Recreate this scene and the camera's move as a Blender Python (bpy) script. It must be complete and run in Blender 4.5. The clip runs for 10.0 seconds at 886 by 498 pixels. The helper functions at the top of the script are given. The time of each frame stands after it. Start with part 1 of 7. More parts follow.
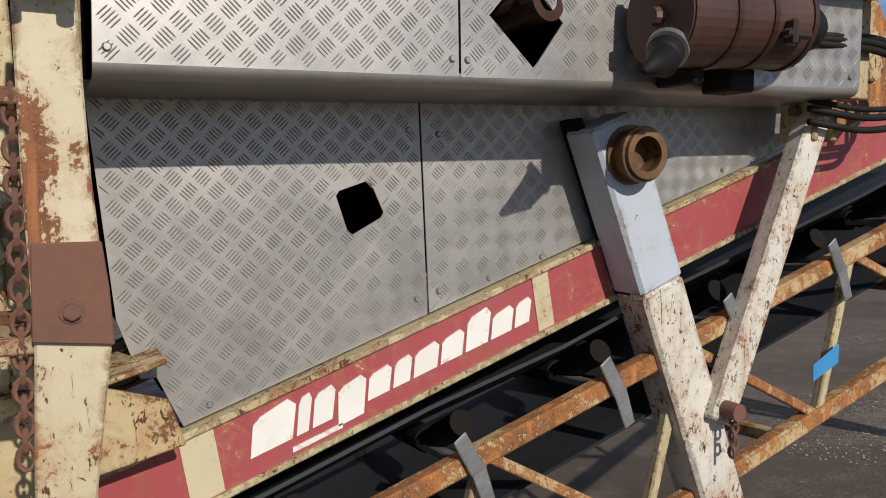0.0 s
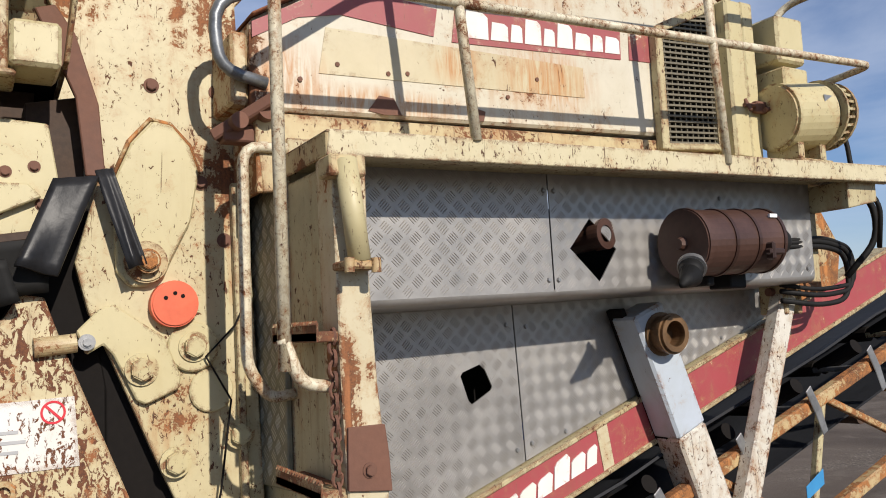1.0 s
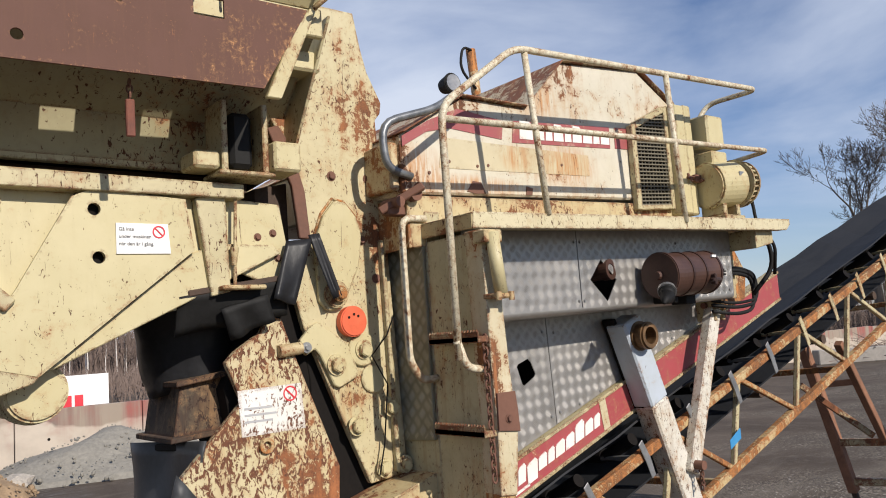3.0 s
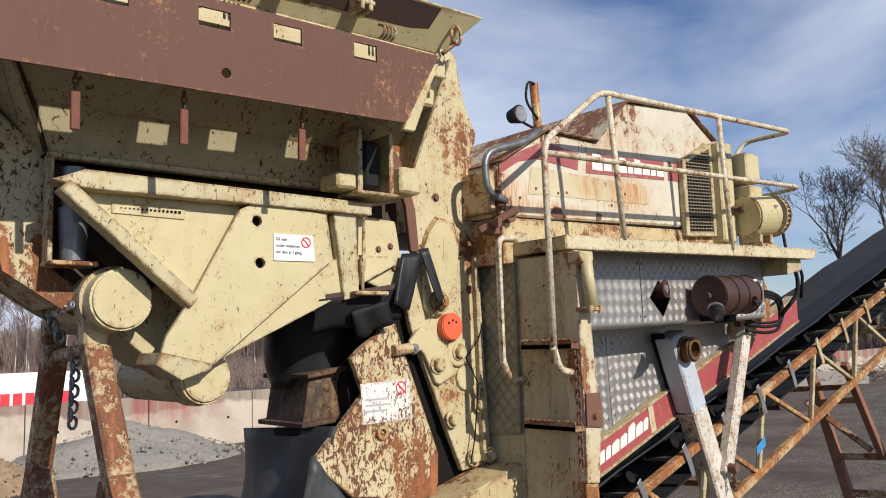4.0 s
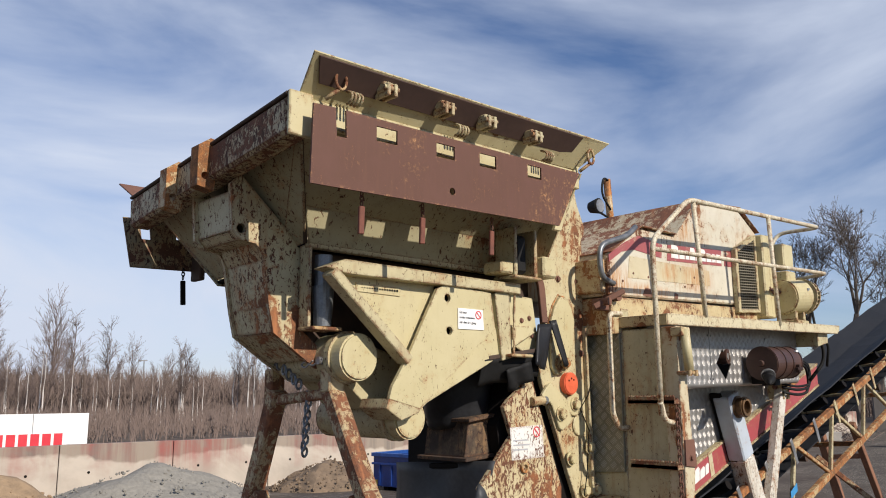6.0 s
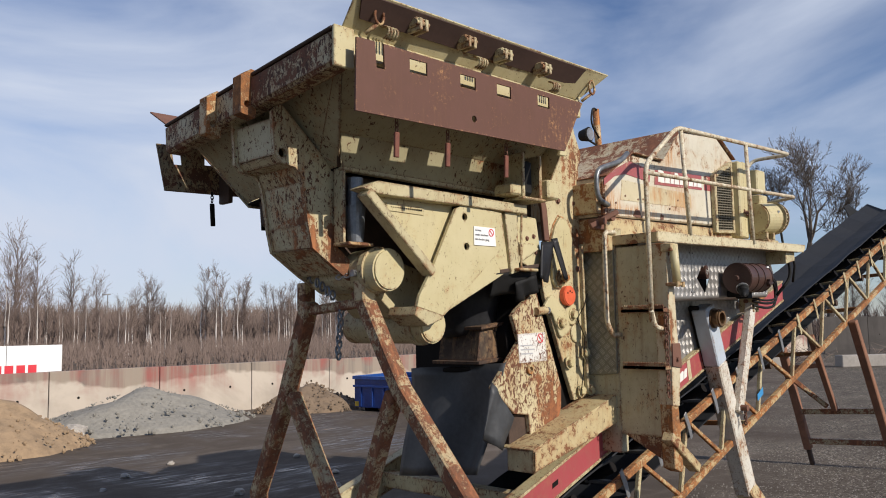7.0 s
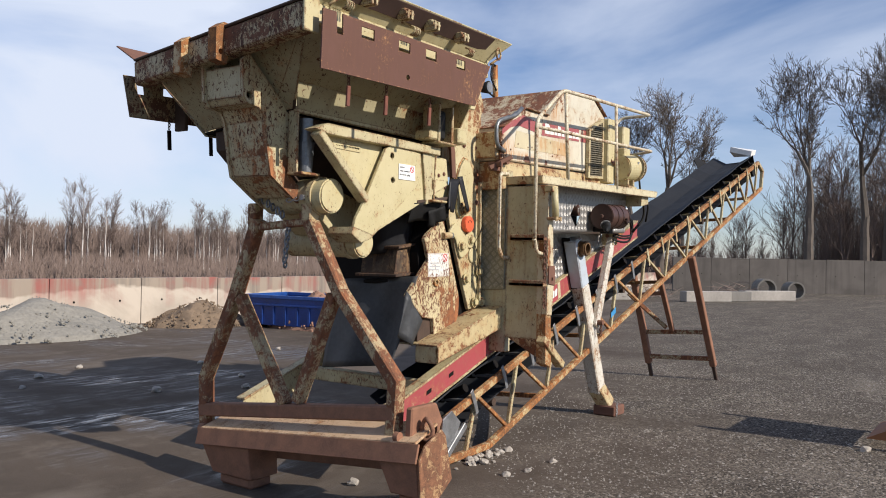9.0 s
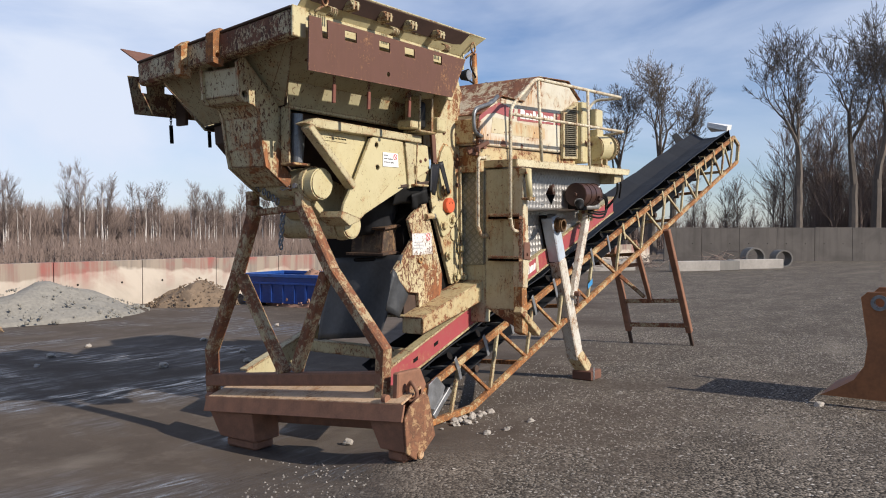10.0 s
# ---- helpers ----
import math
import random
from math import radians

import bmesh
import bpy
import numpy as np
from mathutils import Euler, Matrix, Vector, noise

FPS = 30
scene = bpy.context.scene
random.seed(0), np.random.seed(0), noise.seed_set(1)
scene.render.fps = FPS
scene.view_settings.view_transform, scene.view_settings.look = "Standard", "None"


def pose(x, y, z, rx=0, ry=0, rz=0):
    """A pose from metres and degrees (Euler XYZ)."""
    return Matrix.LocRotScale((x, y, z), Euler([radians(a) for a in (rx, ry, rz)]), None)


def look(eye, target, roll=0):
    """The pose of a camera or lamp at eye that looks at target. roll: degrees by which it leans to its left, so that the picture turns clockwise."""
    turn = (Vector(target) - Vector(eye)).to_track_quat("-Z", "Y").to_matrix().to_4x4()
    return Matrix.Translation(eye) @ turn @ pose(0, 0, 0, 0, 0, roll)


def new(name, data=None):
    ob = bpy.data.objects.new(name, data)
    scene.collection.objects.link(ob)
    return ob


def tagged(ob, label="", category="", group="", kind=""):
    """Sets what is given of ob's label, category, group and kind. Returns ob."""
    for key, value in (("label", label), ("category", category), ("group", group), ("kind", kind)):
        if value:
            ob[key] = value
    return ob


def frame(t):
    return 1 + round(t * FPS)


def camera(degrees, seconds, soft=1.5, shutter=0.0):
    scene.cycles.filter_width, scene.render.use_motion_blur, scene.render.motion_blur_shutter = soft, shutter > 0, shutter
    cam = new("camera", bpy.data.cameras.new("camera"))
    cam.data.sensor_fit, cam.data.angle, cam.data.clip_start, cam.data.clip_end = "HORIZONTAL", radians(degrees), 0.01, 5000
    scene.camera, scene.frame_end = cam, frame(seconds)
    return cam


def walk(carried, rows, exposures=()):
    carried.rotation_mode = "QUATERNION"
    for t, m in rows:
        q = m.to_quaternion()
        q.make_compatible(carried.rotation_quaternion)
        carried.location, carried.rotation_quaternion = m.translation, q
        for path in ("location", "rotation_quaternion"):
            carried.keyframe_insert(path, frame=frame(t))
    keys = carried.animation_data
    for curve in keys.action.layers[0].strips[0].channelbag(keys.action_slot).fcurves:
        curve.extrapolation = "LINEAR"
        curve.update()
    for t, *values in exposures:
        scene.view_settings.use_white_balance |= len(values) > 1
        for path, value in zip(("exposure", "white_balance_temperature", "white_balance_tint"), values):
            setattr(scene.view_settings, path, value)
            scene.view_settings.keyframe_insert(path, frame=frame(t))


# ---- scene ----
cam = camera(57.2, 10.0, soft=1.0)
METRES, EYE, TILT, LEAN, TURN = 8.0, 1.8, -4.6, 0.1, -27.0
ROWS = [
    (0.0, 0.0, 0.0, 0.0, 0.0, 0.0, -0.0),
    (0.5, -0.0435, -0.056, 0.0051, -2.46, 6.79, 1.31),
    (1.0, -0.0705, -0.1128, 0.0108, -3.23, 10.15, 2.77),
    (1.5, -0.1054, -0.1636, 0.0079, -6.66, 12.13, 2.3),
    (2.0, -0.1322, -0.2139, 0.0048, -8.96, 12.11, 3.42),
    (2.5, -0.1626, -0.2519, 0.0033, -11.26, 10.93, 4.45),
    (3.0, -0.2092, -0.2836, -0.0006, -11.18, 10.59, 4.69),
    (4.5, -0.3478, -0.3578, -0.0052, -14.94, 12.11, 1.51),
    (5.0, -0.3906, -0.3871, -0.0033, -15.77, 14.24, 1.27),
    (5.5, -0.4323, -0.416, -0.005, -15.46, 15.46, 1.26),
    (7.0, -0.533, -0.4839, -0.0332, -18.39, 9.86, 2.31),
    (7.5, -0.5572, -0.5013, -0.0408, -22.79, 7.59, 0.53),
    (8.0, -0.5887, -0.522, -0.049, -26.08, 5.88, -0.61),
    (8.5, -0.6129, -0.5639, -0.0527, -27.29, 5.08, 0.16),
    (9.0, -0.6371, -0.6107, -0.0541, -27.58, 4.63, 0.8),
    (9.5, -0.6546, -0.6527, -0.0551, -27.61, 3.6, 1.13),
    (10.0, -0.6605, -0.6903, -0.0547, -27.77, 2.84, 2.0),
]
walk(cam, [(t, pose(0, 0, EYE, TILT, LEAN, TURN) @ pose(METRES * x, METRES * y, METRES * z, 90 + pitch, roll, yaw)) for t, x, y, z, yaw, pitch, roll in ROWS],
     exposures=((0.0, -0.28), (0.5, 0.0), (1.5, -0.04), (3.0, 0.0), (4.5, 0.02), (5.5, 0.02), (7.0, -0.10), (8.0, 0.06), (10.0, 0.14)))


# ---- light ----
SUN_ELEV = 30.0
world = bpy.data.worlds.new("sky")
scene.world = world
world.use_nodes = True
wn, wl = world.node_tree.nodes, world.node_tree.links
wn.clear()
w_out = wn.new("ShaderNodeOutputWorld")
w_bg = wn.new("ShaderNodeBackground")
w_sky = wn.new("ShaderNodeTexSky")
w_sky.sky_type = "NISHITA"
w_sky.sun_disc = False
w_sky.sun_elevation = radians(SUN_ELEV)
w_sky.sun_rotation = radians(180)
w_sky.air_density, w_sky.dust_density, w_sky.ozone_density = 1.0, 0.3, 2.6
w_bg.inputs["Strength"].default_value = 0.084
w_co = wn.new("ShaderNodeTexCoord")
w_map = wn.new("ShaderNodeMapping")
w_map.inputs["Scale"].default_value = (1.2, 1.0, 3.4)
w_map.inputs["Rotation"].default_value = (0.25, 0.12, 0.4)
w_n1 = wn.new("ShaderNodeTexNoise")
w_n1.inputs["Scale"].default_value, w_n1.inputs["Detail"].default_value = 1.7, 7.0
w_n1.inputs["Roughness"].default_value, w_n1.inputs["Distortion"].default_value = 0.52, 0.5
w_rmp = wn.new("ShaderNodeValToRGB")
w_rmp.color_ramp.elements[0].position, w_rmp.color_ramp.elements[1].position = 0.34, 0.70
w_mix = wn.new("ShaderNodeMix")
w_mix.data_type = "RGBA"
w_mix.inputs["B"].default_value = (8.0, 8.8, 10.5, 1)
w_tint = wn.new("ShaderNodeMix")
w_tint.data_type, w_tint.blend_type = "RGBA", "MULTIPLY"
w_tint.inputs["Factor"].default_value = 1.0
w_tint.inputs["B"].default_value = (1.0, 1.06, 1.28, 1)
wl.new(w_co.outputs["Generated"], w_map.inputs["Vector"])
wl.new(w_map.outputs["Vector"], w_n1.inputs["Vector"])
w_sep = wn.new("ShaderNodeSeparateXYZ")
wl.new(w_co.outputs["Generated"], w_sep.inputs[0])
w_north = wn.new("ShaderNodeMath")
w_north.operation = "MULTIPLY_ADD"
w_north.inputs[1].default_value = 0.16
wl.new(w_sep.outputs[1], w_north.inputs[0])
w_cover = wn.new("ShaderNodeMath")
w_cover.operation = "ADD"
w_cover.inputs[1].default_value = -0.08
wl.new(w_n1.outputs["Fac"], w_north.inputs[2])
wl.new(w_north.outputs[0], w_cover.inputs[0])
wl.new(w_cover.outputs[0], w_rmp.inputs["Fac"])
wl.new(w_rmp.outputs["Color"], w_mix.inputs["Factor"])
wl.new(w_sky.outputs["Color"], w_tint.inputs["A"])
wl.new(w_tint.outputs["Result"], w_mix.inputs["A"])
wl.new(w_mix.outputs["Result"], w_bg.inputs["Color"])
wl.new(w_bg.outputs["Background"], w_out.inputs["Surface"])

sun = new("sun", bpy.data.lights.new("sun", "SUN"))
sun.data.energy, sun.data.angle, sun.data.color = 5.0, radians(0.6), (1.0, 0.925, 0.83)
sun.matrix_world = look((0.3, -10, 10 * math.tan(radians(SUN_ELEV))), (0, 0, 0))


# ---- materials ----
def nodes_of(name):
    m = bpy.data.materials.new(name)
    m.use_nodes = True
    return m, m.node_tree.nodes, m.node_tree.links, m.node_tree.nodes["Principled BSDF"]


def noise_node(n, l, vec, scale, detail=4.0, rough=0.55, dist=0.0):
    t = n.new("ShaderNodeTexNoise")
    t.inputs["Scale"].default_value, t.inputs["Detail"].default_value = scale, detail
    t.inputs["Roughness"].default_value, t.inputs["Distortion"].default_value = rough, dist
    l.new(vec, t.inputs["Vector"])
    return t.outputs["Fac"]


def ramp(n, l, fac, a, b, ca=(0, 0, 0, 1), cb=(1, 1, 1, 1)):
    r = n.new("ShaderNodeValToRGB")
    r.color_ramp.elements[0].position, r.color_ramp.elements[1].position = a, b
    r.color_ramp.elements[0].color, r.color_ramp.elements[1].color = ca, cb
    l.new(fac, r.inputs["Fac"])
    return r.outputs["Color"]


def mixc(n, l, fac, a, b, mode="MIX"):
    x = n.new("ShaderNodeMix")
    x.data_type, x.blend_type = "RGBA", mode
    for key, v in (("Factor", fac), ("A", a), ("B", b)):
        if isinstance(v, (int, float)):
            x.inputs[key].default_value = v
        elif isinstance(v, tuple):
            x.inputs[key].default_value = (*v, 1) if len(v) == 3 else v
        else:
            l.new(v, x.inputs[key])
    return x.outputs["Result"]


def math_node(n, l, op, a, b=0.0):
    x = n.new("ShaderNodeMath")
    x.operation = op
    for i, v in enumerate((a, b)):
        if isinstance(v, (int, float)):
            x.inputs[i].default_value = v
        else:
            l.new(v, x.inputs[i])
    return x.outputs[0]


def coords(n, l, scale=(1, 1, 1), shift=True):
    c = n.new("ShaderNodeTexCoord")
    m = n.new("ShaderNodeMapping")
    m.inputs["Scale"].default_value = scale
    l.new(c.outputs["Object"], m.inputs["Vector"])
    if shift:
        o = n.new("ShaderNodeObjectInfo")
        k = math_node(n, l, "MULTIPLY", o.outputs["Random"], 9.0)
        l.new(k, m.inputs["Location"])
    return m.outputs["Vector"]


def bump(n, l, bsdf, height, strength, dist=0.01):
    b = n.new("ShaderNodeBump")
    b.inputs["Strength"].default_value, b.inputs["Distance"].default_value = strength, dist
    l.new(height, b.inputs["Height"])
    l.new(b.outputs["Normal"], bsdf.inputs["Normal"])


def paint(name, base, rust=0.5, chip=0.5, dirt=0.3, rough=0.5, streak=0.3, scale=1.0,
          rust_a=(0.050, 0.024, 0.016), rust_b=(0.22, 0.085, 0.034), zones=(), runs=()):
    """Weathered paint on steel: ragged rust patches, clustered dark chips, stain runs, grime."""
    m, n, l, bs = nodes_of(name)
    v = coords(n, l, (scale, scale, scale))
    vs = coords(n, l, (7 * scale, 7 * scale, 0.7 * scale))
    vf = coords(n, l, (scale * 1.2, scale * 1.2, scale * 0.62))
    big = noise_node(n, l, v, 2.2, 6, 0.6, 0.4)
    mid = noise_node(n, l, v, 13, 9, 0.72, 0.5)
    fine = noise_node(n, l, vf, 40, 6, 0.66, 0.9)
    micro = noise_node(n, l, v, 120, 4, 0.7)
    run = noise_node(n, l, vs, 1.6, 6, 0.62, 0.2)
    scuff = noise_node(n, l, coords(n, l, (30 * scale, 30 * scale, 3.2 * scale)), 1.0, 5, 0.7, 1.2)
    c = mixc(n, l, ramp(n, l, big, 0.3, 0.75), base, tuple(x * k for x, k in zip(base, (0.84, 0.83, 0.76))))
    c = mixc(n, l, math_node(n, l, "MULTIPLY", ramp(n, l, mid, 0.45, 0.8), dirt), c, (0.22, 0.18, 0.11))
    grime = math_node(n, l, "MULTIPLY", ramp(n, l, run, 0.56, 0.78), min(1.0, dirt * 1.3))
    c = mixc(n, l, grime, c, (0.13, 0.105, 0.065))
    st = math_node(n, l, "MULTIPLY", ramp(n, l, run, 0.50, 0.68), math_node(n, l, "MULTIPLY", ramp(n, l, big, 0.40, 0.62), streak))
    c = mixc(n, l, st, c, (0.42, 0.21, 0.075))
    for rx, rz, rw, rh in runs:
        q = n.new("ShaderNodeSeparateXYZ")
        l.new(n.new("ShaderNodeNewGeometry").outputs["Position"], q.inputs[0])
        dx = math_node(n, l, "DIVIDE", math_node(n, l, "SUBTRACT", q.outputs[0], rx), rw)
        dz = math_node(n, l, "DIVIDE", math_node(n, l, "SUBTRACT", q.outputs[2], rz), rh)
        away = math_node(n, l, "SQRT", math_node(n, l, "ADD", math_node(n, l, "MULTIPLY", dx, dx), math_node(n, l, "MULTIPLY", dz, dz)))
        weep = math_node(n, l, "MULTIPLY", ramp(n, l, away, 0.35, 1.0, (1, 1, 1, 1), (0, 0, 0, 1)), ramp(n, l, scuff, 0.38, 0.62))
        c = mixc(n, l, math_node(n, l, "MULTIPLY", weep, 0.9), c, (0.44, 0.20, 0.06))
    corr = math_node(n, l, "ADD", math_node(n, l, "MULTIPLY", big, 0.40), math_node(n, l, "MULTIPLY", mid, 0.50))
    corr = math_node(n, l, "ADD", corr, math_node(n, l, "MULTIPLY", micro, 0.15))
    pos = n.new("ShaderNodeNewGeometry").outputs["Position"]
    for zx, zy, zz, zr, zk in zones:
        far = n.new("ShaderNodeVectorMath")
        far.operation = "DISTANCE"
        l.new(pos, far.inputs[0])
        far.inputs[1].default_value = (zx, zy, zz)
        near = math_node(n, l, "MULTIPLY", ramp(n, l, math_node(n, l, "DIVIDE", far.outputs["Value"], zr), 0.0, 1.0, (1, 1, 1, 1), (0, 0, 0, 1)), zk)
        corr = math_node(n, l, "ADD", corr, math_node(n, l, "MULTIPLY", near, ramp(n, l, run, 0.3, 0.75)))
    patch = ramp(n, l, corr, 0.612 - 0.12 * rust, 0.630 - 0.12 * rust)
    dots = math_node(n, l, "ADD", math_node(n, l, "MULTIPLY", fine, 0.72), math_node(n, l, "MULTIPLY", big, 0.20))
    dots = math_node(n, l, "ADD", dots, math_node(n, l, "MULTIPLY", micro, 0.10))
    specks = ramp(n, l, dots, 0.620 - 0.075 * chip, 0.630 - 0.075 * chip)
    scratch = math_node(n, l, "MULTIPLY", ramp(n, l, scuff, 0.665 - 0.06 * min(chip, 0.7), 0.685 - 0.06 * min(chip, 0.7)), ramp(n, l, big, 0.42, 0.52))
    specks = math_node(n, l, "MAXIMUM", specks, scratch)
    bv = n.new("ShaderNodeBevel")
    bv.samples = 3
    bv.inputs["Radius"].default_value = 0.024
    ge = n.new("ShaderNodeNewGeometry")
    dt = n.new("ShaderNodeVectorMath")
    dt.operation = "DOT_PRODUCT"
    l.new(bv.outputs["Normal"], dt.inputs[0])
    l.new(ge.outputs["Normal"], dt.inputs[1])
    near_edge = math_node(n, l, "SUBTRACT", 1.0, dt.outputs["Value"])
    worn = ramp(n, l, near_edge, 0.03, 0.09)
    stain = math_node(n, l, "MULTIPLY", ramp(n, l, near_edge, 0.004, 0.05), ramp(n, l, big, 0.56 - 0.14 * chip, 0.68 - 0.14 * chip))
    c = mixc(n, l, math_node(n, l, "MULTIPLY", stain, 0.5), c, (0.34, 0.16, 0.06))
    worn = math_node(n, l, "MULTIPLY", worn, ramp(n, l, mid, 0.51 - 0.10 * chip, 0.56 - 0.10 * chip))
    halo = ramp(n, l, corr, 0.545 - 0.12 * rust, 0.63 - 0.12 * rust)
    c = mixc(n, l, math_node(n, l, "MULTIPLY", halo, 0.45), c, (0.40, 0.205, 0.08))
    tone = math_node(n, l, "ADD", math_node(n, l, "MULTIPLY", mid, 0.6), math_node(n, l, "MULTIPLY", micro, 0.4))
    rc = mixc(n, l, ramp(n, l, tone, 0.40, 0.62), rust_a, rust_b)
    rc = mixc(n, l, ramp(n, l, run, 0.55, 0.75), rc, tuple(min(1, x * 1.5) for x in rust_b))
    dark = mixc(n, l, ramp(n, l, micro, 0.35, 0.7), rust_a, tuple((a + b) / 2 for a, b in zip(rust_a, rust_b)))
    c = mixc(n, l, specks, c, dark)
    hard = math_node(n, l, "MAXIMUM", patch, worn)
    c = mixc(n, l, hard, c, rc)
    mask = math_node(n, l, "MAXIMUM", hard, specks)
    l.new(c, bs.inputs["Base Color"])
    l.new(ramp(n, l, mask, 0, 1, (rough,) * 3 + (1,), (0.9, 0.9, 0.9, 1)), bs.inputs["Roughness"])
    h = math_node(n, l, "SUBTRACT", math_node(n, l, "MULTIPLY", mid, 0.25), math_node(n, l, "MULTIPLY", mask, 0.5))
    h = math_node(n, l, "ADD", h, math_node(n, l, "MULTIPLY", math_node(n, l, "MULTIPLY", micro, mask), 0.5))
    bump(n, l, bs, h, 0.4, 0.004)
    return m


def plain(name, base, rough=0.6, metal=0.0, var=0.35, scale=6.0, bumpy=0.2, stretch=(1, 1, 1), dark=None):
    m, n, l, bs = nodes_of(name)
    v = coords(n, l, stretch)
    a = noise_node(n, l, v, scale, 6, 0.6, 0.3)
    b = noise_node(n, l, v, scale * 9, 4, 0.6)
    dk = dark or tuple(x * (1 - var) for x in base)
    c = mixc(n, l, ramp(n, l, a, 0.32, 0.7), dk, base)
    c = mixc(n, l, math_node(n, l, "MULTIPLY", ramp(n, l, b, 0.4, 0.75), var * 0.6), c, tuple(min(1, x * 1.5) for x in base))
    l.new(c, bs.inputs["Base Color"])
    bs.inputs["Metallic"].default_value = metal
    if max(base) < 0.03:
        bs.inputs["Specular IOR Level"].default_value = 0.2
    l.new(ramp(n, l, a, 0.2, 0.8, (max(rough - 0.12, 0.05),) * 3 + (1,), (min(rough + 0.12, 1),) * 3 + (1,)), bs.inputs["Roughness"])
    if bumpy:
        bump(n, l, bs, math_node(n, l, "ADD", a, math_node(n, l, "MULTIPLY", b, 0.4)), bumpy, 0.006)
    return m


CREAM = (0.54, 0.47, 0.275)
M_CREAM = paint("cream_paint", CREAM, -0.2, 0.05, 0.07, streak=0.08, scale=1.3)
M_CREAM_RUSTY = paint("cream_paint_rusty", (0.51, 0.415, 0.235), 0.5, 0.55, 0.45, streak=0.9)
M_CREAM_WORN = paint("cream_paint_worn", (0.49, 0.425, 0.255), 0.0, 0.5, 0.32, streak=0.4, scale=1.2)
HOOD_RUNS = ((1.16, 2.95, 0.30, 0.17), (0.02, 2.83, 0.20, 0.18), (0.72, 2.96, 0.14, 0.10), (1.0, 3.34, 0.12, 0.16), (0.40, 2.78, 0.5, 0.07))
M_WHITE = paint("white_paint", (0.60, 0.555, 0.45), 0.0, 0.0, 0.15, streak=0.5, zones=((-0.1, 2.0, 2.85, 0.34, 0.34), (1.16, 2.0, 3.62, 0.30, 0.3), (0.3, 2.0, 3.28, 0.22, 0.28), (1.05, 2.0, 2.95, 0.2, 0.16)), runs=HOOD_RUNS)
M_BANDCREAM = paint("pale_yellow_paint", (0.56, 0.49, 0.33), -0.1, -0.2, 0.15, streak=0.5, runs=HOOD_RUNS)
M_RED = paint("faded_red_paint", (0.36, 0.065, 0.075), -0.15, -0.35, 0.25, streak=0.1, rust_b=(0.62, 0.5, 0.33))
M_HOODRED = paint("hood_red_paint", (0.34, 0.085, 0.09), -0.15, -0.3, 0.2, streak=0.1, rust_b=(0.7, 0.6, 0.45))
M_RUST = plain("rusty_brown_steel", (0.17, 0.078, 0.05), 0.8, 0, 0.3, 5, 0.25)
M_RUSTPAINT = paint("rusted_tube_paint", (0.43, 0.355, 0.21), 0.85, 1.1, 0.5, streak=0.9, rust_a=(0.065, 0.030, 0.020), rust_b=(0.25, 0.095, 0.04), scale=1.7)
M_RUSTORANGE = paint("orange_rust_paint", (0.50, 0.385, 0.205), 0.95, 0.8, 0.4, streak=0.6, rust_b=(0.42, 0.17, 0.05), scale=1.5)
M_PLATE = plain("aluminium_tread_plate", (0.40, 0.38, 0.355), 0.42, 0.6, 0.25, 4, 0.08)
M_PLATE_DULL = plain("grimy_tread_plate", (0.26, 0.24, 0.165), 0.6, 0.2, 0.4, 4, 0.1)
M_TREADWORN = plain("rubbed_tread_bars", (0.50, 0.47, 0.37), 0.5, 0.3, 0.3, 6, 0.1)
M_BLACK = plain("black_rubber", (0.016, 0.0155, 0.015), 0.68, 0, 0.4, 5, 0.2)
M_SKIRT = plain("dusty_rubber", (0.050, 0.052, 0.055), 0.55, 0, 0.6, 3, 0.25)
M_GLOSSRUBBER = plain("worn_glossy_rubber", (0.022, 0.022, 0.024), 0.38, 0, 0.5, 4, 0.3)
M_BELT = plain("belt_rubber", (0.022, 0.023, 0.026), 0.6, 0, 0.35, 2.5, 0.15, (1, 4, 1))
# near-black for dark parts; also stands in for shade in housings and holes
M_DARK = plain("dark_steel_and_shade", (0.010, 0.008, 0.007), 0.85, 0, 0.5, 5, 0.2)
M_FILTER = plain("brown_enamel", (0.085, 0.042, 0.03), 0.42, 0.1, 0.4, 6, 0.1)
M_GREYBLUE = paint("pale_blue_grey_paint", (0.47, 0.52, 0.59), -0.2, -0.3, 0.15, streak=0.05)
M_ORANGE = plain("orange_paint", (0.72, 0.13, 0.055), 0.5, 0, 0.25, 8, 0.1)
M_STEEL = plain("bare_grey_steel", (0.36, 0.36, 0.36), 0.45, 0.7, 0.4, 8, 0.15)
M_BRASS = plain("corroded_brass", (0.20, 0.115, 0.055), 0.55, 0.5, 0.45, 14, 0.25)
M_LABEL = plain("label_white", (0.80, 0.79, 0.76), 0.4, 0, 0.08, 4, 0)
M_INK = plain("label_ink", (0.05, 0.05, 0.055), 0.5, 0, 0.1, 4, 0)
M_SIGNRED = plain("sign_red", (0.62, 0.03, 0.045), 0.45, 0, 0.1, 3, 0)
M_TAG = plain("blue_plastic", (0.05, 0.26, 0.52), 0.4, 0, 0.2, 5, 0)
M_LETTER = paint("white_lettering", (0.78, 0.76, 0.72), -0.4, -0.5, 0.1, streak=0.05, rust_b=(0.45, 0.1, 0.09), rust_a=(0.4, 0.08, 0.08))
M_CONC = plain("weathered_concrete", (0.33, 0.30, 0.265), 0.85, 0, 0.35, 0.9, 0.3)
M_CONC_DK = plain("dark_concrete", (0.20, 0.185, 0.165), 0.85, 0, 0.4, 0.6, 0.3, (1, 1, 0.35))
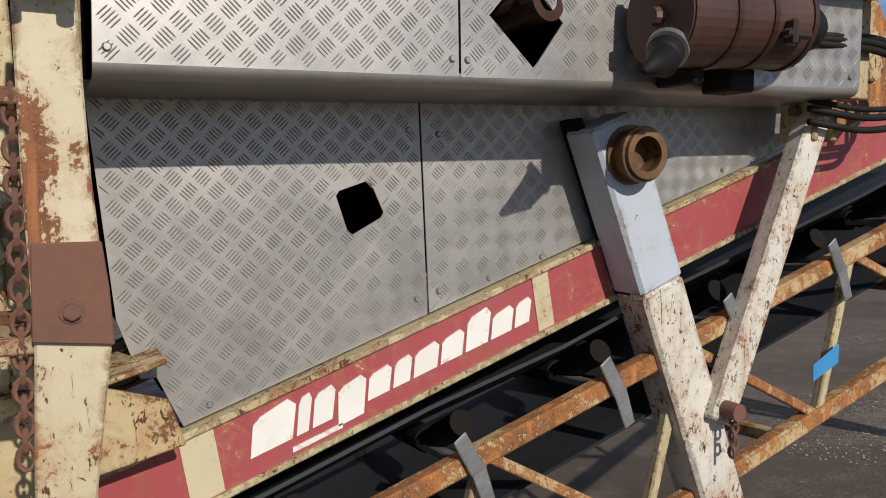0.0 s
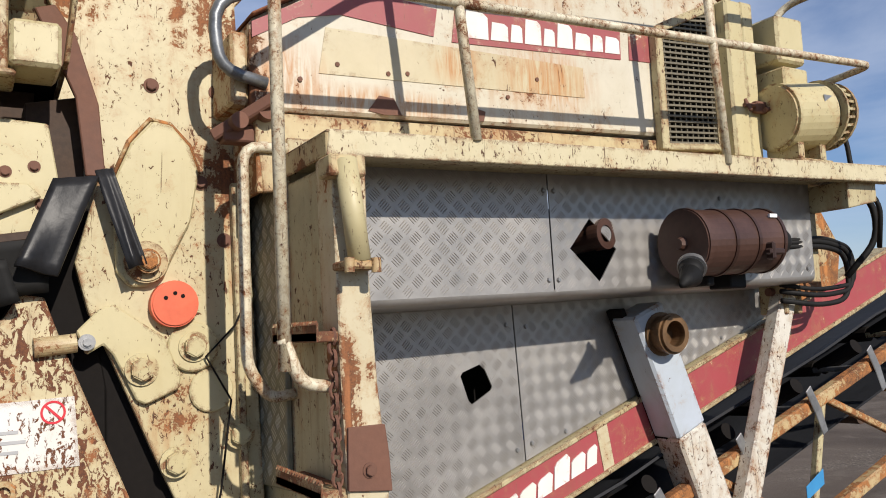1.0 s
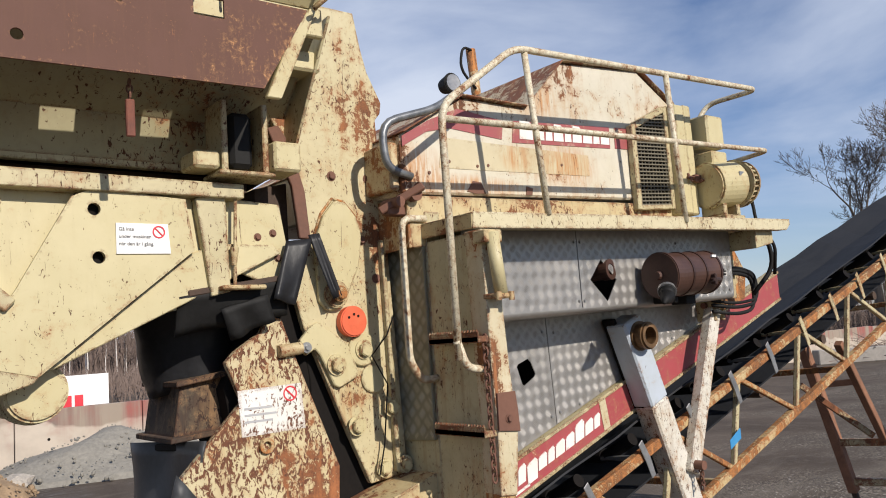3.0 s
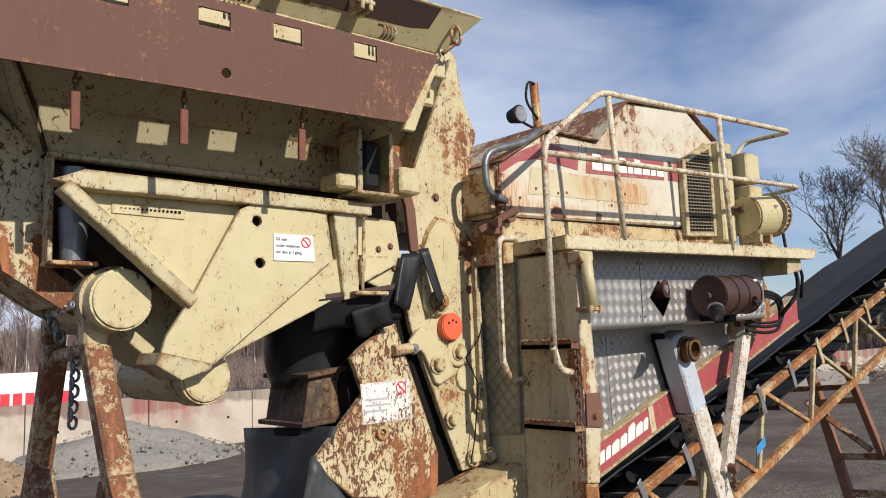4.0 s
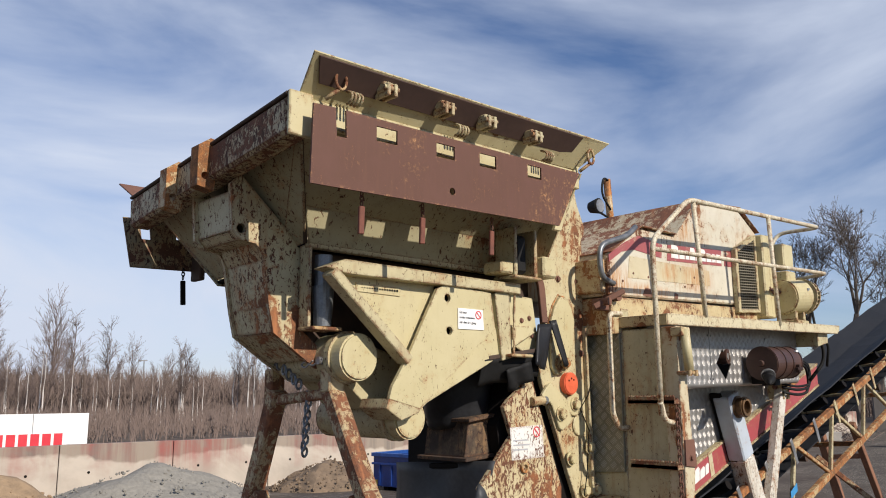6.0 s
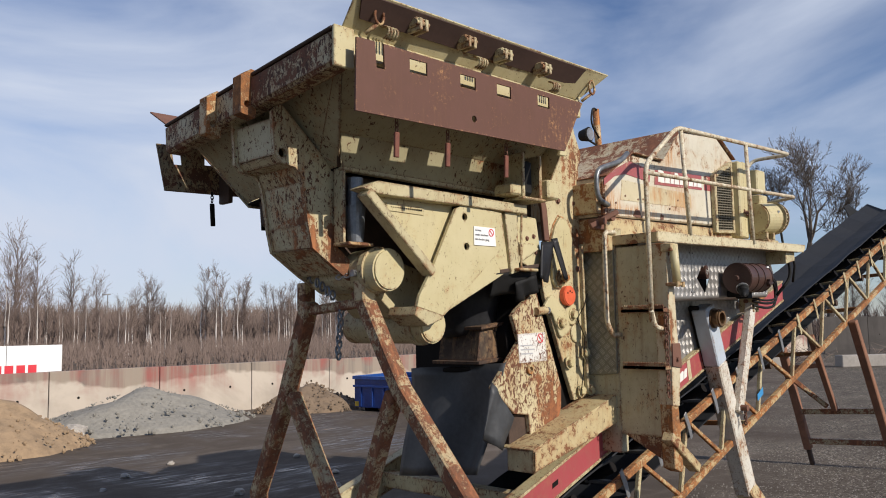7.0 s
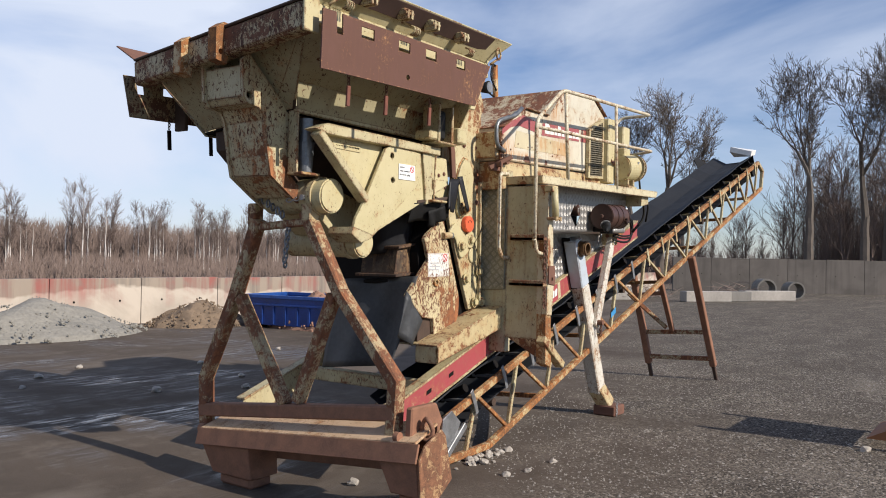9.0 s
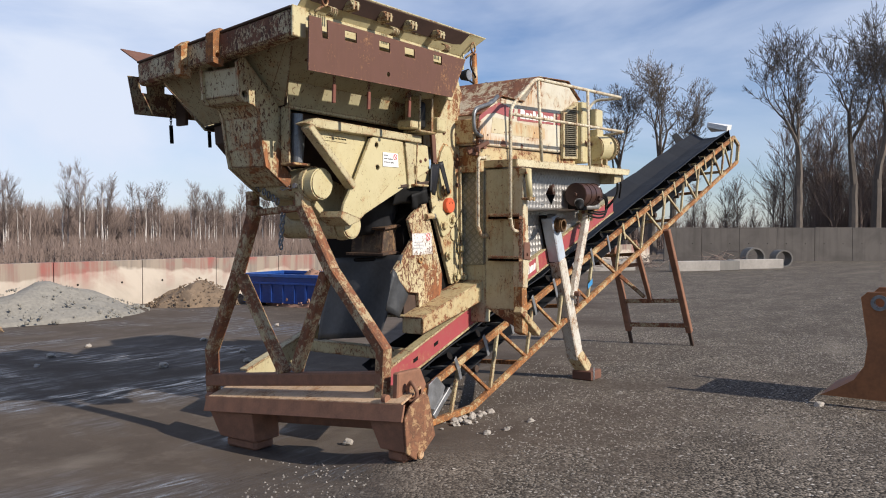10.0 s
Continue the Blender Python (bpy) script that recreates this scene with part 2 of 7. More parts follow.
M_STONE = plain("pale_stone", (0.46, 0.41, 0.35), 0.9, 0, 0.45, 20, 0.5)
M_BLUE = plain("blue_container_paint", (0.012, 0.05, 0.24), 0.4, 0.1, 0.4, 2, 0.1)
M_BARK = plain("grey_bark", (0.13, 0.105, 0.085), 0.9, 0, 0.4, 3, 0.3)
M_TWIG = plain("brown_twigs", (0.185, 0.135, 0.112), 0.9, 0, 0.35, 0.4, 0)
M_BIRCH = plain("birch_bark", (0.66, 0.61, 0.56), 0.8, 0, 0.3, 3, 0.2, (1, 1, 0.3), dark=(0.36, 0.32, 0.29))
M_GREYPILE = plain("crushed_stone", (0.255, 0.238, 0.205), 0.9, 0, 0.35, 14, 0.8)
M_BROWNPILE = plain("brown_rubble", (0.22, 0.155, 0.10), 0.9, 0, 0.5, 4, 0.8)


def ground_material():
    """Worn asphalt: bound gravel with pale chips, smooth brown mud, drying puddles."""
    m, n, l, bs = nodes_of("worn_asphalt")
    v = coords(n, l, shift=False)
    a = noise_node(n, l, v, 0.35, 7, 0.62, 0.5)
    b = noise_node(n, l, v, 3.0, 7, 0.66, 0.3)
    f = noise_node(n, l, v, 60, 4, 0.7)
    vo = n.new("ShaderNodeTexVoronoi")
    vo.inputs["Scale"].default_value = 52
    l.new(v, vo.inputs["Vector"])
    v2 = n.new("ShaderNodeTexVoronoi")
    v2.inputs["Scale"].default_value = 23
    l.new(v, v2.inputs["Vector"])
    sp = n.new("ShaderNodeSeparateXYZ")
    l.new(v, sp.inputs[0])
    tilt = math_node(n, l, "ADD", math_node(n, l, "MULTIPLY", sp.outputs[0], 0.05), math_node(n, l, "MULTIPLY", sp.outputs[1], -0.13))
    stony = ramp(n, l, math_node(n, l, "ADD", tilt, math_node(n, l, "MULTIPLY", a, 1.6)), 0.45, 0.85)
    mud = mixc(n, l, ramp(n, l, a, 0.36, 0.64), (0.070, 0.053, 0.040), (0.132, 0.102, 0.078))
    mud = mixc(n, l, math_node(n, l, "MULTIPLY", ramp(n, l, b, 0.52, 0.8), 0.5), mud, (0.22, 0.18, 0.145))
    chip = ramp(n, l, vo.outputs["Color"], 0.30, 0.90, (0.028, 0.023, 0.018, 1), (0.33, 0.28, 0.225, 1))
    pale = math_node(n, l, "MULTIPLY", ramp(n, l, v2.outputs["Color"], 0.80, 0.84), ramp(n, l, v2.outputs["Distance"], 0.30, 0.42, (1, 1, 1, 1), (0, 0, 0, 1)))
    gravel = mixc(n, l, ramp(n, l, b, 0.38, 0.66), mixc(n, l, 0.5, chip, (0.075, 0.060, 0.047)), chip)
    gravel = mixc(n, l, pale, gravel, (0.50, 0.455, 0.40))
    worn = ramp(n, l, noise_node(n, l, coords(n, l, (0.55, 1.3, 1.0), shift=False), 1.1, 6, 0.6, 0.6), 0.46, 0.60)
    gravel = mixc(n, l, math_node(n, l, "MULTIPLY", worn, 0.42), gravel, (0.058, 0.046, 0.036))
    c = mixc(n, l, stony, mud, gravel)
    dust = math_node(n, l, "MULTIPLY", ramp(n, l, noise_node(n, l, coords(n, l, (0.25, 1.0, 1.0), shift=False), 0.8, 6, 0.6, 0.8), 0.56, 0.72), 0.5)
    c = mixc(n, l, dust, c, (0.22, 0.185, 0.15))
    left = ramp(n, l, math_node(n, l, "ADD", math_node(n, l, "MULTIPLY", sp.outputs[0], -0.25), math_node(n, l, "MULTIPLY", sp.outputs[1], 0.25)), 0.9, 1.5)
    near = ramp(n, l, sp.outputs[1], 8.0, 11.0, (1, 1, 1, 1), (0, 0, 0, 1))
    wet = math_node(n, l, "MULTIPLY", math_node(n, l, "MULTIPLY", ramp(n, l, a, 0.46, 0.58), left), near)
    across = math_node(n, l, "ABSOLUTE", math_node(n, l, "ADD", math_node(n, l, "ADD", sp.outputs[1], math_node(n, l, "MULTIPLY", sp.outputs[0], 0.27)), math_node(n, l, "ADD", math_node(n, l, "MULTIPLY", b, 0.9), -6.1)))
    along = math_node(n, l, "ABSOLUTE", math_node(n, l, "ADD", sp.outputs[0], 2.2))
    rut = math_node(n, l, "MULTIPLY", ramp(n, l, across, 0.28, 0.5, (1, 1, 1, 1), (0, 0, 0, 1)), ramp(n, l, math_node(n, l, "MULTIPLY", along, 0.3), 0.55, 0.7, (1, 1, 1, 1), (0, 0, 0, 1)))
    wet = math_node(n, l, "MAXIMUM", wet, rut)
    film = ramp(n, l, noise_node(n, l, coords(n, l, (0.7, 4.0, 1.0), shift=False), 2.2, 7, 0.66, 1.0), 0.42, 0.60)
    c = mixc(n, l, math_node(n, l, "MULTIPLY", wet, 0.45), c, (0.03, 0.028, 0.028))
    l.new(c, bs.inputs["Base Color"])
    shine = math_node(n, l, "MULTIPLY", wet, film)
    l.new(ramp(n, l, shine, 0, 1, (0.92, 0.92, 0.92, 1), (0.16, 0.16, 0.16, 1)), bs.inputs["Roughness"])
    l.new(ramp(n, l, shine, 0, 1, (0.25, 0.25, 0.25, 1), (0.6, 0.6, 0.6, 1)), bs.inputs["Specular IOR Level"])
    h = math_node(n, l, "ADD", math_node(n, l, "MULTIPLY", f, 0.5), math_node(n, l, "MULTIPLY", math_node(n, l, "MULTIPLY", vo.outputs["Distance"], -1.1), stony))
    h = math_node(n, l, "MULTIPLY", h, math_node(n, l, "SUBTRACT", 1.0, math_node(n, l, "MULTIPLY", shine, 0.85)))
    bump(n, l, bs, h, 0.6, 0.02)
    return m


M_GROUND = ground_material()


# ---- mesh helpers ----
def finish(bm, bevel=0.0, seg=1):
    bmesh.ops.recalc_face_normals(bm, faces=bm.faces)
    if bevel:
        bmesh.ops.bevel(bm, geom=[e for e in bm.edges if e.is_manifold and e.calc_face_angle(0) > 0.5], offset=bevel, segments=seg, affect="EDGES", clamp_overlap=True)
    return bm


def join(*bms):
    out = bmesh.new()
    for b in bms:
        me = bpy.data.meshes.new("tmp")
        b.to_mesh(me)
        out.from_mesh(me)
        bpy.data.meshes.remove(me)
        b.free()
    return out


def origin_of(ob):
    while ob.parent:
        ob = ob.parent
    return ob.location.copy()


def thing(name, base, label, category, group="", kind=""):
    return tagged(at(new(name), base), label, category, group, kind)


def at(ob, p):
    ob.location = p
    return ob


def mesh_of(name, bm, material, smooth=False):
    me = bpy.data.meshes.new(name)
    bm.to_mesh(me)
    bm.free()
    me.materials.append(material)
    for p in me.polygons:
        p.use_smooth = smooth
    return me


def part(name, bm, material, parent, label="", smooth=False):
    """One mesh under a thing or under a part; the bmesh is in world metres."""
    bmesh.ops.translate(bm, vec=-origin_of(parent), verts=bm.verts)
    ob = new(name, mesh_of(name, bm, material, smooth))
    ob.parent = parent
    return tagged(ob, label)


def alone(name, bm, material, base, label, category, group="", kind="", smooth=False):
    """A thing that is one mesh."""
    bmesh.ops.translate(bm, vec=-Vector(base), verts=bm.verts)
    ob = at(new(name, mesh_of(name, bm, material, smooth)), base)
    return tagged(ob, label, category, group, kind)


def slab(pts, a, b, axis="y", bevel=0.004):
    """A plate: an outline in the plane across the axis, from a to b along it."""
    bm = bmesh.new()
    put = {"y": lambda p, d: (p[0], d, p[1]), "x": lambda p, d: (d, p[0], p[1]), "z": lambda p, d: (p[0], p[1], d)}[axis]
    lo = [bm.verts.new(put(p, a)) for p in pts]
    hi = [bm.verts.new(put(p, b)) for p in pts]
    bm.faces.new(lo)
    bm.faces.new(hi[::-1])
    k = len(pts)
    for i in range(k):
        bm.faces.new((lo[i], hi[i], hi[(i + 1) % k], lo[(i + 1) % k]))
    return finish(bm, bevel)


def sheet(quad, thick, bevel=0.003):
    """A flat or slightly warped sheet through 3D corners, with thickness."""
    pts = [Vector(p) for p in quad]
    nrm = (pts[1] - pts[0]).cross(pts[-1] - pts[0]).normalized() * thick
    bm = bmesh.new()
    lo = [bm.verts.new(p) for p in pts]
    hi = [bm.verts.new(p + nrm) for p in pts]
    bm.faces.new(lo)
    bm.faces.new(hi[::-1])
    k = len(pts)
    for i in range(k):
        bm.faces.new((lo[i], hi[i], hi[(i + 1) % k], lo[(i + 1) % k]))
    return finish(bm, bevel)


def box(x0, x1, y0, y1, z0, z1, bevel=0.006):
    return slab([(x0, z0), (x1, z0), (x1, z1), (x0, z1)], y0, y1, "y", bevel)


def beam(p, q, w, h, up=(0, 0, 1), bevel=0.006):
    """A bar of section w (sideways) by h (along up) between two points."""
    p, q = Vector(p), Vector(q)
    d = (q - p).normalized()
    s = d.cross(Vector(up)).normalized()
    u = s.cross(d).normalized()
    bm = bmesh.new()
    vs = [bm.verts.new(e + s * a * w / 2 + u * b * h / 2) for e in (p, q) for a, b in ((-1, -1), (1, -1), (1, 1), (-1, 1))]
    for f in ((0, 1, 2, 3), (7, 6, 5, 4), (0, 4, 5, 1), (1, 5, 6, 2), (2, 6, 7, 3), (3, 7, 4, 0)):
        bm.faces.new([vs[i] for i in f])
    return finish(bm, bevel)


def rod(p, q, r, r2=None, sides=20, bevel=0.0):
    p, q = Vector(p), Vector(q)
    bm = bmesh.new()
    bmesh.ops.create_cone(bm, cap_ends=True, segments=sides, radius1=r, radius2=r if r2 is None else r2, depth=(q - p).length)
    m = Matrix.Translation((p + q) / 2) @ (q - p).to_track_quat("Z", "Y").to_matrix().to_4x4()
    bmesh.ops.transform(bm, matrix=m, verts=bm.verts)
    if bevel:
        bmesh.ops.bevel(bm, geom=[e for e in bm.edges if e.calc_face_angle(0) > 1.0], offset=bevel, segments=2, affect="EDGES")
    return bm


def ring(p, q, r, hole, sides=24):
    """A thick-walled tube from p to q."""
    p, q = Vector(p), Vector(q)
    rot = (q - p).to_track_quat("Z", "Y").to_matrix()
    bm = bmesh.new()
    loops = []
    for e, rr in ((p, r), (q, r), (q, hole), (p, hole)):
        loops.append([bm.verts.new(e + rot @ Vector((rr * math.cos(2 * math.pi * i / sides), rr * math.sin(2 * math.pi * i / sides), 0))) for i in range(sides)])
    for a in range(4):
        for i in range(sides):
            bm.faces.new((loops[a][i], loops[a][(i + 1) % sides], loops[(a + 1) % 4][(i + 1) % sides], loops[(a + 1) % 4][i]))
    return finish(bm)


def rounded(pts, r, steps=4):
    """The corners of a polyline rounded off by about r."""
    pts = [Vector(p) for p in pts]
    out = [pts[0]]
    for a, b, c in zip(pts, pts[1:], pts[2:]):
        u, v = a - b, c - b
        k = min(r, u.length * 0.45, v.length * 0.45)
        s, e = b + u.normalized() * k, b + v.normalized() * k
        for i in range(steps + 1):
            t = i / steps
            out.append(s * (1 - t) ** 2 + b * 2 * t * (1 - t) + e * t * t)
    return out + [pts[-1]]


def tube(pts, r, sides=10, taper=None):
    """A round tube along a polyline."""
    pts = [Vector(p) for p in pts]
    bm = bmesh.new()
    loops, ref = [], None
    for i, p in enumerate(pts):
        d = (pts[min(i + 1, len(pts) - 1)] - pts[max(i - 1, 0)]).normalized()
        if ref is None:
            ref = d.orthogonal().normalized()
        ref = (ref - d * ref.dot(d)).normalized()
        w = d.cross(ref)
        rr = r if taper is None else r + (taper - r) * i / (len(pts) - 1)
        loops.append([bm.verts.new(p + (ref * math.cos(2 * math.pi * k / sides) + w * math.sin(2 * math.pi * k / sides)) * rr) for k in range(sides)])
    for a, b in zip(loops, loops[1:]):
        for k in range(sides):
            bm.faces.new((a[k], a[(k + 1) % sides], b[(k + 1) % sides], b[k]))
    bm.faces.new(loops[0][::-1])
    bm.faces.new(loops[-1])
    return finish(bm)


def bolt(p, r, out=(0, -1, 0), washer=True):
    """A hexagon bolt head on a washer, standing out from p."""
    p, o = Vector(p), Vector(out)
    bms = [rod(p, p + o * r * 0.9, r, sides=6, bevel=r * 0.12)]
    if washer:
        bms.append(rod(p, p + o * r * 0.2, r * 1.35, sides=18))
    return join(*bms)


def holed(outer, holes, a, b, axis="y"):
    """A plate with holes cut through: outline and hole outlines in the plane across the axis."""
    bm = bmesh.new()
    put = {"y": lambda p, d: (p[0], d, p[1]), "x": lambda p, d: (d, p[0], p[1])}[axis]
    edges = []
    for loop in [outer] + holes:
        vs = [bm.verts.new(put(p, a)) for p in loop]
        edges += [bm.edges.new((vs[i], vs[(i + 1) % len(vs)])) for i in range(len(vs))]
    bmesh.ops.triangle_fill(bm, use_beauty=True, use_dissolve=False, edges=edges)
    ext = bmesh.ops.extrude_face_region(bm, geom=list(bm.faces))
    d = Vector((0, b - a, 0)) if axis == "y" else Vector((b - a, 0, 0))
    bmesh.ops.translate(bm, vec=d, verts=[v for v in ext["geom"] if isinstance(v, bmesh.types.BMVert)])
    return finish(bm)


def circle(cx, cz, r, k=16):
    return [(cx + r * math.cos(2 * math.pi * i / k), cz + r * math.sin(2 * math.pi * i / k)) for i in range(k)]


def inside(p, poly):
    x, z = p
    hit = False
    for (x0, z0), (x1, z1) in zip(poly, poly[1:] + poly[:1]):
        if (z0 > z) != (z1 > z) and x < (x1 - x0) * (z - z0) / (z1 - z0) + x0:
            hit = not hit
    return hit


def treads(name, poly, y, parent, material, holes=(), tilt=0.0, cell=0.052, axis="y"):
    """The raised five-bar pattern of a tread plate, on its face at y towards -y (or at x towards -x)."""
    xs, zs = [p[0] for p in poly], [p[1] for p in poly]
    cx, cz = (min(xs) + max(xs)) / 2, (min(zs) + max(zs)) / 2
    reach = int(max(max(xs) - min(xs), max(zs) - min(zs)) / cell) + 2
    verts, faces = [], []
    ca, sa = math.cos(radians(45 + tilt)), math.sin(radians(45 + tilt))
    off = origin_of(parent)
    for i in range(-reach, reach):
        for j in range(-reach, reach):
            along = (i + j) % 2
            for k in range(5):
                u, v = (i + 0.5) * cell, (j + 0.5) * cell
                s = (k - 2) * cell * 0.175
                hl, hw = cell * (0.46 - 0.03 * abs(k - 2)), cell * 0.05
                du, dv = (0, s) if along else (s, 0)
                if not inside((cx + (u + du) * ca - (v + dv) * sa, cz + (u + du) * sa + (v + dv) * ca), poly):
                    continue
                ring_pts = ((-hl, 0), (-hl * 0.55, -hw), (hl * 0.55, -hw), (hl, 0), (hl * 0.55, hw), (-hl * 0.55, hw))
                w = []
                for a, b in ring_pts:
                    a, b = (a, b) if along else (b, a)
                    uu, vv = u + du + a, v + dv + b
                    w.append((cx + uu * ca - vv * sa, cz + uu * sa + vv * ca))
                if any(not inside(p, poly) or any(inside(p, h) for h in holes) for p in (w[0], w[3])):
                    continue
                b0 = len(verts)
                verts += [(x - off.x, y + 0.0005 - off.y, z - off.z) for x, z in w]
                for a, b in ((-hl * 0.5, 0), (hl * 0.5, 0)):
                    a, b = (a, b) if along else (b, a)
                    uu, vv = u + du + a, v + dv + b
                    verts.append((cx + uu * ca - vv * sa - off.x, y - 0.0018 - off.y, cz + uu * sa + vv * ca - off.z))
                l, r = b0 + 6, b0 + 7
                faces += [(b0, b0 + 1, l), (b0 + 1, b0 + 2, r, l), (b0 + 2, b0 + 3, r), (b0 + 3, b0 + 4, r), (b0 + 4, b0 + 5, l, r), (b0 + 5, b0, l)]
    if axis == "x":
        verts = [(b + off.y - off.x, a + off.x - off.y, c) for a, b, c in verts]
    me = bpy.data.meshes.new(name)
    me.from_pydata(verts, [], faces)
    me.materials.append(material)
    ob = new(name, me)
    ob.parent = parent
    return tagged(ob, kind="stuff")


# ---- ground and distance ----
GROUND = -0.10


def ground_height(x, y):
    dip = -0.07 * math.exp(-((x + 2.6) ** 2 + (y - 3.4) ** 2) / 2.0)
    rise = 0.125 * math.exp(-((x + 2.1) ** 2 + (y - 1.4) ** 2) / 0.35)
    return GROUND + dip + rise + 0.012 * noise.noise(Vector((x * 0.5, y * 0.5, 0))) * math.exp(-(x * x + y * y) / 900)


def spread(lo, hi, step, far):
    inner = [lo + step * i for i in range(int((hi - lo) / step) + 1)]
    out = [k for k in (1, 3, 8, 20, 60, 180, 600, far)]
    return [lo - k for k in reversed(out)] + inner + [inner[-1] + k for k in out]


def build_ground():
    xs, ys = spread(-9, 14, 0.25, 2400), spread(-5, 16, 0.25, 2400)
    verts = [(x, y, ground_height(x, y)) for y in ys for x in xs]
    w = len(xs)
    faces = [(j * w + i, j * w + i + 1, (j + 1) * w + i + 1, (j + 1) * w + i) for j in range(len(ys) - 1) for i in range(w - 1)]
    me = bpy.data.meshes.new("ground")
    me.from_pydata(verts, [], faces)
    me.materials.append(M_GROUND)
    for p in me.polygons:
        p.use_smooth = True
    tagged(new("ground", me), "worn dark asphalt yard with gravel and wet patches", "ground", kind="structure")


build_ground()


def concrete_wall(name, p, q, height, material, label):
    """A cast wall in sections with joints and a row of tie holes."""
    p, q = Vector((*p, GROUND)), Vector((*q, GROUND))
    d = (q - p).normalized()
    out = Vector((d.y, -d.x, 0))
    wall = tagged(at(new(name), p), label, "wall", kind="structure")
    length, step = (q - p).length, 2.4
    for i in range(int(length / step)):
        a, b = p + d * (i * step + 0.008), p + d * ((i + 1) * step - 0.008)
        k = height + random.uniform(-0.02, 0.02)
        bm = beam(a + Vector((0, 0, k / 2 - 0.15)), b + Vector((0, 0, k / 2 - 0.15)), 0.2, k + 0.3, bevel=0.01)
        part("panel", bm, material, wall)
        ties = [rod(p + d * (i * step + f) + out * 0.098 + Vector((0, 0, height * 0.52)), p + d * (i * step + f) + out * 0.106 + Vector((0, 0, height * 0.52)), 0.028, sides=10) for f in (0.6, 1.8)]
        part("tie_hole", join(*ties), M_DARK, wall)
    return wall


def wall_material(name, base, red):
    """Cast concrete with streaks; the long wall keeps a weathered stained strip above a paler scraped face."""
    m, n, l, bs = nodes_of(name)
    v = coords(n, l, (0.5, 0.5, 0.5), shift=False)
    vs = coords(n, l, (2.6, 2.6, 0.12), shift=False)
    a = noise_node(n, l, v, 1.2, 6, 0.6, 0.5)
    s = noise_node(n, l, vs, 1.4, 5, 0.6)
    c = mixc(n, l, ramp(n, l, a, 0.4, 0.62), base, tuple(x * 0.72 for x in base))
    if red:
        sx = n.new("ShaderNodeSeparateXYZ")
        l.new(coords(n, l, shift=False), sx.inputs[0])
        level = math_node(n, l, "ADD", sx.outputs[2], math_node(n, l, "MULTIPLY", math_node(n, l, "SUBTRACT", noise_node(n, l, coords(n, l, (0.35, 0.35, 0.35), shift=False), 1.0, 5, 0.55), 0.5), 1.6))
        old = ramp(n, l, level, 0.74, 0.80)
        aged = mixc(n, l, ramp(n, l, s, 0.45, 0.65), (0.27, 0.215, 0.165), (0.12, 0.10, 0.085))
        c = mixc(n, l, math_node(n, l, "MULTIPLY", old, 0.85), c, aged)
        hi = ramp(n, l, sx.outputs[2], 0.35, 0.95)
        r = math_node(n, l, "MULTIPLY", math_node(n, l, "MULTIPLY", hi, ramp(n, l, s, 0.42, 0.6)), ramp(n, l, a, 0.42, 0.56))
        c = mixc(n, l, math_node(n, l, "MULTIPLY", r, 0.7), c, (0.34, 0.085, 0.07))
    else:
        c = mixc(n, l, math_node(n, l, "MULTIPLY", ramp(n, l, s, 0.5, 0.72), 0.55), c, (0.06, 0.052, 0.045))
    l.new(c, bs.inputs["Base Color"])
    bs.inputs["Roughness"].default_value = 0.88
    bump(n, l, bs, a, 0.3, 0.02)
    return m


M_WALL = wall_material("stained_concrete", (0.50, 0.43, 0.35), True)
M_WALL_R = wall_material("grey_dark_concrete", (0.115, 0.10, 0.088), False)
concrete_wall("wall_north", (-40, 16.2), (43.4, 16.2), 1.14, M_WALL, "low pale concrete wall with red stains and tie holes")
concrete_wall("wall_east", (43.8, 16), (59.5, -7.3), 2.15, M_WALL_R, "dark streaked concrete wall along the yard")


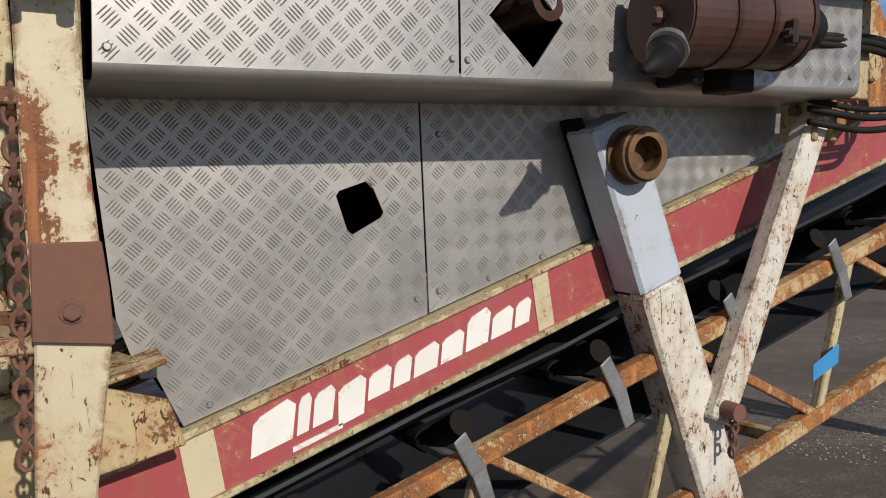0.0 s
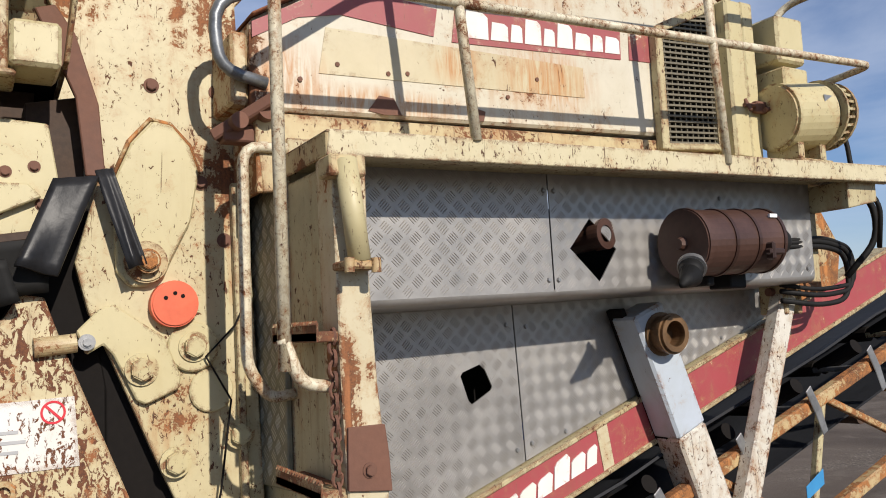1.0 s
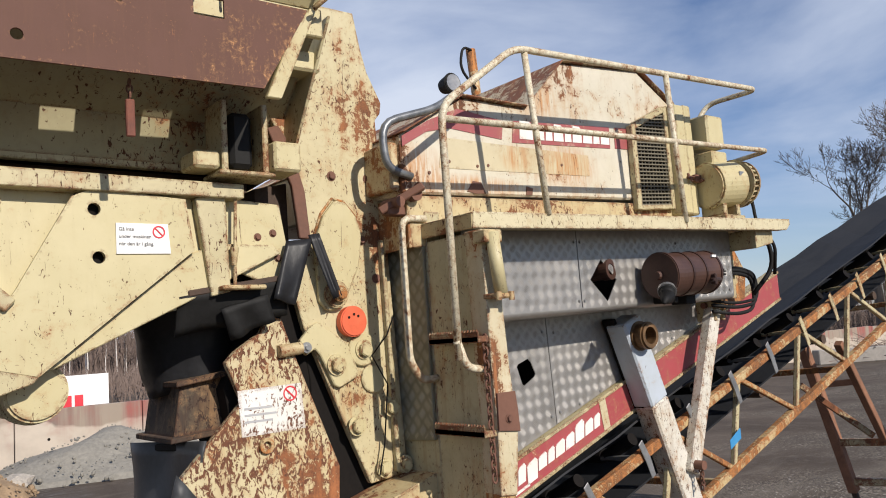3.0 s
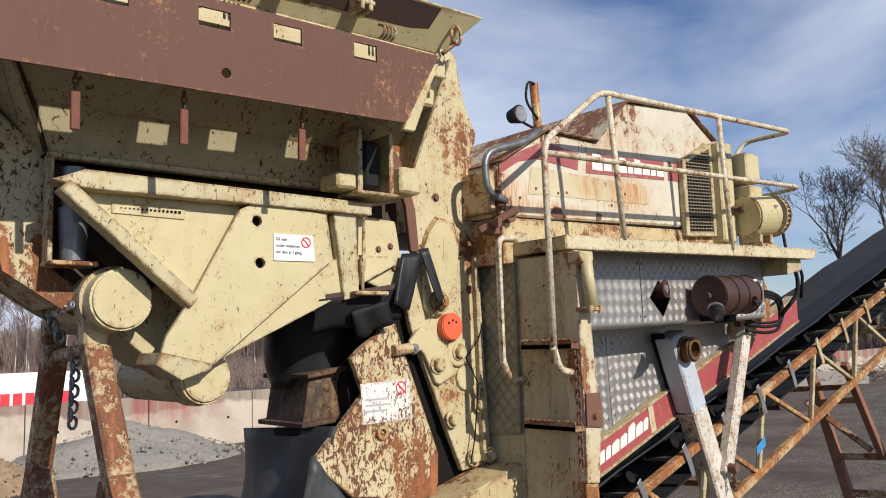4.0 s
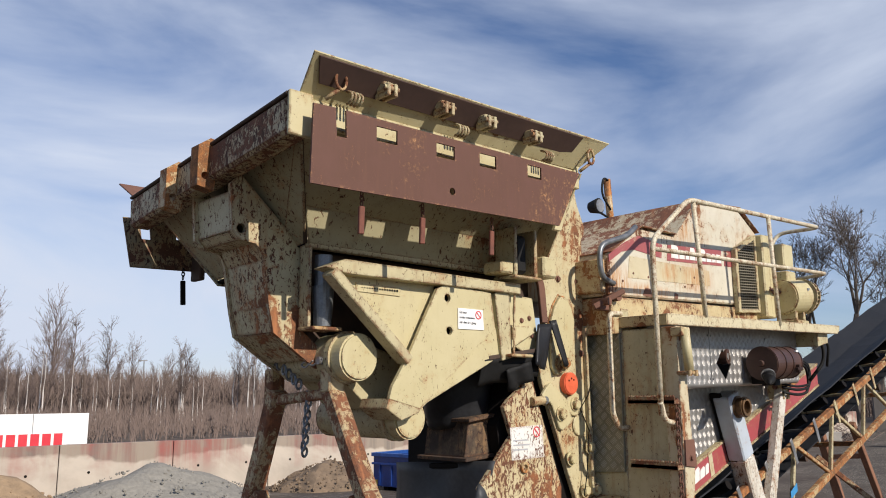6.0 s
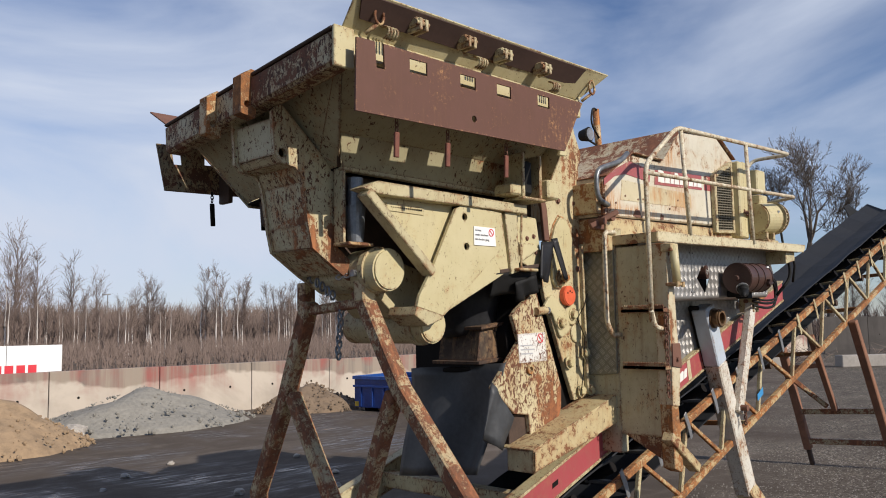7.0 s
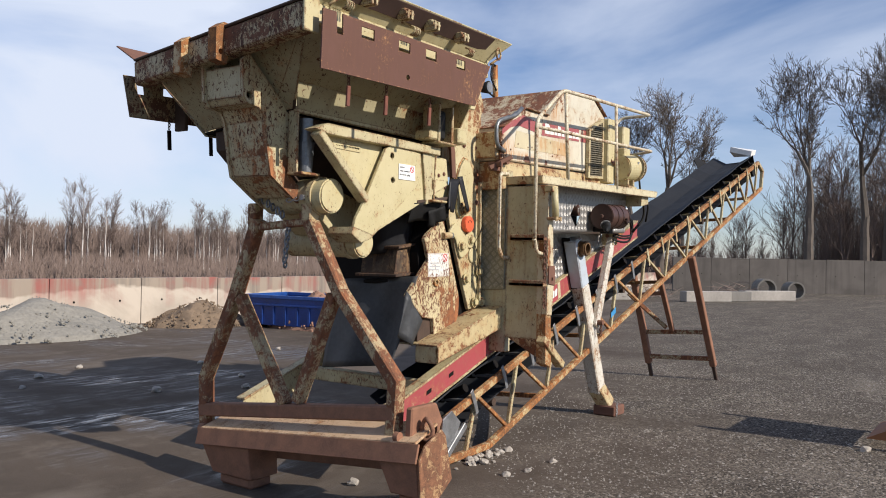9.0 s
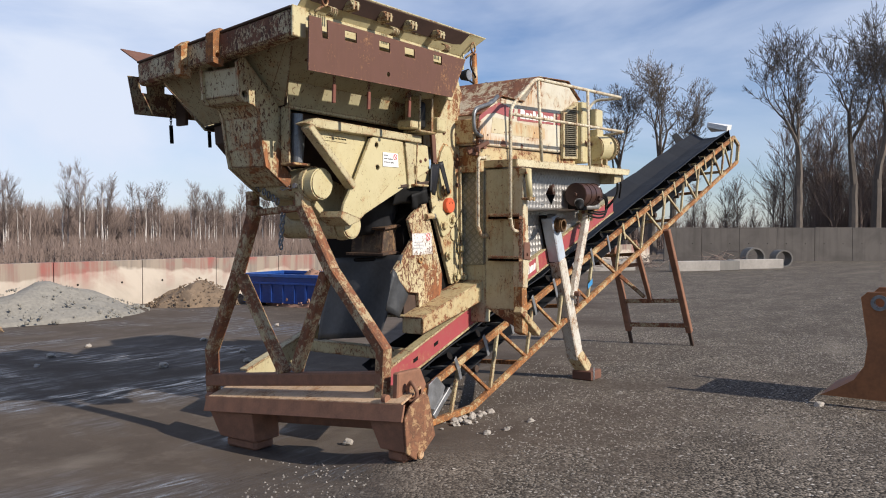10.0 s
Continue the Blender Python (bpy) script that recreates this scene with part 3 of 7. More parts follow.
def heap(name, cx, cy, rx, ry, h, material, label, cat, seed):
    """A loose pile: a lumpy cone with stones lying on it."""
    rnd = random.Random(seed)
    bm = bmesh.new()
    rings, sides = 16, 48
    loops = []
    for i in range(rings):
        t = i / (rings - 1)
        loop = []
        for k in range(sides):
            a = 2 * math.pi * k / sides
            nz = noise.noise(Vector((cx + math.cos(a) * t * 2.2, seed + math.sin(a) * t * 2.2, 0)))
            r = t * (1 + 0.12 * nz)
            z = h * (max(0, 1 - t) ** 0.85) * (1 + 0.25 * nz) + 0.03 * noise.noise(Vector((9 * t * math.cos(a), 9 * t * math.sin(a), seed)))
            loop.append(bm.verts.new((cx + rx * r * math.cos(a), cy + ry * r * math.sin(a), z + GROUND - (0.05 if t > 0.98 else 0))))
        loops.append(loop)
    for a, b in zip(loops, loops[1:]):
        for k in range(sides):
            if a is loops[0]:
                continue
            bm.faces.new((a[k], a[(k + 1) % sides], b[(k + 1) % sides], b[k]))
    bm.faces.new(loops[1][::-1])
    finish(bm)
    for _ in range(430):
        t, a = math.sqrt(rnd.random()), rnd.random() * 2 * math.pi
        z = h * (1 - t) ** 0.85
        s = (0.014 + 0.03 * rnd.random() ** 2.5) * (1.5 if t > 0.85 else 1)
        g = bmesh.ops.create_icosphere(bm, subdivisions=1, radius=s)
        m = Matrix.Translation((cx + rx * t * 1.08 * math.cos(a), cy + ry * t * 1.08 * math.sin(a), z + GROUND + s * 0.2)) @ Euler((rnd.random() * 6, rnd.random() * 6, 0)).to_matrix().to_4x4() @ Matrix.Diagonal((1, rnd.uniform(0.6, 1), rnd.uniform(0.5, 0.9), 1))
        bmesh.ops.transform(bm, matrix=m, verts=g["verts"])
    return alone(name, bm, material, (cx, cy, GROUND), label, cat, kind="stuff")


M_SOIL = plain("yellow_soil", (0.34, 0.235, 0.14), 0.95, 0, 0.4, 5, 0.7)
heap("gravel_heap", 2.2, 14.75, 2.35, 1.3, 0.84, M_GREYPILE, "grey heap of crushed stone on the yard", "gravel heap", 3)
heap("rubble_heap", 6.5, 14.9, 1.35, 1.05, 0.68, M_BROWNPILE, "brown heap of rubble against the wall", "rubble heap", 5)
heap("soil_heap", -1.15, 13.6, 1.65, 1.4, 0.92, M_SOIL, "yellow-brown heap of soil", "soil heap", 8)


def skip_container():
    """Built along its own length, then turned to stand across the yard."""
    t = tagged(new("skip_container"), "low blue steel skip container with ribbed sides", "container")
    ln, wd, top = 3.6, 1.7, 0.78
    part("body", join(box(0, ln, 0, 0.04, 0.08, top), box(0, 0.04, 0.04, wd, 0.08, top), box(ln - 0.04, ln, 0.04, wd, 0.08, top), box(0.04, ln - 0.04, wd - 0.04, wd, 0.08, top), box(0.04, ln - 0.04, 0.04, wd - 0.04, 0.08, 0.12)), M_BLUE, t)
    part("rim", join(beam((-0.03, 0, top), (ln + 0.03, 0, top), 0.1, 0.08), beam((0, 0.06, top), (0, wd, top), 0.1, 0.08), beam((ln, 0.06, top), (ln, wd, top), 0.1, 0.08), beam((0.06, wd, top), (ln - 0.06, wd, top), 0.1, 0.08)), M_BLUERIM, t, "paler blue rim, scuffed")
    part("ledge", beam((-0.02, -0.02, 0.58), (ln, -0.02, 0.58), 0.05, 0.05), M_BLUE, t)
    for i in range(10):
        x = 0.2 + i * (ln - 0.4) / 9
        part("rib", box(x - 0.03, x + 0.03, -0.028, 0, 0.10, 0.55), M_BLUE, t)
    for x in (0.3, ln - 0.3):
        part("skid", beam((x, 0.1, 0.045), (x, wd - 0.1, 0.045), 0.14, 0.09), M_DARK, t)
    part("hook_plate", box(0.02, 0.14, -0.012, -0.002, 0.10, 0.22), plain("yellow_plate", (0.6, 0.42, 0.05), 0.5), t, "small yellow plate")
    t.matrix_world = pose(6.98, 13.8, GROUND, 0, 0, -81.4)
    heap("gravel_load", 8.1, 12.3, 0.95, 1.45, 0.98, M_REDGRAVEL, "pale reddish gravel load heaped in the skip", "gravel", 11)


M_BLUERIM = plain("scuffed_blue_rim", (0.02, 0.085, 0.33), 0.4, 0.1, 0.5, 5, 0.1)
M_REDGRAVEL = plain("reddish_gravel", (0.33, 0.185, 0.125), 0.9, 0, 0.4, 12, 0.8)


skip_container()


def bars(parent, x0, x1, y, z0, z1, material, widths, gap=0.03, out=0.004):
    """Plain bars in place of lettering, on a face towards -y."""
    total = sum(widths)
    x, k = x0, (x1 - x0 - gap * (len(widths) - 1)) / total
    for wd in widths:
        part("lettering_bar", box(x, x + wd * k, y - out, y - 0.001, z0, z1, 0), material, parent)
        x += wd * k + gap


def billboard():
    t = thing("billboard", (4.5, 34.1, GROUND), "white company board with red lettering beyond the wall", "sign")
    for xa, xb in ((1.3, 3.38), (3.4, 5.58), (5.6, 7.75)):
        part("board", box(xa, xb, 34.0, 34.06, -0.06, 1.37, 0.005), M_LABEL, t)
    for x in (1.7, 3.4, 5.6, 7.3):
        part("post", box(x - 0.05, x + 0.05, 34.06, 34.16, GROUND - 0.1, 1.2), M_STEEL, t)
    bars(t, 4.2, 6.75, 33.999, 0.10, 0.58, M_SIGNRED, (1, 1, 1, 1, 1, 1), 0.11)


billboard()


# ---- trees ----
def branch_mesh(name, material, seed, height, r0, spread_deg, levels, forks, lean=0.0, first=0.35, reach=0.4, minr=0.004):
    """A bare crown as one mesh of many thin tapering limbs."""
    rnd = random.Random(seed)
    verts, faces = [], []

    def limb(p, d, length, r, level):
        steps = 5 if level < 2 else 3
        pts, rr = [p.copy()], [r]
        for i in range(steps):
            d = (d + Vector((rnd.gauss(0, 1), rnd.gauss(0, 1), rnd.gauss(0, 0.6))) * (0.05 + 0.07 * level) + Vector((0, 0, 0.05))).normalized()
            p = p + d * length / steps
            pts.append(p.copy())
            rr.append(max(r * (1 - 0.72 * (i + 1) / steps), minr))
        sides = 6 if level == 0 else (4 if level == 1 else 3)
        ref = d.orthogonal().normalized()
        w = d.cross(ref)
        b0 = len(verts)
        for q, k in zip(pts, rr):
            for s in range(sides):
                a = 2 * math.pi * s / sides
                verts.append(tuple(q + (ref * math.cos(a) + w * math.sin(a)) * k))
        for i in range(steps):
            for s in range(sides):
                faces.append((b0 + i * sides + s, b0 + i * sides + (s + 1) % sides, b0 + (i + 1) * sides + (s + 1) % sides, b0 + (i + 1) * sides + s))
        if level >= levels:
            return
        for _ in range(forks[level]):
            f = rnd.uniform(first if level == 0 else 0.15, 1.0)
            i = min(int(f * steps), steps - 1)
            q = pts[i].lerp(pts[i + 1], f * steps - i)
            ax = Vector((rnd.gauss(0, 1), rnd.gauss(0, 1), rnd.gauss(0, 0.35))).normalized()
            ang = radians(rnd.uniform(0.55, 1.25) * spread_deg)
            nd = (d * math.cos(ang) + (ax - d * ax.dot(d)).normalized() * math.sin(ang)).normalized()
            limb(q, nd, length * (rnd.uniform(0.8, 1.2) * reach * (1.3 - 0.6 * f) if level == 0 else rnd.uniform(0.4, 0.66)), max(rr[i] * 0.55, minr), level + 1)

    limb(Vector((0, 0, -0.1)), Vector((lean, rnd.uniform(-0.05, 0.05), 1)).normalized(), height, r0, 0)
    me = bpy.data.meshes.new(name)
    me.from_pydata(verts, [], faces)
    me.materials.append(material)
    return me


def trunk_mesh(name, material, height, r, seed, tip=0.15):
    rnd = random.Random(seed)
    pts = [Vector((rnd.gauss(0, 0.01 * height) * (0 < i < 6) * 0.5, rnd.gauss(0, 0.01 * height) * (0 < i < 6) * 0.5, height * i / 6 - 0.1)) for i in range(7)]
    return mesh_of(name, tube(pts, r, 8, r * tip), material)


def forked_crown(name, material, seed, base, length, r0, levels=7, spread_deg=25, minr=0.011):
    """A bare round crown: limbs that fork again and again and rise at their tips, with side twigs."""
    rnd = random.Random(seed)
    verts, faces = [], []

    def limb(p, d, ln, r, level):
        steps = 3 if level < 3 else 2
        pts, rr = [p.copy()], [r]
        for i in range(steps):
            d = (d + Vector((rnd.gauss(0, 1), rnd.gauss(0, 1), rnd.gauss(0, 0.7))) * (0.07 + 0.018 * level) + Vector((0, 0, 0.10))).normalized()
            p = p + d * ln / steps
            pts.append(p.copy())
            rr.append(max(r * (1 - 0.34 * (i + 1) / steps), minr))
        sides = 6 if level < 2 else (4 if level < 4 else 3)
        ref = d.orthogonal().normalized()
        w = d.cross(ref)
        b0 = len(verts)
        for q, k in zip(pts, rr):
            for s in range(sides):
                a = 2 * math.pi * s / sides
                verts.append(tuple(q + (ref * math.cos(a) + w * math.sin(a)) * k))
        for i in range(steps):
            for s in range(sides):
                faces.append((b0 + i * sides + s, b0 + i * sides + (s + 1) % sides, b0 + (i + 1) * sides + (s + 1) % sides, b0 + (i + 1) * sides + s))
        if level >= levels:
            return

        def off(scale):
            ax = Vector((rnd.gauss(0, 1), rnd.gauss(0, 1), rnd.gauss(0, 0.4)))
            ax = (ax - d * ax.dot(d)).normalized()
            ang = radians(rnd.uniform(0.6, 1.3) * spread_deg * scale)
            return (d * math.cos(ang) + ax * math.sin(ang)).normalized()

        for _ in range(3 if level in (0, 3) else 2):
            limb(p, off(0.85), ln * rnd.uniform(0.66, 0.86), rr[-1] * rnd.uniform(0.62, 0.80), level + 1)
        if level:
            for _ in range(2 if level < 3 else 3):
                f = rnd.randrange(1, steps + 1)
                limb(pts[f], off(1.9), ln * rnd.uniform(0.32, 0.6), max(rr[f] * 0.4, minr), min(level + 2, levels))

    limb(Vector((0, 0, base)), Vector((rnd.uniform(-0.06, 0.06), rnd.uniform(-0.06, 0.06), 1)).normalized(), length, r0, 0)
    me = bpy.data.meshes.new(name)
    me.from_pydata(verts, [], faces)
    me.materials.append(material)
    return me


def tree(kind, meshes, p, scale, turn, label, group):
    t = tagged(at(new(kind), p), label, "tree", group)
    t.rotation_euler = (0, 0, turn)
    t.scale = (scale, scale, scale)
    for nm, me in meshes:
        o = new(nm, me)
        o.parent = t
    return t


rt = random.Random(21)
BIG = [[("trunk", trunk_mesh("trunk", M_BARK, 4.8, 0.34, 40 + i, 0.72)), ("crown", forked_crown("crown", M_BARK, 150 + i, 4.6, 2.7, 0.245))] for i in range(4)]
for i, (x, y, s) in enumerate(((55, 23.4, 0.98), (56, 21.4, 1.06), (58.5, 20.6, 0.92), (52, 9.6, 1.06), (57, 6.9, 1.12), (58, 5.6, 1.2), (63, 2.0, 1.15), (61, 4.2, 1.1))):
    tree("oak_tree", BIG[i % 4], (x, y, GROUND), s, rt.uniform(0, 6.28), "tall bare deciduous tree behind the wall", "bare trees")
MID = [[("crown", branch_mesh("crown", M_TWIG, 70 + i, 8.5, 0.08, 24, 3, (18, 6, 4), first=0.25, reach=0.27, minr=0.010))] for i in range(4)]
for i in range(78):
    x, y = 60 + rt.uniform(0, 14), rt.uniform(-14, 14)
    tree("young_tree", MID[rt.randrange(4)], (x, y, GROUND), rt.uniform(0.75, 1.3), rt.uniform(0, 6.28), "slender bare tree in the thicket", "thicket trees")
for i in range(14):
    x, y = 62 + rt.uniform(0, 16), rt.uniform(14, 30)
    tree("young_tree", MID[rt.randrange(4)], (x, y, GROUND), rt.uniform(0.4, 0.75), rt.uniform(0, 6.28), "slender bare tree in the thicket", "thicket trees")
# taller trees at the west end of the birch wood
for x, y, s in ((6, 74, 1.15), (11, 72, 1.1), (15.5, 75, 1.12), (18.4, 73, 1.12), (21.0, 76, 0.98), (23.5, 74, 0.9), (26, 75, 0.78), (2, 73, 1.1), (13, 78, 1.0), (19.6, 79, 0.9)):
    tree("young_tree", MID[rt.randrange(4)], (x, y, GROUND), s, rt.uniform(0, 6.28), "bushy bare tree at the edge of the wood", "edge trees")
BIRCH = [[("trunk", trunk_mesh("trunk", M_BIRCH, 6.3, 0.085, 80 + i)), ("crown", branch_mesh("crown", M_TWIG, 90 + i, 6.9, 0.03, 20, 3, (24, 6, 4), first=0.3, reach=0.2, minr=0.006))] for i in range(6)]
for i in range(200):
    y = 56 + rt.uniform(0, 10)
    x = -26 + i * 0.60 + rt.gauss(0, 1.6)
    tree("birch_tree", BIRCH[rt.randrange(6)], (x, y, GROUND), 0.50 + 0.42 * rt.random() ** 0.9, rt.uniform(0, 6.28), "slender bare birch with a pale trunk", "birches")


def bank_height(y):
    k = min(max((y - 75) / 60, 0), 1)
    return GROUND + 0.02 + 1.5 * k


def earth_bank():
    ys = [17.2, 17.5, 26, 40, 60, 80, 92.5, 140]
    bm = bmesh.new()
    rows = [[bm.verts.new((x, y, bank_height(y) - (0.4 if y < 17.4 else 0))) for x in range(-70, 141, 6)] for y in ys]
    for a, b in zip(rows, rows[1:]):
        for i in range(len(a) - 1):
            bm.faces.new((a[i], a[i + 1], b[i + 1], b[i]))
    finish(bm)
    alone("earth_bank", bm, plain("leaf_litter", (0.13, 0.09, 0.06), 0.95, 0, 0.5, 0.7, 0.4), (0, 17.2, GROUND), "brown leaf-littered bank rising to the wood", "bank", kind="structure")


earth_bank()


def thicket(name, x0, x1, y0, y1, count, h0, h1, seed, label, base=None, thin=1.0):
    """A dense brown wood of bare stems and twigs, as one mesh."""
    rnd = random.Random(seed)
    verts, faces = [], []
    for _ in range(count):
        x, y, h = rnd.uniform(x0, x1), rnd.uniform(y0, y1), rnd.uniform(h0, h1)
        zb = base(y) if base else 0.0
        for s in range(9):
            a, z = rnd.uniform(0, 6.28), h * rnd.uniform(0.0, 0.75)
            top = Vector((x + math.cos(a) * h * 0.14, y + math.sin(a) * h * 0.14, zb + min(h, z + h * rnd.uniform(0.2, 0.5))))
            r = (0.035 if s else 0.06) * thin
            low = Vector((x, y, zb + z if s else zb - 0.3))
            if not s:
                top = Vector((x + rnd.gauss(0, 0.15), y, zb + h))
            b0 = len(verts)
            verts += [(low.x - r, low.y, low.z), (low.x + r, low.y, low.z), (low.x, low.y + r, low.z), tuple(top)]
            faces += [(b0, b0 + 1, b0 + 3), (b0 + 1, b0 + 2, b0 + 3), (b0 + 2, b0, b0 + 3)]
    me = bpy.data.meshes.new(name)
    me.from_pydata(verts, [], faces)
    me.materials.append(M_TWIG)
    tagged(new(name, me), label, "wood", kind="stuff")


thicket("birch_wood", -60, 130, 68, 100, 15000, 1.8, 5.2, 5, "dense brown leafless birch wood beyond the wall", bank_height)
thicket("brushwood", -30, 95, 36, 72, 8500, 0.6, 1.9, 15, "leafless brushwood on the bank", bank_height, 0.5)
thicket("bare_wood", 61, 95, -24, 14, 5200, 2.5, 8.5, 6, "dense leafless wood beyond the wall", None, 0.6)
thicket("low_scrub", 61, 95, 13, 40, 900, 1.5, 3.6, 16, "low leafless scrub beyond the wall")


def lamp_post():
    t = thing("street_lamp", (32.7, 88, 0), "tall grey street lamp in front of the wood", "street lamp")
    part("pole", rod((32.7, 88, -0.2), (32.7, 88, 6.0), 0.1, 0.06, 10), M_STEEL, t)
    part("lamp_head", beam((32.1, 88, 6.0), (33.0, 88, 6.05), 0.16, 0.14), M_STEEL, t)


lamp_post()


# ---- crusher: chassis beam and support legs ----
BEAM_SLOPE = 0.345


def beam_top(x):
    return 1.02 + BEAM_SLOPE * x


def chassis():
    t = thing("chassis_beam", (-1.3, 2.2, 0.0), "sloping red steel chassis beam with cream flanges and worn paint", "chassis")
    x0, x1 = -1.72, 3.75
    for y, nm in ((2.2, "web"), (3.75, "far_web")):
        part(nm, slab([(x0, beam_top(x0) - 0.23), (x1, beam_top(x1) - 0.23), (x1, beam_top(x1)), (x0, beam_top(x0))], y, y + 0.012), M_RED if y < 3 else M_CREAM_WORN, t)
        for dz, hh in ((-0.011, 0.022), (-0.225, 0.022)):
            part("flange", slab([(x0, beam_top(x0) + dz - hh / 2), (x1, beam_top(x1) + dz - hh / 2), (x1, beam_top(x1) + dz + hh / 2), (x0, beam_top(x0) + dz + hh / 2)], y - 0.012, y + 0.1), M_CREAM_WORN, t, "cream flange, chipped to rust")
    # cream upright bands across the red web
    for xa, xb in ((0.36, 0.45), (1.47, 1.53)):
        part("band", slab([(xa, beam_top(xa) - 0.21), (xb, beam_top(xb) - 0.21), (xb - 0.03, beam_top(xb) - 0.03), (xa - 0.03, beam_top(xa) - 0.03)], 2.196, 2.2, bevel=0), M_BANDCREAM, t, "cream painted band")
    # pale lettering drawn as plain slanted shapes
    x = 0.52
    for wd, tall, low in ((0.12, 0.115, 0), (0.035, 0.11, 0), (0.06, 0.1, 0), (0.085, 0.085, -0.03), (0.07, 0.08, 0), (0.055, 0.08, 0), (0.08, 0.08, 0), (0.075, 0.08, 0), (0.08, 0.11, 0), (0.075, 0.08, 0), (0.055, 0.08, 0)):
        b0, b1 = beam_top(x) - 0.158, beam_top(x + wd) - 0.158
        sl = 0.10
        out = [(x + low * sl * -2, b0 + low), (x + wd, b1 + low), (x + wd + sl * tall, b1 + tall * 0.85), (x + wd * 0.8 + sl * tall, b1 + tall), (x + wd * 0.15 + sl * tall, b0 + tall), (x + sl * tall * 0.7, b0 + tall * 0.8)]
        part("lettering_bar", slab(out, 2.1945, 2.2, bevel=0), M_LETTER, t, "worn white lettering shape")
        x += wd + 0.012
    part("lettering_bar", slab([(0.64, beam_top(0.64) - 0.2), (0.79, beam_top(0.79) - 0.2), (0.79, beam_top(0.79) - 0.185), (0.64, beam_top(0.64) - 0.185)], 2.1945, 2.2, bevel=0), M_LETTER, t)
    # cream cover channel on the lower stretch
    part("cover_channel", join(slab([(-1.04, 0.83), (0.33, 1.15), (0.29, 1.27), (0.13, 1.32), (-1.04, 0.98)], 2.06, 2.075), sheet([(-1.04, 2.06, 0.98), (0.29, 2.06, 1.36), (0.29, 2.35, 1.36), (-1.04, 2.35, 0.98)], 0.012), slab([(-1.04, 0.83), (-1.02, 0.83), (-1.02, 0.98), (-1.04, 0.98)], 2.06, 2.3)), M_CREAM_RUSTY, t, "cream channel with rust stains")
    # slots in the web, laid on as near-black patches for their inner shade
    for xx in (-0.62, -0.96):
        zc = beam_top(xx) - 0.12
        part("slot", slab([(xx - 0.035, zc - 0.03), (xx + 0.035, zc - 0.006), (xx + 0.035, zc + 0.03), (xx - 0.035, zc + 0.006)], 2.196, 2.199, bevel=0), M_DARK, t, "dark oblong slot")
    for xx in (-0.9, 0.0, 3.2):
        part("cross_member", beam((xx, 2.25, beam_top(xx) - 0.12), (xx, 3.75, beam_top(xx) - 0.12), 0.12, 0.12), M_CREAM_WORN, t)


chassis()


def support_leg():
    t = thing("outrigger_leg", (2.47, 2.0, GROUND), "square steel support leg, pale blue above and chipped white below", "support leg")
    top, mid, knee = Vector((1.645, 2.12, 2.0)), Vector((1.86, 2.12, 1.46)), Vector((2.34, 2.10, 0.18))
    part("upper_leg", beam(top, mid, 0.155, 0.185, (1, 0, 0), 0.012), M_GREYBLUE, t, "pale blue-grey upper leg")
    part("lower_leg", beam(mid, knee, 0.154, 0.184, (1, 0, 0), 0.012), M_WHITE_CHIP, t, "chipped white lower leg")
    part("knee", beam(knee - Vector((0.02, 0, -0.05)), (2.46, 2.02, 0.0), 0.16, 0.19, (1, 0, 0), 0.012), M_CREAM_RUSTY, t)
    part("foot_plate", box(2.32, 2.62, 1.86, 2.14, GROUND, 0.02, 0.012), M_RUST, t, "rusty foot block")
    # this sleeve is a near-black strip standing in for the leg's shaded side
    part("sleeve", slab([(1.555, 2.0), (1.58, 2.01), (1.82, 1.40), (1.80, 1.38)], 2.12, 2.22), M_DARK, t, "dark strip for the shaded side of the leg")
    col = Vector((1.705, 2.03, 1.89))
    part("socket", join(ring(col + Vector((0, 0.03, 0)), col + Vector((0, -0.075, 0)), 0.078, 0.055), ring(col + Vector((0, 0.03, 0)), col + Vector((0, 0.0, 0)), 0.095, 0.055), ring(col + Vector((0, -0.045, 0)), col + Vector((0, -0.06, 0)), 0.088, 0.055)), M_BRASS, t, "corroded brass pipe socket")
    part("socket_bottom", rod(col + Vector((0, 0.0, 0)), col + Vector((0, 0.01, 0)), 0.056), M_BRASS, t)
    # white diagonal strut with pin joint
    part("strut", beam((2.56, 2.05, 2.05), (2.09, 2.03, 0.98), 0.075, 0.11, (1, 0, 0), 0.008), M_WHITE_CHIP, t, "white diagonal strut")
    part("strut_fork", join(box(2.50, 2.53, 2.0, 2.15, 1.95, 2.10), box(2.60, 2.63, 2.0, 2.15, 1.95, 2.10)), M_CREAM_WORN, t)
    for bm in (rod((2.47, 2.07, 2.06), (2.66, 2.07, 2.06), 0.02), rod((2.10, 1.93, 1.03), (2.10, 2.1, 1.03), 0.03)):
        part("pin", bm, M_RUST, t)
    for i in range(5):
        c = Vector((2.10 + 0.012 * (i % 2), 1.96, 1.0 - i * 0.028))
        part("chain_link", link(c, 0.02, 0.006, i), M_RUST, t)
    for i in range(6):
        part("chain_link", link(Vector((2.36, 1.85, 0.05 - i * 0.025)), 0.018, 0.005, i), M_STEEL, t)


def link(c, r, w, turn, sides=10):
    """One oval chain link."""
    pts = []
    for k in range(sides + 1):
        a = 2 * math.pi * k / sides
        h = r * 0.65 * math.cos(a)
        pts.append(c + (Vector((h, 0, r * math.sin(a))) if turn % 2 else Vector((0, h, r * math.sin(a)))))
    return tube(pts, w, 5)


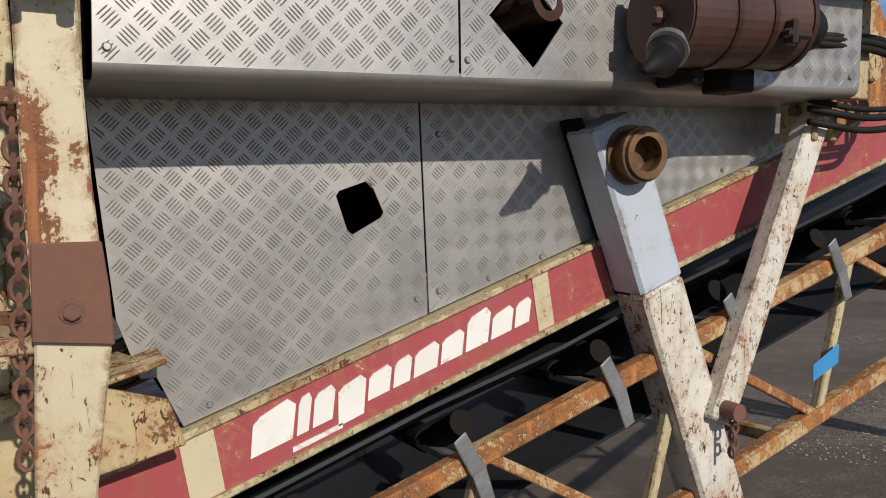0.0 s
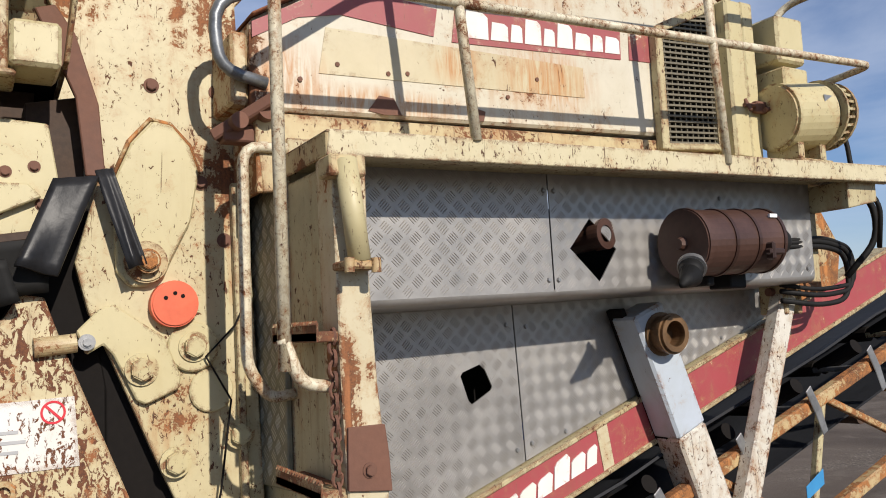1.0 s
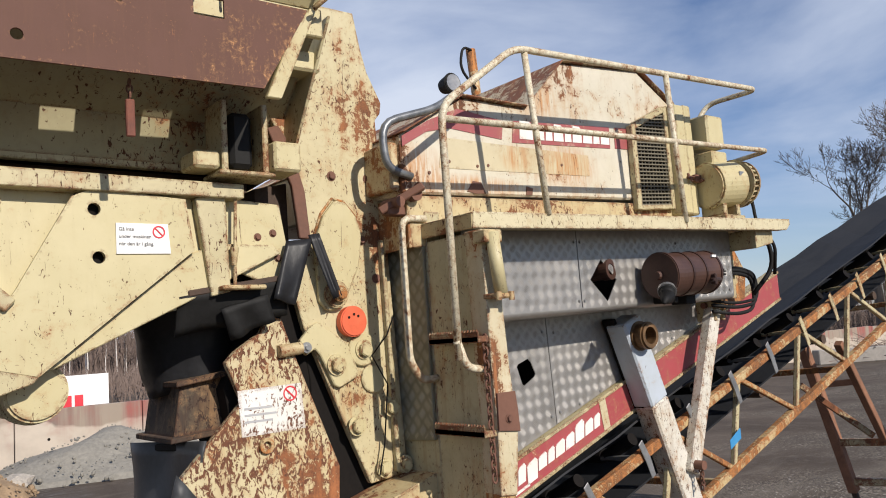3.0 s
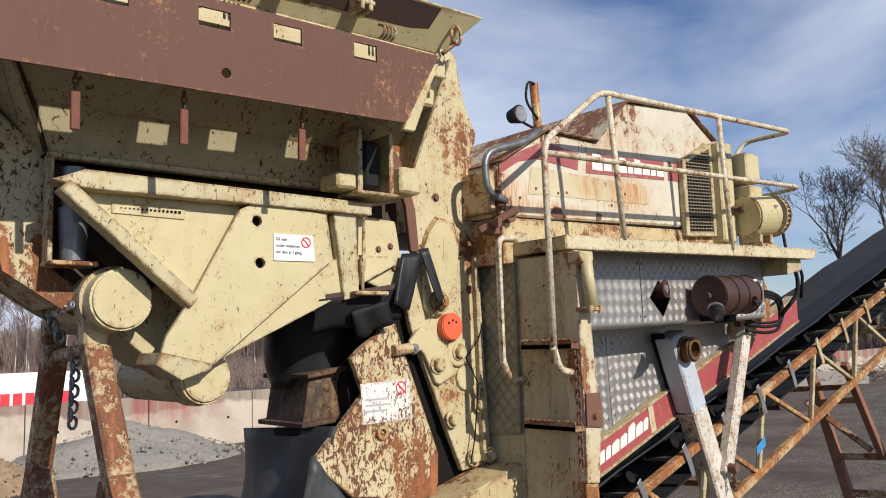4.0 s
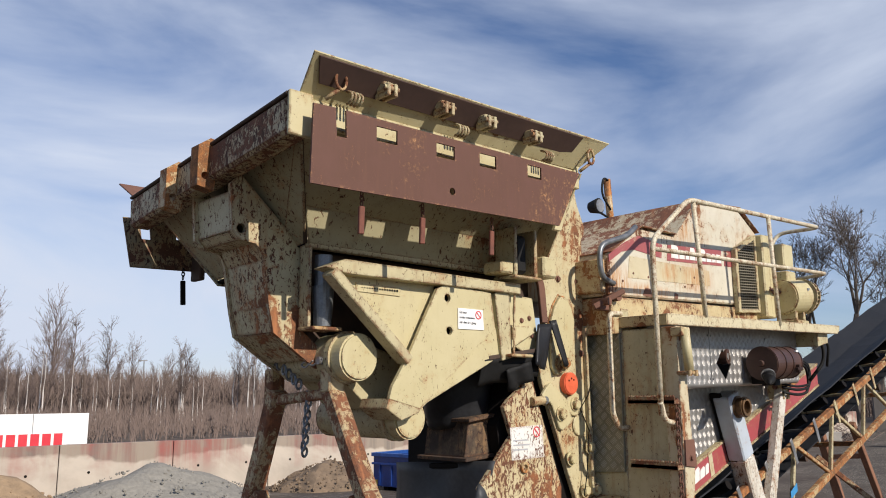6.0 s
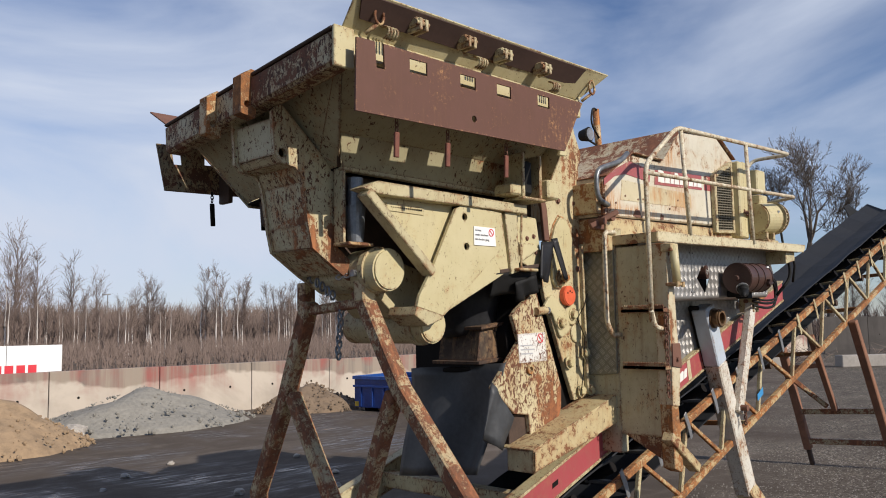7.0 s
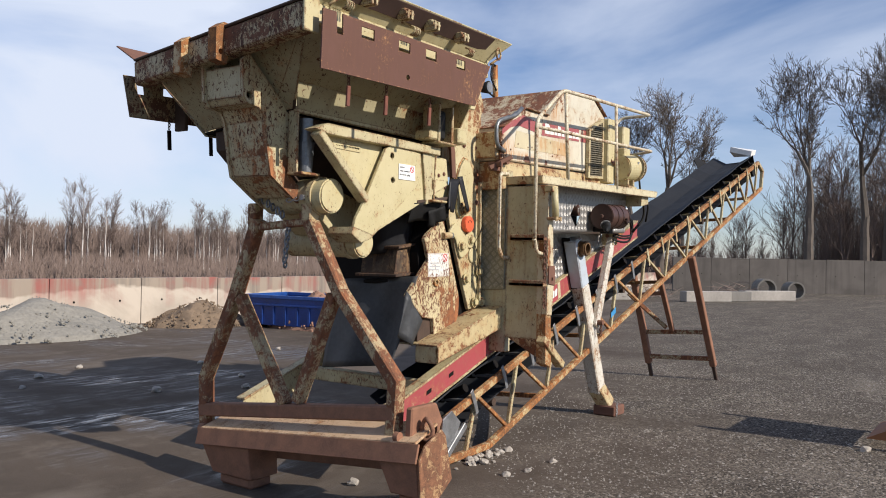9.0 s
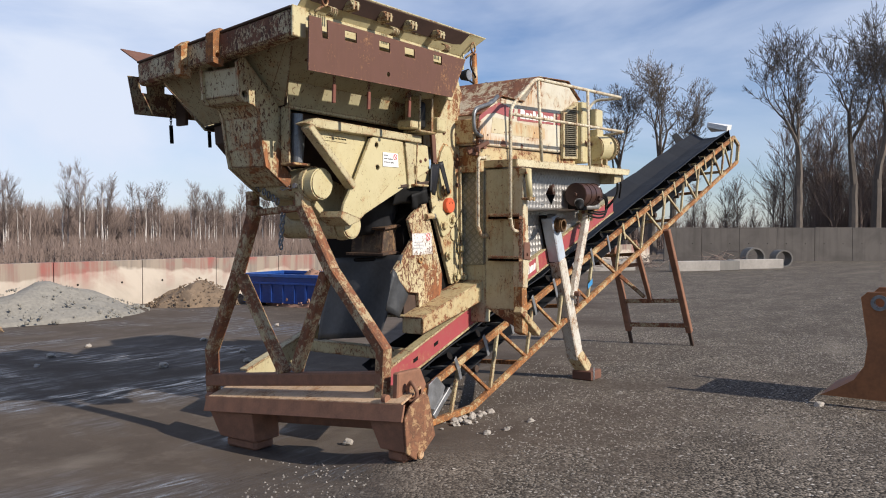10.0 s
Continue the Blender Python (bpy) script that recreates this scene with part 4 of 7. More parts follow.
M_WHITE_CHIP = paint("chipped_white_paint", (0.64, 0.605, 0.535), 0.1, 0.45, 0.3, streak=0.35, scale=1.5)
support_leg()


# ---- crusher: power unit with hood, deck, panels ----
def power_unit():
    t = thing("power_unit", (1.3, 2.3, 1.1), "crusher engine house with white hood, deck rail and tread-plate panels", "engine house")
    # lower tread plates
    left = [(0.13, 2.06), (0.19, 1.45), (0.245, 1.29), (0.285, 1.29), (0.35, 1.148), (1.082, 1.40), (1.052, 2.06)]
    right = [(1.058, 2.06), (1.088, 1.402), (2.66, 1.945), (2.66, 2.1)]
    sq = [(0.79, 1.765), (0.80, 1.78), (0.885, 1.808), (0.90, 1.80), (0.938, 1.715), (0.93, 1.70), (0.84, 1.652), (0.825, 1.66)]
    p1 = part("lower_panel", holed(left, [sq], 2.23, 2.236), M_PLATE, t, "aluminium tread plate with a square hole")
    treads("tread_pattern", left, 2.23, p1, M_PLATE, [sq], 2)
    p2 = part("lower_panel", slab(right, 2.23, 2.236, bevel=0.001), M_PLATE, t, "aluminium tread plate")
    treads("tread_pattern", right, 2.23, p2, M_PLATE, (), 2)
    # projecting upper box of tread plate, rolled under at its lower edge
    ul = [(0.13, 2.055), (1.006, 2.075), (0.998, 2.56), (0.14, 2.54)]
    ur = [(1.012, 2.075), (2.57, 2.125), (2.58, 2.60), (1.004, 2.56)]
    dia = [(1.2, 2.36), (1.33, 2.24), (1.235, 2.11), (1.095, 2.24)]
    p3 = part("upper_panel", slab(ul, 1.88, 1.886, bevel=0.001), M_PLATE, t, "aluminium tread plate")
    treads("tread_pattern", ul, 1.88, p3, M_PLATE, (), 1)
    p4 = part("upper_panel", holed(ur, [dia], 1.88, 1.886), M_PLATE, t, "aluminium tread plate with a diamond-shaped hole")
    treads("tread_pattern", ur, 1.88, p4, M_PLATE, [dia], 1)
    bm = bmesh.new()
    prof = [(1.88, 0.0), (1.881, -0.012), (1.888, -0.023), (1.90, -0.03), (1.95, -0.035), (2.23, -0.045)]
    rows = [[bm.verts.new((x, y, z + dz + 0.004)) for y, dz in prof] for x, z in ((0.13, 2.055), (2.57, 2.125))]
    for i in range(len(prof) - 1):
        bm.faces.new((rows[0][i], rows[0][i + 1], rows[1][i + 1], rows[1][i]))
    part("rolled_edge", bm, M_PLATE, t, smooth=True)
    part("end_panel", slab([(1.88, 2.13), (2.23, 2.09), (2.23, 2.53), (1.88, 2.53)], 2.57, 2.576, "x"), M_PLATE, t)
    for x, z in ((0.16, 2.09), (0.985, 2.12), (1.03, 2.12), (1.95, 2.47), (2.52, 2.16), (0.98, 2.46), (1.03, 2.46)):
        part("panel_screw", rod((x, 1.88, z), (x, 1.872, z), 0.011, 0.007, 8), M_STEEL, p4)
    for x, z in ((1.02, 1.96), (1.045, 1.45), (1.12, 1.47), (0.42, 1.2), (1.5, 1.56), (1.9, 1.70), (1.12, 1.95), (2.3, 1.85), (1.3, 1.5)):
        part("panel_screw", rod((x, 2.23, z), (x, 2.222, z), 0.011, 0.007, 8), M_STEEL, p1)
    # engine room behind the panels, near-black in place of its inner shade
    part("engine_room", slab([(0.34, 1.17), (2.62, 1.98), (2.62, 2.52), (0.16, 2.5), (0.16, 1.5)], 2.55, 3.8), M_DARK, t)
    part("engine_stub", join(rod((1.18, 2.3, 2.26), (1.27, 1.9, 2.30), 0.055, bevel=0.006), ring((1.265, 1.92, 2.298), (1.275, 1.87, 2.30), 0.062, 0.035), rod((1.05, 2.2, 2.2), (1.3, 2.2, 2.22), 0.05)), M_FILTER, t, "rusty pipe stub in the opening")
    part("inner_pipe", box(0.80, 0.86, 2.34, 2.40, 1.60, 1.66), M_CREAM_WORN, t)
    # left end wall behind the ladder
    part("end_wall", box(0.02, 0.06, 1.62, 2.02, 1.0, 2.46), M_ENDWALL, t, "dirty cream end wall")
    pe = [(2.03, 1.46), (2.38, 1.44), (2.42, 2.6), (2.03, 2.6)]
    door = part("inspection_door", slab(pe, 0.0, 0.02, "x", 0.004), M_PLATE_DULL, t, "grimy tread-plate door")
    treads("tread_pattern", pe, 0.0, door, M_TREADWORN, (), 3, cell=0.06, axis="x")
    part("end_wall", box(0.021, 0.12, 2.02, 2.4, 0.85, 2.62), M_ENDWALL, t)
    part("lower_box", slab([(1.62, 0.80), (2.0, 1.0), (2.0, 1.5), (1.62, 1.5)], 0.03, 0.09, "x"), M_SPECKBOX, t, "rust-spotted lower box")
    # corner post
    part("corner_post", slab([(-0.01, 1.24), (0.09, 1.23), (0.125, 1.52), (0.10, 1.81), (0.085, 2.12), (0.085, 2.46), (-0.02, 2.46), (-0.01, 1.81), (-0.0, 1.53)], 1.55, 1.67), M_POST, t, "cream corner post, rusted brown at its lower end")
    part("post_cover", slab([(-0.004, 1.53), (0.128, 1.515), (0.122, 1.62), (0.112, 1.70), (0.0, 1.70)], 1.538, 1.552, bevel=0.002), M_RUST, t, "brown rusted steel cover plate")
    part("post_bolt", bolt((0.06, 1.538, 1.58), 0.016), M_RUST, t)
    part("post_foot", slab([(0.0, 0.78), (0.10, 0.74), (0.12, 0.78), (0.09, 1.24), (-0.01, 1.25)], 1.56, 1.66), M_RUSTORANGE, t)
    part("post_brace", beam((-0.06, 1.58, 1.02), (0.34, 1.58, 0.74), 0.09, 0.07), M_CREAM_RUSTY, t)
    part("hinge_tube", rod((0.002, 1.5, 2.44), (0.035, 1.5, 2.15), 0.032, bevel=0.004), M_CREAM, t, smooth=True)
    part("hinge_bracket", box(-0.05, 0.06, 1.49, 1.58, 2.39, 2.45), M_CREAM_RUSTY, t)
    part("hinge_bracket", join(box(-0.02, 0.085, 1.47, 1.57, 2.13, 2.155), rod((-0.01, 1.47, 2.12), (-0.01, 1.47, 2.16), 0.014), rod((0.07, 1.47, 2.12), (0.07, 1.47, 2.16), 0.014)), M_CREAM_RUSTY, t)
    # deck
    dk = part("deck_fascia", slab([(0.0, 2.475), (2.9, 2.545), (2.95, 2.585), (2.95, 2.625), (0.01, 2.555)], 1.625, 1.637, bevel=0.003), M_CREAM_EDGE, t, "cream deck edge with rust specks")
    part("deck_plate", sheet([(0.0, 1.626, 2.545), (2.95, 1.626, 2.615), (2.95, 2.04, 2.615), (0.0, 2.04, 2.545)], 0.008), M_CREAM_WORN, t)
    part("deck_flange", sheet([(0.0, 1.636, 2.478), (2.9, 1.636, 2.548), (2.9, 1.70, 2.548), (0.0, 1.70, 2.478)], 0.008), M_CREAM_WORN, t)
    part("deck_end", slab([(1.63, 2.475), (2.05, 2.475), (2.05, 2.55), (1.63, 2.55)], 0.0, 0.01, "x"), M_CREAM_RUSTY, t)
    part("deck_soffit", sheet([(0.02, 1.70, 2.50), (2.9, 1.70, 2.57), (2.9, 2.03, 2.57), (0.02, 2.03, 2.50)], 0.006), M_CREAM_WORN, t)
    part("deck_bracket", slab([(2.58, 2.42), (2.80, 2.46), (2.80, 2.55), (2.58, 2.55)], 1.68, 1.9), M_CREAM_WORN, t)
    # hood
    hood = [(-0.09, 2.71), (-0.09, 3.02), (0.33, 3.27), (0.82, 3.27), (1.16, 3.60), (1.92, 3.66), (2.26, 3.47), (2.26, 2.79)]
    hd = part("hood", slab(hood, 2.035, 3.85, bevel=0.012), M_WHITE, t, "white hood with red band and rust runs")
    roof_pts = hood[1:7]
    for a, b in zip(roof_pts, roof_pts[1:]):
        ax, az = a
        bx, bz = b
        part("roof_sheet", sheet([(ax, 2.0, az + 0.003), (bx, 2.0, bz + 0.003), (bx, 3.9, bz + 0.003), (ax, 3.9, az + 0.003)], 0.008), M_ROOF, hd, "rust-streaked roof sheet")
    part("red_band", slab([(-0.085, 2.955), (0.08, 3.05), (0.24, 3.085), (0.62, 3.06), (0.64, 3.17), (0.30, 3.20), (0.10, 3.115), (-0.085, 3.01)], 2.031, 2.0345, bevel=0), M_HOODRED, hd, "faded red band")
    part("red_band", slab([(0.70, 3.05), (1.57, 3.095), (1.575, 3.235), (0.72, 3.18)], 2.031, 2.0345, bevel=0), M_HOODRED, hd, "faded red band")
    part("red_band", slab([(1.62, 3.1), (1.75, 3.105), (1.755, 3.245), (1.625, 3.24)], 2.031, 2.0345, bevel=0), M_HOODRED, hd, "faded red band")
    xx = 0.76
    for wd, tall in ((0.11, 0.11), (0.085, 0.075), (0.06, 0.075), (0.085, 0.105), (0.06, 0.075), (0.085, 0.105), (0.085, 0.075), (0.06, 0.075), (0.085, 0.075)):
        z0 = 3.075 + (xx - 0.7) * 0.05
        part("lettering_bar", slab([(xx, z0), (xx + wd, z0 + 0.004), (xx + wd, z0 + tall * 0.85), (xx + wd * 0.8, z0 + tall), (xx + 0.01, z0 + tall)], 2.0285, 2.031, bevel=0), M_LETTER, hd, "worn white lettering shape")
        xx += wd + 0.011
    part("pale_band", slab([(0.15, 2.86), (1.35, 2.90), (1.35, 3.03), (0.18, 3.03)], 2.032, 2.0348, bevel=0), M_BANDCREAM, hd, "pale yellow band with rust runs")
    part("rust_patch", slab([(0.335, 2.745), (0.40, 2.735), (0.47, 2.74), (0.44, 2.80), (0.38, 2.805)], 2.031, 2.0346, bevel=0), M_RUST, hd, "dark rust patch")
    part("rust_patch", slab([(0.78, 2.75), (0.83, 2.75), (0.84, 2.79), (0.79, 2.80)], 2.031, 2.0346, bevel=0), M_RUST, hd)
    for xx, zz in ((0.22, 2.90), (0.42, 2.89), (0.5, 2.9), (0.08, 2.83), (0.95, 2.86), (1.1, 2.95)):
        part("hood_rivet", rod((xx, 2.034, zz), (xx, 2.028, zz), 0.009, sides=8), M_RUST, hd)
    part("hood_skirt", slab([(-0.06, 2.43), (0.3, 2.47), (2.2, 2.6), (2.2, 2.76), (-0.085, 2.70)], 2.028, 2.06), M_CREAM_RUSTY, t, "rusty cream skirt below the hood")
    part("skirt_end", slab([(2.03, 2.43), (2.6, 2.43), (2.6, 2.7), (2.03, 2.7)], -0.08, -0.06, "x"), M_ENDRUST, t)
    part("hood_end", slab([(2.06, 2.73), (2.6, 2.73), (2.6, 2.98), (2.06, 2.98)], -0.15, -0.092, "x", 0.01), M_ENDRUST, t, "rust-stained end cover")
    # louvre box
    lv = part("louvre_frame", join(slab([(1.745, 2.70), (1.79, 2.70), (1.79, 3.28), (1.745, 3.26)], 1.985, 2.03), slab([(2.11, 2.72), (2.15, 2.72), (2.15, 3.44), (2.11, 3.42)], 1.985, 2.03), slab([(1.79, 3.24), (2.11, 3.385), (2.11, 3.43), (1.79, 3.285)], 1.985, 2.03), slab([(1.79, 2.70), (2.11, 2.72), (2.11, 2.75), (1.79, 2.73)], 1.985, 2.03)), M_CREAM_WORN, t, "cream louvre frame")
    # near-black backing takes the place of shade behind the slats
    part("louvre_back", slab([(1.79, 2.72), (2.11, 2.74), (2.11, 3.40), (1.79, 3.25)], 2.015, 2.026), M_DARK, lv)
    for i in range(27):
        z = 2.735 + i * 0.0245
        x1 = 2.11
        x0 = 1.79 if z < 3.25 else 1.79 + (z - 3.25) / 0.45
        if x0 < x1 - 0.03:
            part("louvre_slat", beam((x0, 2.0, z), (x1, 2.0, z + 0.018), 0.012, 0.009, bevel=0), M_MESH, lv)
    for i in range(9):
        x = 1.81 + i * 0.036
        part("louvre_wire", beam((x, 2.004, 2.73), (x, 2.004, 3.25 + (x - 1.79) * 0.42), 0.005, 0.008, (0, 1, 0), bevel=0), M_MESH, lv)
    # cabinets and generator to the right of the louvre
    part("cabinet", box(2.155, 2.27, 1.93, 2.5, 2.68, 3.44, 0.012), M_CREAM, t, "cream tall cabinet")
    part("cabinet", box(2.275, 2.36, 1.94, 2.5, 2.68, 3.45, 0.01), M_CREAM, t)
    part("cabinet_latch", join(rod((2.22, 1.92, 2.93), (2.40, 1.92, 2.94), 0.010), box(2.29, 2.37, 1.905, 1.94, 2.90, 2.955), rod((2.24, 1.9, 2.9), (2.24, 1.93, 2.96), 0.009), rod((2.33, 1.895, 2.91), (2.42, 1.90, 2.93), 0.012)), M_RUST, t, "rusty toggle latch")
    part("control_box", box(2.42, 2.62, 1.86, 2.2, 3.15, 3.38, 0.012), M_CREAM, t, "cream control box")
    part("control_box", box(2.42, 2.60, 1.84, 2.1, 3.02, 3.12, 0.01), M_CREAM, t)
    g = part("generator", rod((2.36, 1.88, 2.87), (2.62, 1.84, 2.89), 0.16, bevel=0.012, sides=32), M_CREAM, t, "cream generator drum", smooth=False)
    for k in range(26):
        a = 2 * math.pi * k / 26
        part("cage_bar", beam((2.625, 1.84 + 0.163 * math.cos(a), 2.89 + 0.163 * math.sin(a)), (2.70, 1.835 + 0.15 * math.cos(a), 2.895 + 0.15 * math.sin(a)), 0.012, 0.012, bevel=0), M_CREAM_WORN, g)
    part("cage_ring", ring((2.62, 1.84, 2.89), (2.632, 1.84, 2.89), 0.175, 0.14), M_CREAM_WORN, g)
    part("cage_ring", ring((2.695, 1.835, 2.895), (2.71, 1.835, 2.895), 0.165, 0.13), M_CREAM_WORN, g)
    part("generator_core", rod((2.63, 1.84, 2.89), (2.70, 1.835, 2.895), 0.13), M_DARK, g)
    part("generator_end", join(rod((2.705, 1.835, 2.895), (2.75, 1.83, 2.9), 0.15, 0.12, bevel=0.006), box(2.75, 2.82, 1.80, 1.86, 2.88, 2.98)), M_CREAM_WORN, g)
    part("generator_plate", box(2.5, 2.585, 1.70, 1.705, 2.88, 2.95, 0), M_STEEL, g, "grey rating plate")
    part("generator_foot", join(box(2.38, 2.62, 1.76, 1.98, 2.62, 2.66), box(2.4, 2.44, 1.78, 1.96, 2.66, 2.74), box(2.56, 2.6, 1.78, 1.96, 2.66, 2.74)), M_CREAM_WORN, g)
    part("exhaust_arm", join(beam((1.95, 2.25, 3.64), (2.5, 2.2, 3.42), 0.1, 0.12), slab([(2.5, 3.1), (2.66, 3.1), (2.62, 3.5), (2.52, 3.62), (2.42, 3.52)], 2.2, 2.25)), M_CREAM_WORN, t)
    part("roof_cap", box(1.78, 1.9, 2.3, 2.5, 3.64, 3.73, 0.02), M_CREAM_WORN, t)
    for bm in (tube(rounded([(2.78, 1.82, 2.9), (2.8, 1.8, 2.75), (2.78, 1.78, 2.62), (2.86, 1.7, 2.45), (2.9, 1.75, 2.25)], 0.06), 0.012, 6), tube(rounded([(2.82, 1.9, 2.62), (2.96, 1.8, 2.5), (2.98, 1.8, 2.3), (2.85, 1.9, 2.12)], 0.1), 0.016, 8)):
        part("cable", bm, M_BLACK, t, "black cable", smooth=True)
    # rails
    top = rounded([(-0.145, 1.62, 1.86), (-0.15, 1.62, 3.05), (0.36, 1.62, 3.42), (2.75, 1.65, 3.54), (2.75, 2.05, 3.54), (2.62, 2.1, 3.35)], 0.09)
    part("guard_rail", tube(top, 0.019), M_RAIL, t, "chipped cream tube rail", smooth=True)
    part("guard_rail", tube(rounded([(-0.145, 1.62, 2.99), (2.77, 1.63, 3.10), (2.75, 2.05, 3.06)], 0.06), 0.017), M_RAIL, t, "chipped cream tube rail", smooth=True)
    for xb, xt, zt in ((0.525, 0.44, 3.43), (1.72, 1.66, 3.485)):
        part("rail_post", tube([(xb, 1.628, 2.56), (xt, 1.628, zt)], 0.018), M_RAIL, t, smooth=True)
    part("ladder_rail", tube(rounded([(-0.15, 1.62, 1.95), (-0.10, 1.62, 1.82), (0.0, 1.60, 1.81)], 0.06), 0.019), M_RAIL, t, smooth=True)
    part("ladder_rail", tube(rounded([(0.02, 2.02, 2.58), (-0.13, 2.02, 2.58), (-0.13, 2.02, 1.86), (-0.06, 2.01, 1.76), (0.02, 2.0, 1.77)], 0.08), 0.019), M_RAIL, t, "chipped tube ladder rail", smooth=True)
    part("grab_handle", tube(rounded([(-0.04, 2.03, 2.80), (-0.2, 2.02, 2.83), (-0.22, 2.02, 3.06), (0.12, 2.0, 3.17), (0.26, 2.02, 3.26)], 0.1), 0.021, 12), M_STEELTUBE, t, "bare grey tube handle", smooth=True)
    for z in (1.965, 1.535):
        st = part("step", join(box(-0.075, 0.02, 1.56, 1.93, z - 0.03, z + 0.0, 0.004), box(-0.075, -0.068, 1.56, 1.93, z - 0.03, z + 0.022, 0.002)), M_RUSTPAINT, t, "rusty serrated ladder step")
        for i in range(18):
            y = 1.57 + i * 0.0205
            part("tooth", rod((-0.072, y, z + 0.018), (-0.072, y, z + 0.030), 0.008, 0.003, 5), M_RUSTPAINT, st)
    for k in range(22):
        part("chain_link", link(Vector((-0.02, 1.575, 1.95 - k * 0.030)), 0.022, 0.005, k), M_RUST, t)
    for bm in (box(-0.18, -0.02, 2.05, 2.12, 2.60, 2.66), rod((-0.14, 2.0, 2.66), (-0.14, 2.14, 2.66), 0.028), rod((-0.05, 1.98, 2.70), (-0.05, 2.10, 2.70), 0.035), beam((-0.2, 2.1, 2.62), (-0.02, 1.96, 2.74), 0.05, 0.04)):
        part("hinge_lug", bm, M_RUST, t, "rusty hinge lug")
    # work lamps on a mast
    part("lamp_mast", tube([(1.35, 3.0, 3.4), (1.30, 3.0, 4.02)], 0.035, 12), M_RUSTORANGE, t, "rusty lamp mast", smooth=True)
    for x, y, z in ((1.02, 2.95, 3.70), (1.52, 3.0, 3.62)):
        wl_ = part("work_lamp", join(rod((x, y - 0.06, z), (x, y + 0.05, z), 0.075, 0.05, bevel=0.006), beam((x, y + 0.03, z), (1.33, 3.0, z - 0.06), 0.02, 0.02)), M_BLACK, t, "black round work lamp")
        part("lens", rod((x, y - 0.066, z), (x, y - 0.061, z), 0.06), M_STEEL, wl_)
    part("lamp_cable", tube(rounded([(1.32, 2.98, 4.0), (1.2, 2.97, 4.02), (1.16, 2.97, 3.85), (1.3, 2.97, 3.72)], 0.08), 0.01, 6), M_BLACK, t, smooth=True)


M_ENDWALL = paint("grimy_end_paint", (0.45, 0.405, 0.26), -0.05, 0.4, 0.45, streak=0.5, scale=1.2)
M_SPECKBOX = paint("rust_speckled_box", (0.42, 0.34, 0.2), 0.75, 1.2, 0.5, streak=0.3)
M_CREAM_EDGE = paint("cream_deck_paint", (0.60, 0.53, 0.35), -0.15, 0.42, 0.15, streak=0.25, scale=1.6)
M_POST = paint("corner_post_paint", (0.56, 0.49, 0.335), 0.1, 0.2, 0.15, streak=0.5, scale=1.3, rust_b=(0.27, 0.105, 0.04), zones=((0.05, 1.55, 1.75, 0.32, 0.3), (0.0, 1.55, 2.46, 0.2, 0.2)))
M_ROOF = paint("rusted_roof_paint", (0.56, 0.49, 0.34), 0.85, 0.7, 0.4, streak=1.0, rust_a=(0.10, 0.042, 0.026), rust_b=(0.25, 0.095, 0.045))
M_ENDRUST = paint("orange_stained_paint", (0.54, 0.44, 0.26), 0.75, 0.5, 0.3, streak=1.0, rust_a=(0.10, 0.042, 0.024), rust_b=(0.34, 0.14, 0.05))
M_RAIL = paint("chipped_rail_paint", (0.66, 0.60, 0.45), 0.25, 0.35, 0.4, streak=0.4, scale=3.0)
M_STEELTUBE = plain("grey_steel_tube", (0.22, 0.23, 0.24), 0.4, 0.5, 0.5, 18, 0.1)
M_MESH = plain("louvre_mesh", (0.19, 0.165, 0.115), 0.6, 0.2, 0.3, 8, 0)
power_unit()


def air_filter():
    t = thing("air_filter", (1.75, 1.7, 2.1), "brown enamelled cylinder air filter with rubber hoses", "air filter")
    c0, c1 = Vector((1.53, 1.71, 2.245)), Vector((1.97, 1.70, 2.262))
    d = (c1 - c0).normalized()
    part("canister", rod(c0, c1, 0.132, bevel=0.018, sides=36), M_FILTER, t, smooth=False)
    part("end_cap", join(rod(c0 - d * 0.012, c0 + d * 0.02, 0.14, bevel=0.006, sides=36), rod(c0 - d * 0.035, c0 - d * 0.01, 0.022, 0.03, 10)), M_FILTER, t)
    for k in (0.15, 0.28, 0.43):
        p = c0 + d * k
        part("band", ring(p - d * 0.008, p + d * 0.008, 0.137, 0.128, 36), M_FILTER2, t)
    part("clamp", join(box(1.83, 1.92, 1.545, 1.575, 2.19, 2.215), box(1.84, 1.86, 1.54, 1.58, 2.17, 2.24)), M_FILTER2, t, "rusty clamp")
    part("outlet_hose", tube(rounded([c1, c1 + d * 0.1 + Vector((0, 0, 0.0)), c1 + d * 0.17 + Vector((0, 0.05, -0.01)), c1 + d * 0.2 + Vector((0, 0.18, -0.02))], 0.06), 0.065, 16, 0.055), M_BLACK, t, "black rubber outlet hose", smooth=True)
    part("dust_valve", join(rod((1.505, 1.66, 2.15), (1.455, 1.62, 2.11), 0.05, 0.04, bevel=0.004), rod((1.46, 1.625, 2.113), (1.36, 1.58, 2.075), 0.045, 0.008)), M_BLACK, t, "black rubber dust valve", smooth=True)
    part("valve_ring", ring((1.51, 1.66, 2.155), (1.495, 1.65, 2.143), 0.056, 0.04), M_STEEL, t)
    for bm in (box(1.66, 1.70, 1.72, 1.88, 2.08, 2.14), box(1.84, 1.94, 1.76, 1.88, 2.07, 2.14)):
        part("bracket", bm, M_BLACK, t)
    part("label_patch", box(1.90, 1.945, 1.59, 1.60, 2.345, 2.36, 0), M_LABEL, t)


M_FILTER2 = plain("brown_band", (0.06, 0.03, 0.022), 0.4, 0.2, 0.3, 6, 0)
air_filter()


